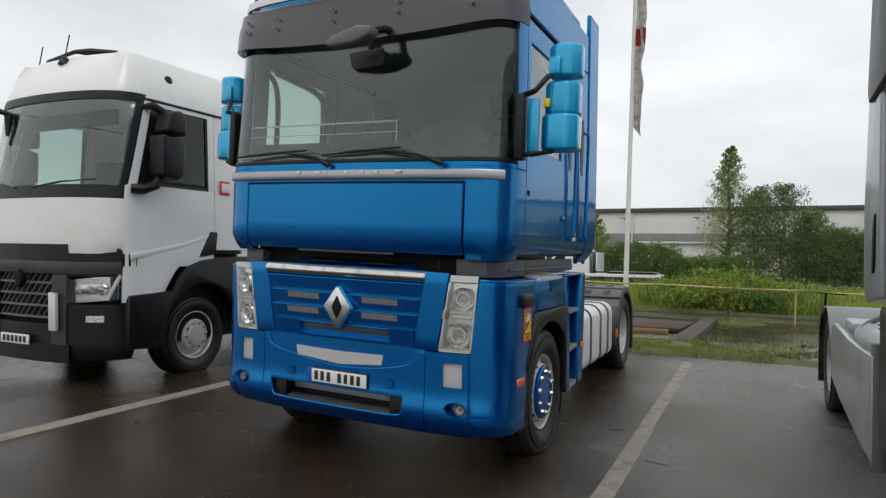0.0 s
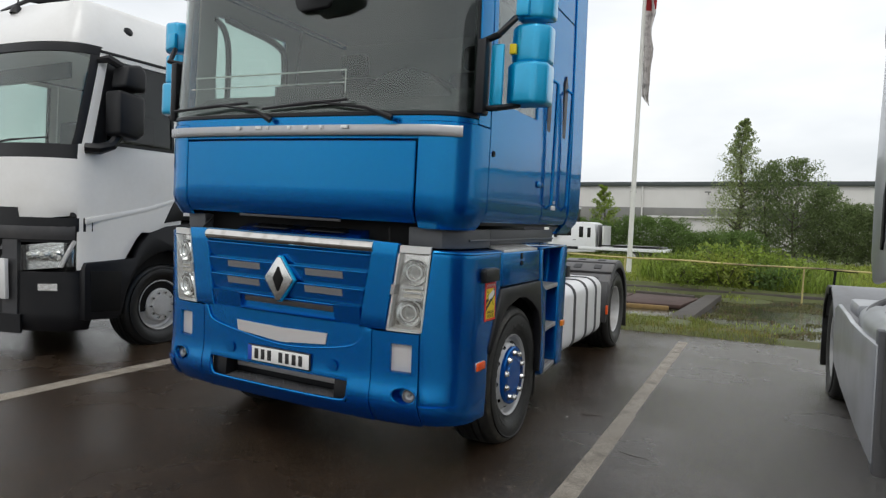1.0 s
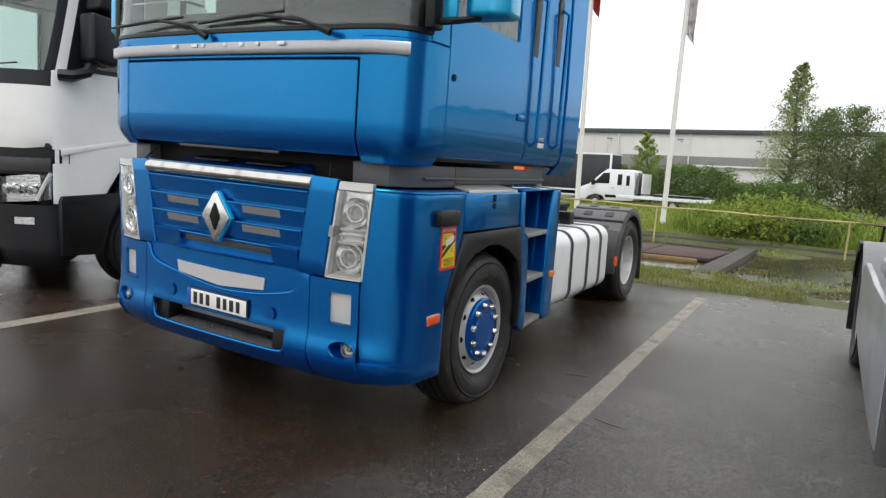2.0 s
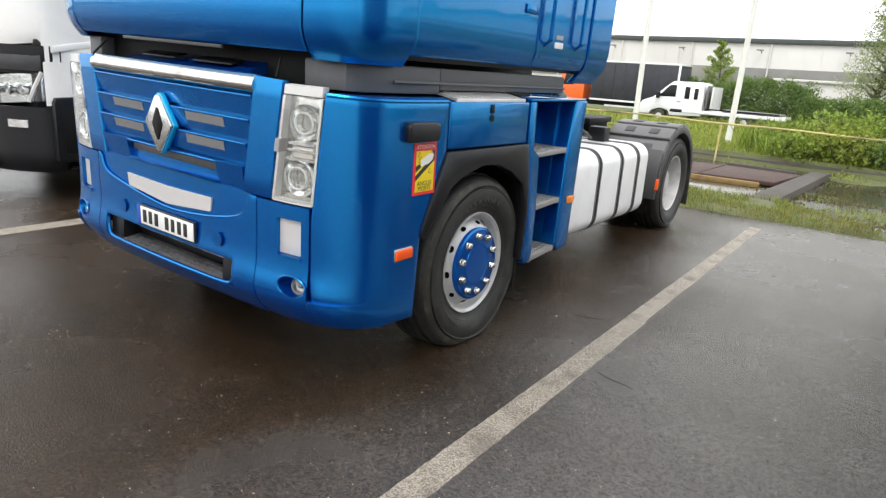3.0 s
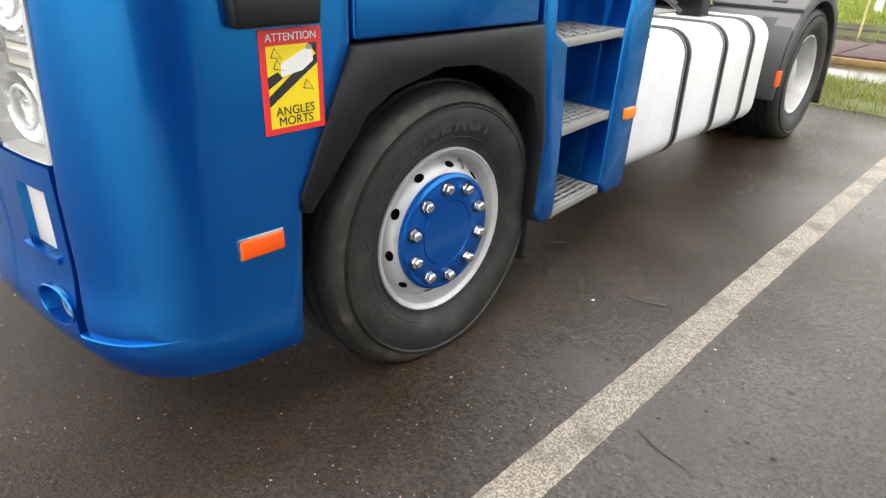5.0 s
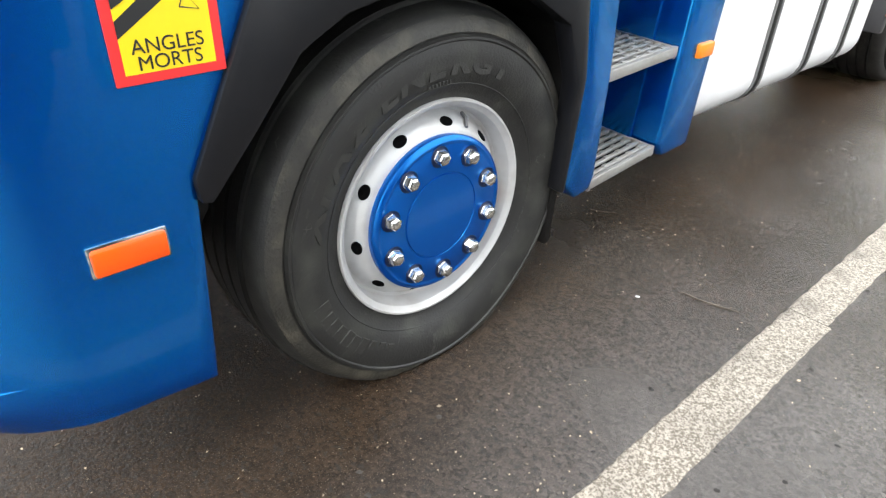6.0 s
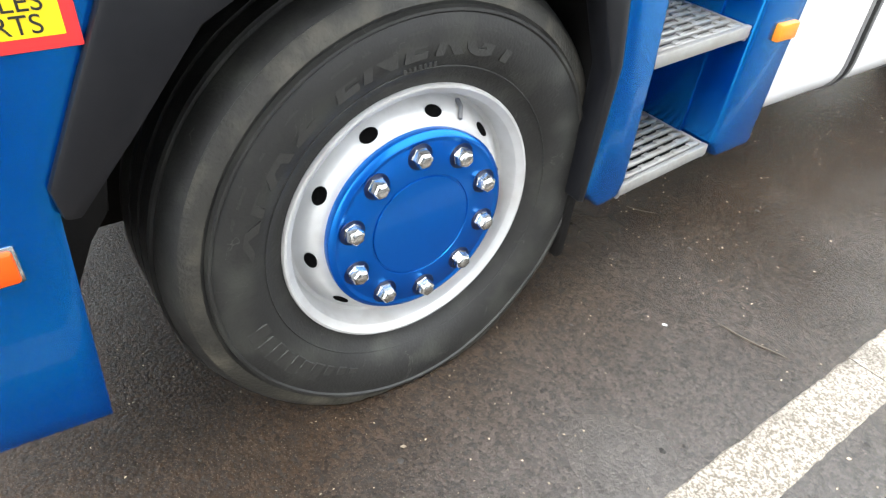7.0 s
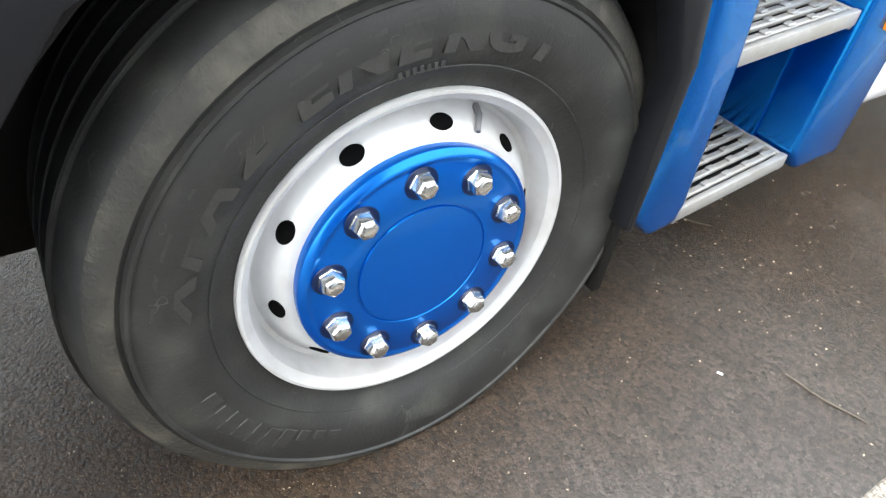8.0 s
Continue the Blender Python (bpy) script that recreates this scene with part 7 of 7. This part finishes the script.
def leaves(centres, spreads, count, size, rng, flat=0.0):
    """Many small folded leaves, scattered in soft clumps."""
    centres, spreads = np.array(centres), np.array(spreads)
    pick = rng.integers(0, len(centres), count)
    away = rng.normal(size=(count, 3))
    away /= np.linalg.norm(away, axis=1)[:, None]
    at = centres[pick] + away * (spreads[pick] * rng.uniform(0.25, 1.0, count) ** 0.6)[:, None] * np.array([1, 1, 0.8])
    along = rng.normal(size=(count, 3))
    along[:, 2] *= 1 - flat
    along /= np.linalg.norm(along, axis=1)[:, None]
    side = np.cross(along, rng.normal(size=(count, 3)))
    side /= np.linalg.norm(side, axis=1)[:, None] + 1e-9
    s = size * rng.uniform(0.6, 1.4, count)[:, None]
    verts = np.stack([at - along * s * 0.5, at + side * s * 0.28 + along * s * 0.05, at + along * s * 0.5, at - side * s * 0.28 + along * s * 0.05], 1).reshape(-1, 3)
    faces = np.arange(count * 4).reshape(-1, 4)
    return verts, faces


def mesh_part(name, verts, faces, mat, parent=None, label=""):
    me = bpy.data.meshes.new(name)
    me.from_pydata([tuple(v) for v in np.asarray(verts).tolist()], [], [tuple(f) for f in np.asarray(faces).tolist()])
    me.materials.append(mat)
    ob = new(name, me)
    if parent:
        ob.parent = parent
    if label:
        ob["label"] = label
    return ob


def tree(name, label, x, y, z, height, width, count, leaf, mat, seed, bare=0.16, pointed=True, limbs=26):
    rng = np.random.default_rng(seed)
    top = thing(name, label, "tree" if pointed else "shrub", pose(x, y, z))
    bend = lambda h: np.array([0.12 * math.sin(h * 1.1 + seed), 0.1 * math.cos(h * 0.9), h])
    hs = np.linspace(0, height * 0.97, 12)
    part("trunk", tube([tuple(bend(h)) for h in hs], [0.022 * height * (1 - 0.93 * h / height) * (1.0 if pointed else 0.6) for h in hs], 8), BARK, top, "slender grey brown trunk")
    centres, spreads, wood = [], [], None
    for k in range(limbs):
        share = bare + (1 - bare) * ((k + 0.5) / limbs) ** 0.9
        h = share * height
        profile = (min(1, 0.45 + (share - bare) / 0.22) * (1 - share) ** 0.8 * 1.2 if pointed else math.sqrt(max(0.05, 1 - (1.6 * share - 0.62) ** 2)))
        reach = 0.5 * width * profile * rng.uniform(0.65, 1.15) + 0.12
        a = k * 2.4 + rng.uniform(-0.4, 0.4)
        start, end = bend(max(0.05, h - 0.35 * reach)), bend(h) + np.array([reach * math.cos(a), reach * math.sin(a), reach * 0.35])
        mid = (start + end) / 2 + np.array([0, 0, -0.04 * reach])
        limb = tube([tuple(start), tuple(mid), tuple(end)], [0.011 * height * (1 - share) + 0.012, 0.02, 0.006], 5)
        wood = limb if wood is None else join(wood, limb)
        for q in (0.45, 0.75, 1.0):
            centres.append(start + (end - start) * q)
            spreads.append(((0.20 + 0.16 * rng.random()) if pointed else (0.34 + 0.2 * rng.random())) * reach + (0.09 if pointed else 0.16))
    part("branch_work", wood, BARK, top)
    centres.append(bend(height * 0.97))
    spreads.append(0.16)
    v, f = leaves(centres, spreads, count, leaf, rng)
    mesh_part("crown", v, f, mat, top, "loose uneven crown of small leaves")
    return top


tree("tree", "tall slender young tree with airy green crown", 0.85, 48, -0.5, 10.0, 4.3, 20000, 0.11, TREE_LEAF, 3, 0.08, True, 80)
tree("tree", "small bushy tree with light green leaves", -8.3, 45.5, -0.5, 5.1, 2.6, 6000, 0.12, WEED_LEAF, 5, 0.1)
for k, (x, y, h, w) in enumerate(((2.6, 47.5, 6.7, 3.2), (4.3, 46.5, 6.8, 3.3), (5.9, 47, 4.9, 2.4), (7.5, 46, 3.7, 2.6), (9.3, 46.5, 3.6, 3.0), (11.4, 46, 3.6, 3.2), (13.6, 46.5, 3.9, 3.4))):
    tree("shrub", "dense dark green shrub on the edge of the grass", x, y, -0.5, h, w, 13000, 0.12, SHRUB_LEAF, 20 + k, 0.02, False, 30)
for k, (x, h) in enumerate(((-10.4, 2.3), (-8.9, 2.35), (-7.3, 2.1), (-5.9, 2.6), (-4.4, 2.6), (-3.0, 2.4), (-1.6, 1.6), (-0.2, 1.55), (1.2, 1.75), (-12.2, 2.2))):
    tree("hedge_bush", "dense green bush of an overgrown hedge", x, 43.5 + 0.7 * math.sin(3 * k), -0.5, h, 2.5, 6000, 0.12, HEDGE_LEAF, 40 + k, 0.02, False, 18)
for k, (x, y, h, w) in enumerate(((1.5, 16.5, 0.95, 1.3), (2.5, 16.6, 0.85, 1.5), (0.5, 16.9, 0.6, 1.0), (3.5, 17.1, 0.62, 1.0), (1.9, 15.5, 0.65, 1.2), (2.9, 15.6, 0.45, 0.9), (1.0, 15.4, 0.40, 0.9))):
    tree("weed_bush", "bright green leafy weeds beside the railing", x, y, 0.0, h, w, 1700, 0.10, (WEED_LEAF, GRASS, HEDGE_LEAF)[k % 3 if k > 2 else 0], 70 + k, 0.02, False, 24)


def blades(xs, ys, zs, heights, rng, width=0.012, bend=1.1):
    n = len(xs)
    a = rng.uniform(0, 2 * math.pi, n)
    base = np.stack([xs, ys, zs], 1)
    side = np.stack([np.cos(a), np.sin(a), 0 * a], 1) * (width * rng.uniform(0.6, 1.5, n))[:, None]
    lean = np.stack([-np.sin(a), np.cos(a), 0 * a], 1) * (heights * bend * rng.uniform(-1, 1, n))[:, None]
    up = np.stack([0 * a, 0 * a, heights], 1)
    v = np.stack([base - side, base + side, base + side * 0.7 + up * 0.6 + lean * 0.4, base - side * 0.7 + up * 0.6 + lean * 0.4, base + up + lean], 1).reshape(-1, 3)
    i = np.arange(n)[:, None] * 5
    quads = [tuple(q) for q in (i + np.array([0, 1, 2, 3])).tolist()]
    tips = [tuple(q) for q in (i + np.array([3, 2, 4])).tolist()]
    return v, quads, tips


def grass(name, label, count, x0, x1, y0, y1, h0, h1, mat, seed, width, keep=lambda x, y: True, floor=-9.0, bend=1.1):
    rng = np.random.default_rng(seed)
    xs, ys = rng.uniform(x0, x1, count), rng.uniform(0, 1, count)
    ys = y0 + (y1 - y0) * ys
    ok = np.array([keep(x, y) for x, y in zip(xs, ys)])
    xs, ys = xs[ok], ys[ok]
    zs = np.array([max(floor, ground_height(x, y) - 0.01) for x, y in zip(xs, ys)])
    hs = rng.uniform(h0, h1, len(xs)) * np.array([0.6 + 0.8 * abs(noise.noise((x * 0.9, y * 0.9, seed))) for x, y in zip(xs, ys)])
    v, quads, tips = blades(xs, ys, zs, hs, rng, width, bend)
    me = bpy.data.meshes.new(name)
    me.from_pydata(v.tolist(), [], quads + tips)
    me.materials.append(mat)
    return tagged(new(name, me), label, "grass", kind="stuff")


patch = lambda x, y: noise.noise((x * 1.6, y * 2.2, 3)) > -0.28 + 0.75 * max(0, x - 1.9) / 3 + 0.2 * max(0, y - 7.6)
grass("verge_grass", "ragged green grass along the edge of the tarmac", 42000, -7, 9, 6.84, 8.5, 0.02, 0.135, VERGE, 1, 0.0036, lambda x, y: patch(x, y) and ground_height(x, y) > -0.12)
grass("verge_weeds", "dry yellow weeds along the edge of the tarmac", 12000, -7, 9, 6.83, 8.0, 0.015, 0.11, DRY, 2, 0.0034, lambda x, y: noise.noise((x * 0.9, y * 1.2, 9)) > -0.2 and ground_height(x, y) > -0.12)
grass("pit_weeds", "patches of green weeds in the wet pit", 11000, -6, 9, 8.3, 15.0, 0.03, 0.12, GRASS, 3, 0.01, lambda x, y: ground_height(x, y) > -0.16 and noise.noise((x * 0.9, y * 1.1, 6)) > -0.15)
matted = lambda x, y: noise.noise((x * 0.55, y * 0.8, 12)) + 0.5 * noise.noise((x * 2.1, y * 2.6, 5)) > 0.06 and x > 1.7
grass("floating_weeds", "matted olive weeds floating on the standing water", 26000, 1.7, 9, 7.3, 14.9, 0.012, 0.045, FLOAT, 13, 0.013, matted, -0.155, 2.6)
grass("dead_reeds", "brown dead reeds lying in the wet pit", 6500, -4, 8, 8.2, 14.9, 0.03, 0.10, REED, 14, 0.008, lambda x, y: noise.noise((x * 1.1, y * 1.3, 21)) > 0.08, -0.155, 2.2)
grass("weed_shoots", "thin upright green shoots among the weeds", 3200, -0.6, 4.8, 15.3, 18.2, 0.25, 1.15, WEED_LEAF, 8, 0.016, lambda x, y: noise.noise((x * 1.2, y * 1.2, 2)) > -0.1)
grass("lawn", "tall bright green meadow grass", 60000, -12, 14, 15.15, 24, 0.07, 0.17, GRASS, 4, 0.012)
grass("far_lawn", "bright green meadow grass in the distance", 26000, -22, 20, 24, 42, 0.12, 0.32, GRASS, 5, 0.03)


# ---- litter on the tarmac ----
def litter():
    """Small pale flakes, seed husks and grit washed together on the tarmac, thicker beside the truck."""
    rng = np.random.default_rng(11)
    verts, faces = [], []
    while len(faces) < 4200:
        x, y = rng.uniform(-1.4, 2.9), rng.uniform(-2.6, 4.2)
        if rng.random() > 0.12 + 0.9 * max(0.0, noise.noise((x * 1.5, y * 1.5, 8)) + 0.1) or 1.77 < x < 1.91:
            continue
        s, a = rng.uniform(0.0018, 0.0045) * (1.8 if rng.random() < 0.05 else 1), rng.uniform(0, 6.28)
        c, d = math.cos(a) * s, math.sin(a) * s
        k, h = len(verts), rng.uniform(0.0015, 0.004)
        verts += [(x - c, y - d, 0.001), (x + d * 0.6, y - c * 0.6, h), (x + c, y + d, h * 0.6), (x - d * 0.6, y + c * 0.6, 0.0015)]
        faces.append((k, k + 1, k + 2, k + 3))
    return verts, faces


FLAKE = material("pale_flakes", (0.29, 0.235, 0.165), 0.8, 0.0, 0.2, 40, random_value=0.7, island=True)
v, fs = litter()
tagged(mesh_part("litter", v, fs, FLAKE), "tiny pale flakes and grit scattered on wet tarmac", "litter", kind="stuff")
def crumbs():
    """Dark damp crumbs of soil and moss on the greyer tarmac beside the line."""
    rng = np.random.default_rng(23)
    verts, faces = [], []
    while len(faces) < 6 * 420:
        x, y = rng.uniform(0.6, 4.2), rng.uniform(-1.5, 6.6)
        if rng.random() > 0.15 + 1.2 * max(0.0, noise.noise((x * 0.9, y * 0.9, 31))):
            continue
        r, k = rng.uniform(0.003, 0.009) * (1.7 if rng.random() < 0.06 else 1), len(verts)
        turn = rng.uniform(0, 6.28)
        for q in range(6):
            a = turn + q * math.pi / 3
            d = r * rng.uniform(0.6, 1.3)
            verts.append((x + d * math.cos(a) * 1.3, y + d * math.sin(a), 0.0004))
        verts.append((x, y, 0.45 * r))
        faces += [(k + q, k + (q + 1) % 6, k + 6) for q in range(6)]
    return verts, faces


CRUMB = material("damp_crumbs", (0.016, 0.014, 0.011), 0.7, 0.0, 0.3, 60, random_value=0.5, island=True)
v, fs = crumbs()
tagged(mesh_part("crumbs", v, fs, CRUMB), "dark damp crumbs of soil scattered on the tarmac", "dirt", kind="stuff")
TWIG = material("wet_twig", (0.055, 0.045, 0.035), 0.6, 0.0, 0.3, 60, 0.3, 200)
PALE_TWIG = material("pale_twig", (0.10, 0.08, 0.06), 0.7, 0.0, 0.3, 60, 0.3, 200)


def twig(x0, y0, x1, y1, r, mat, label):
    pts = [(x0 + (x1 - x0) * s + 0.003 * math.sin(9 * s + x0), y0 + (y1 - y0) * s + 0.005 * math.cos(7 * s), r * 0.8 + 0.0005) for s in np.linspace(0, 1, 7)]
    tagged(part("twig", tube(pts, [r * 0.5, r, r * 0.8, r * 1.1, r * 0.9, r * 0.7, r * 0.4], 6), mat), label, "twig", "twigs on the tarmac")


scrap = wobble(box(-0.006, 0.006, -0.003, 0.003, 0.0, 0.003, 0.001, 1), 0.002, 90.0)
bmesh.ops.transform(scrap, matrix=pose(1.425, 1.895, 0.0012, 0, 0, 35), verts=scrap.verts)
tagged(part("paper_scrap", scrap, PAPER), "tiny crumpled white scrap lying on wet tarmac", "litter")
twig(1.50, 2.03, 1.69, 2.08, 0.0026, PALE_TWIG, "pale bent twig lying on wet tarmac")
twig(1.97, 1.28, 2.19, 1.22, 0.0018, TWIG, "dark wet twig lying on tarmac")
twig(0.94, 2.26, 1.03, 2.32, 0.0018, PALE_TWIG, "pale bent twig lying on wet tarmac")
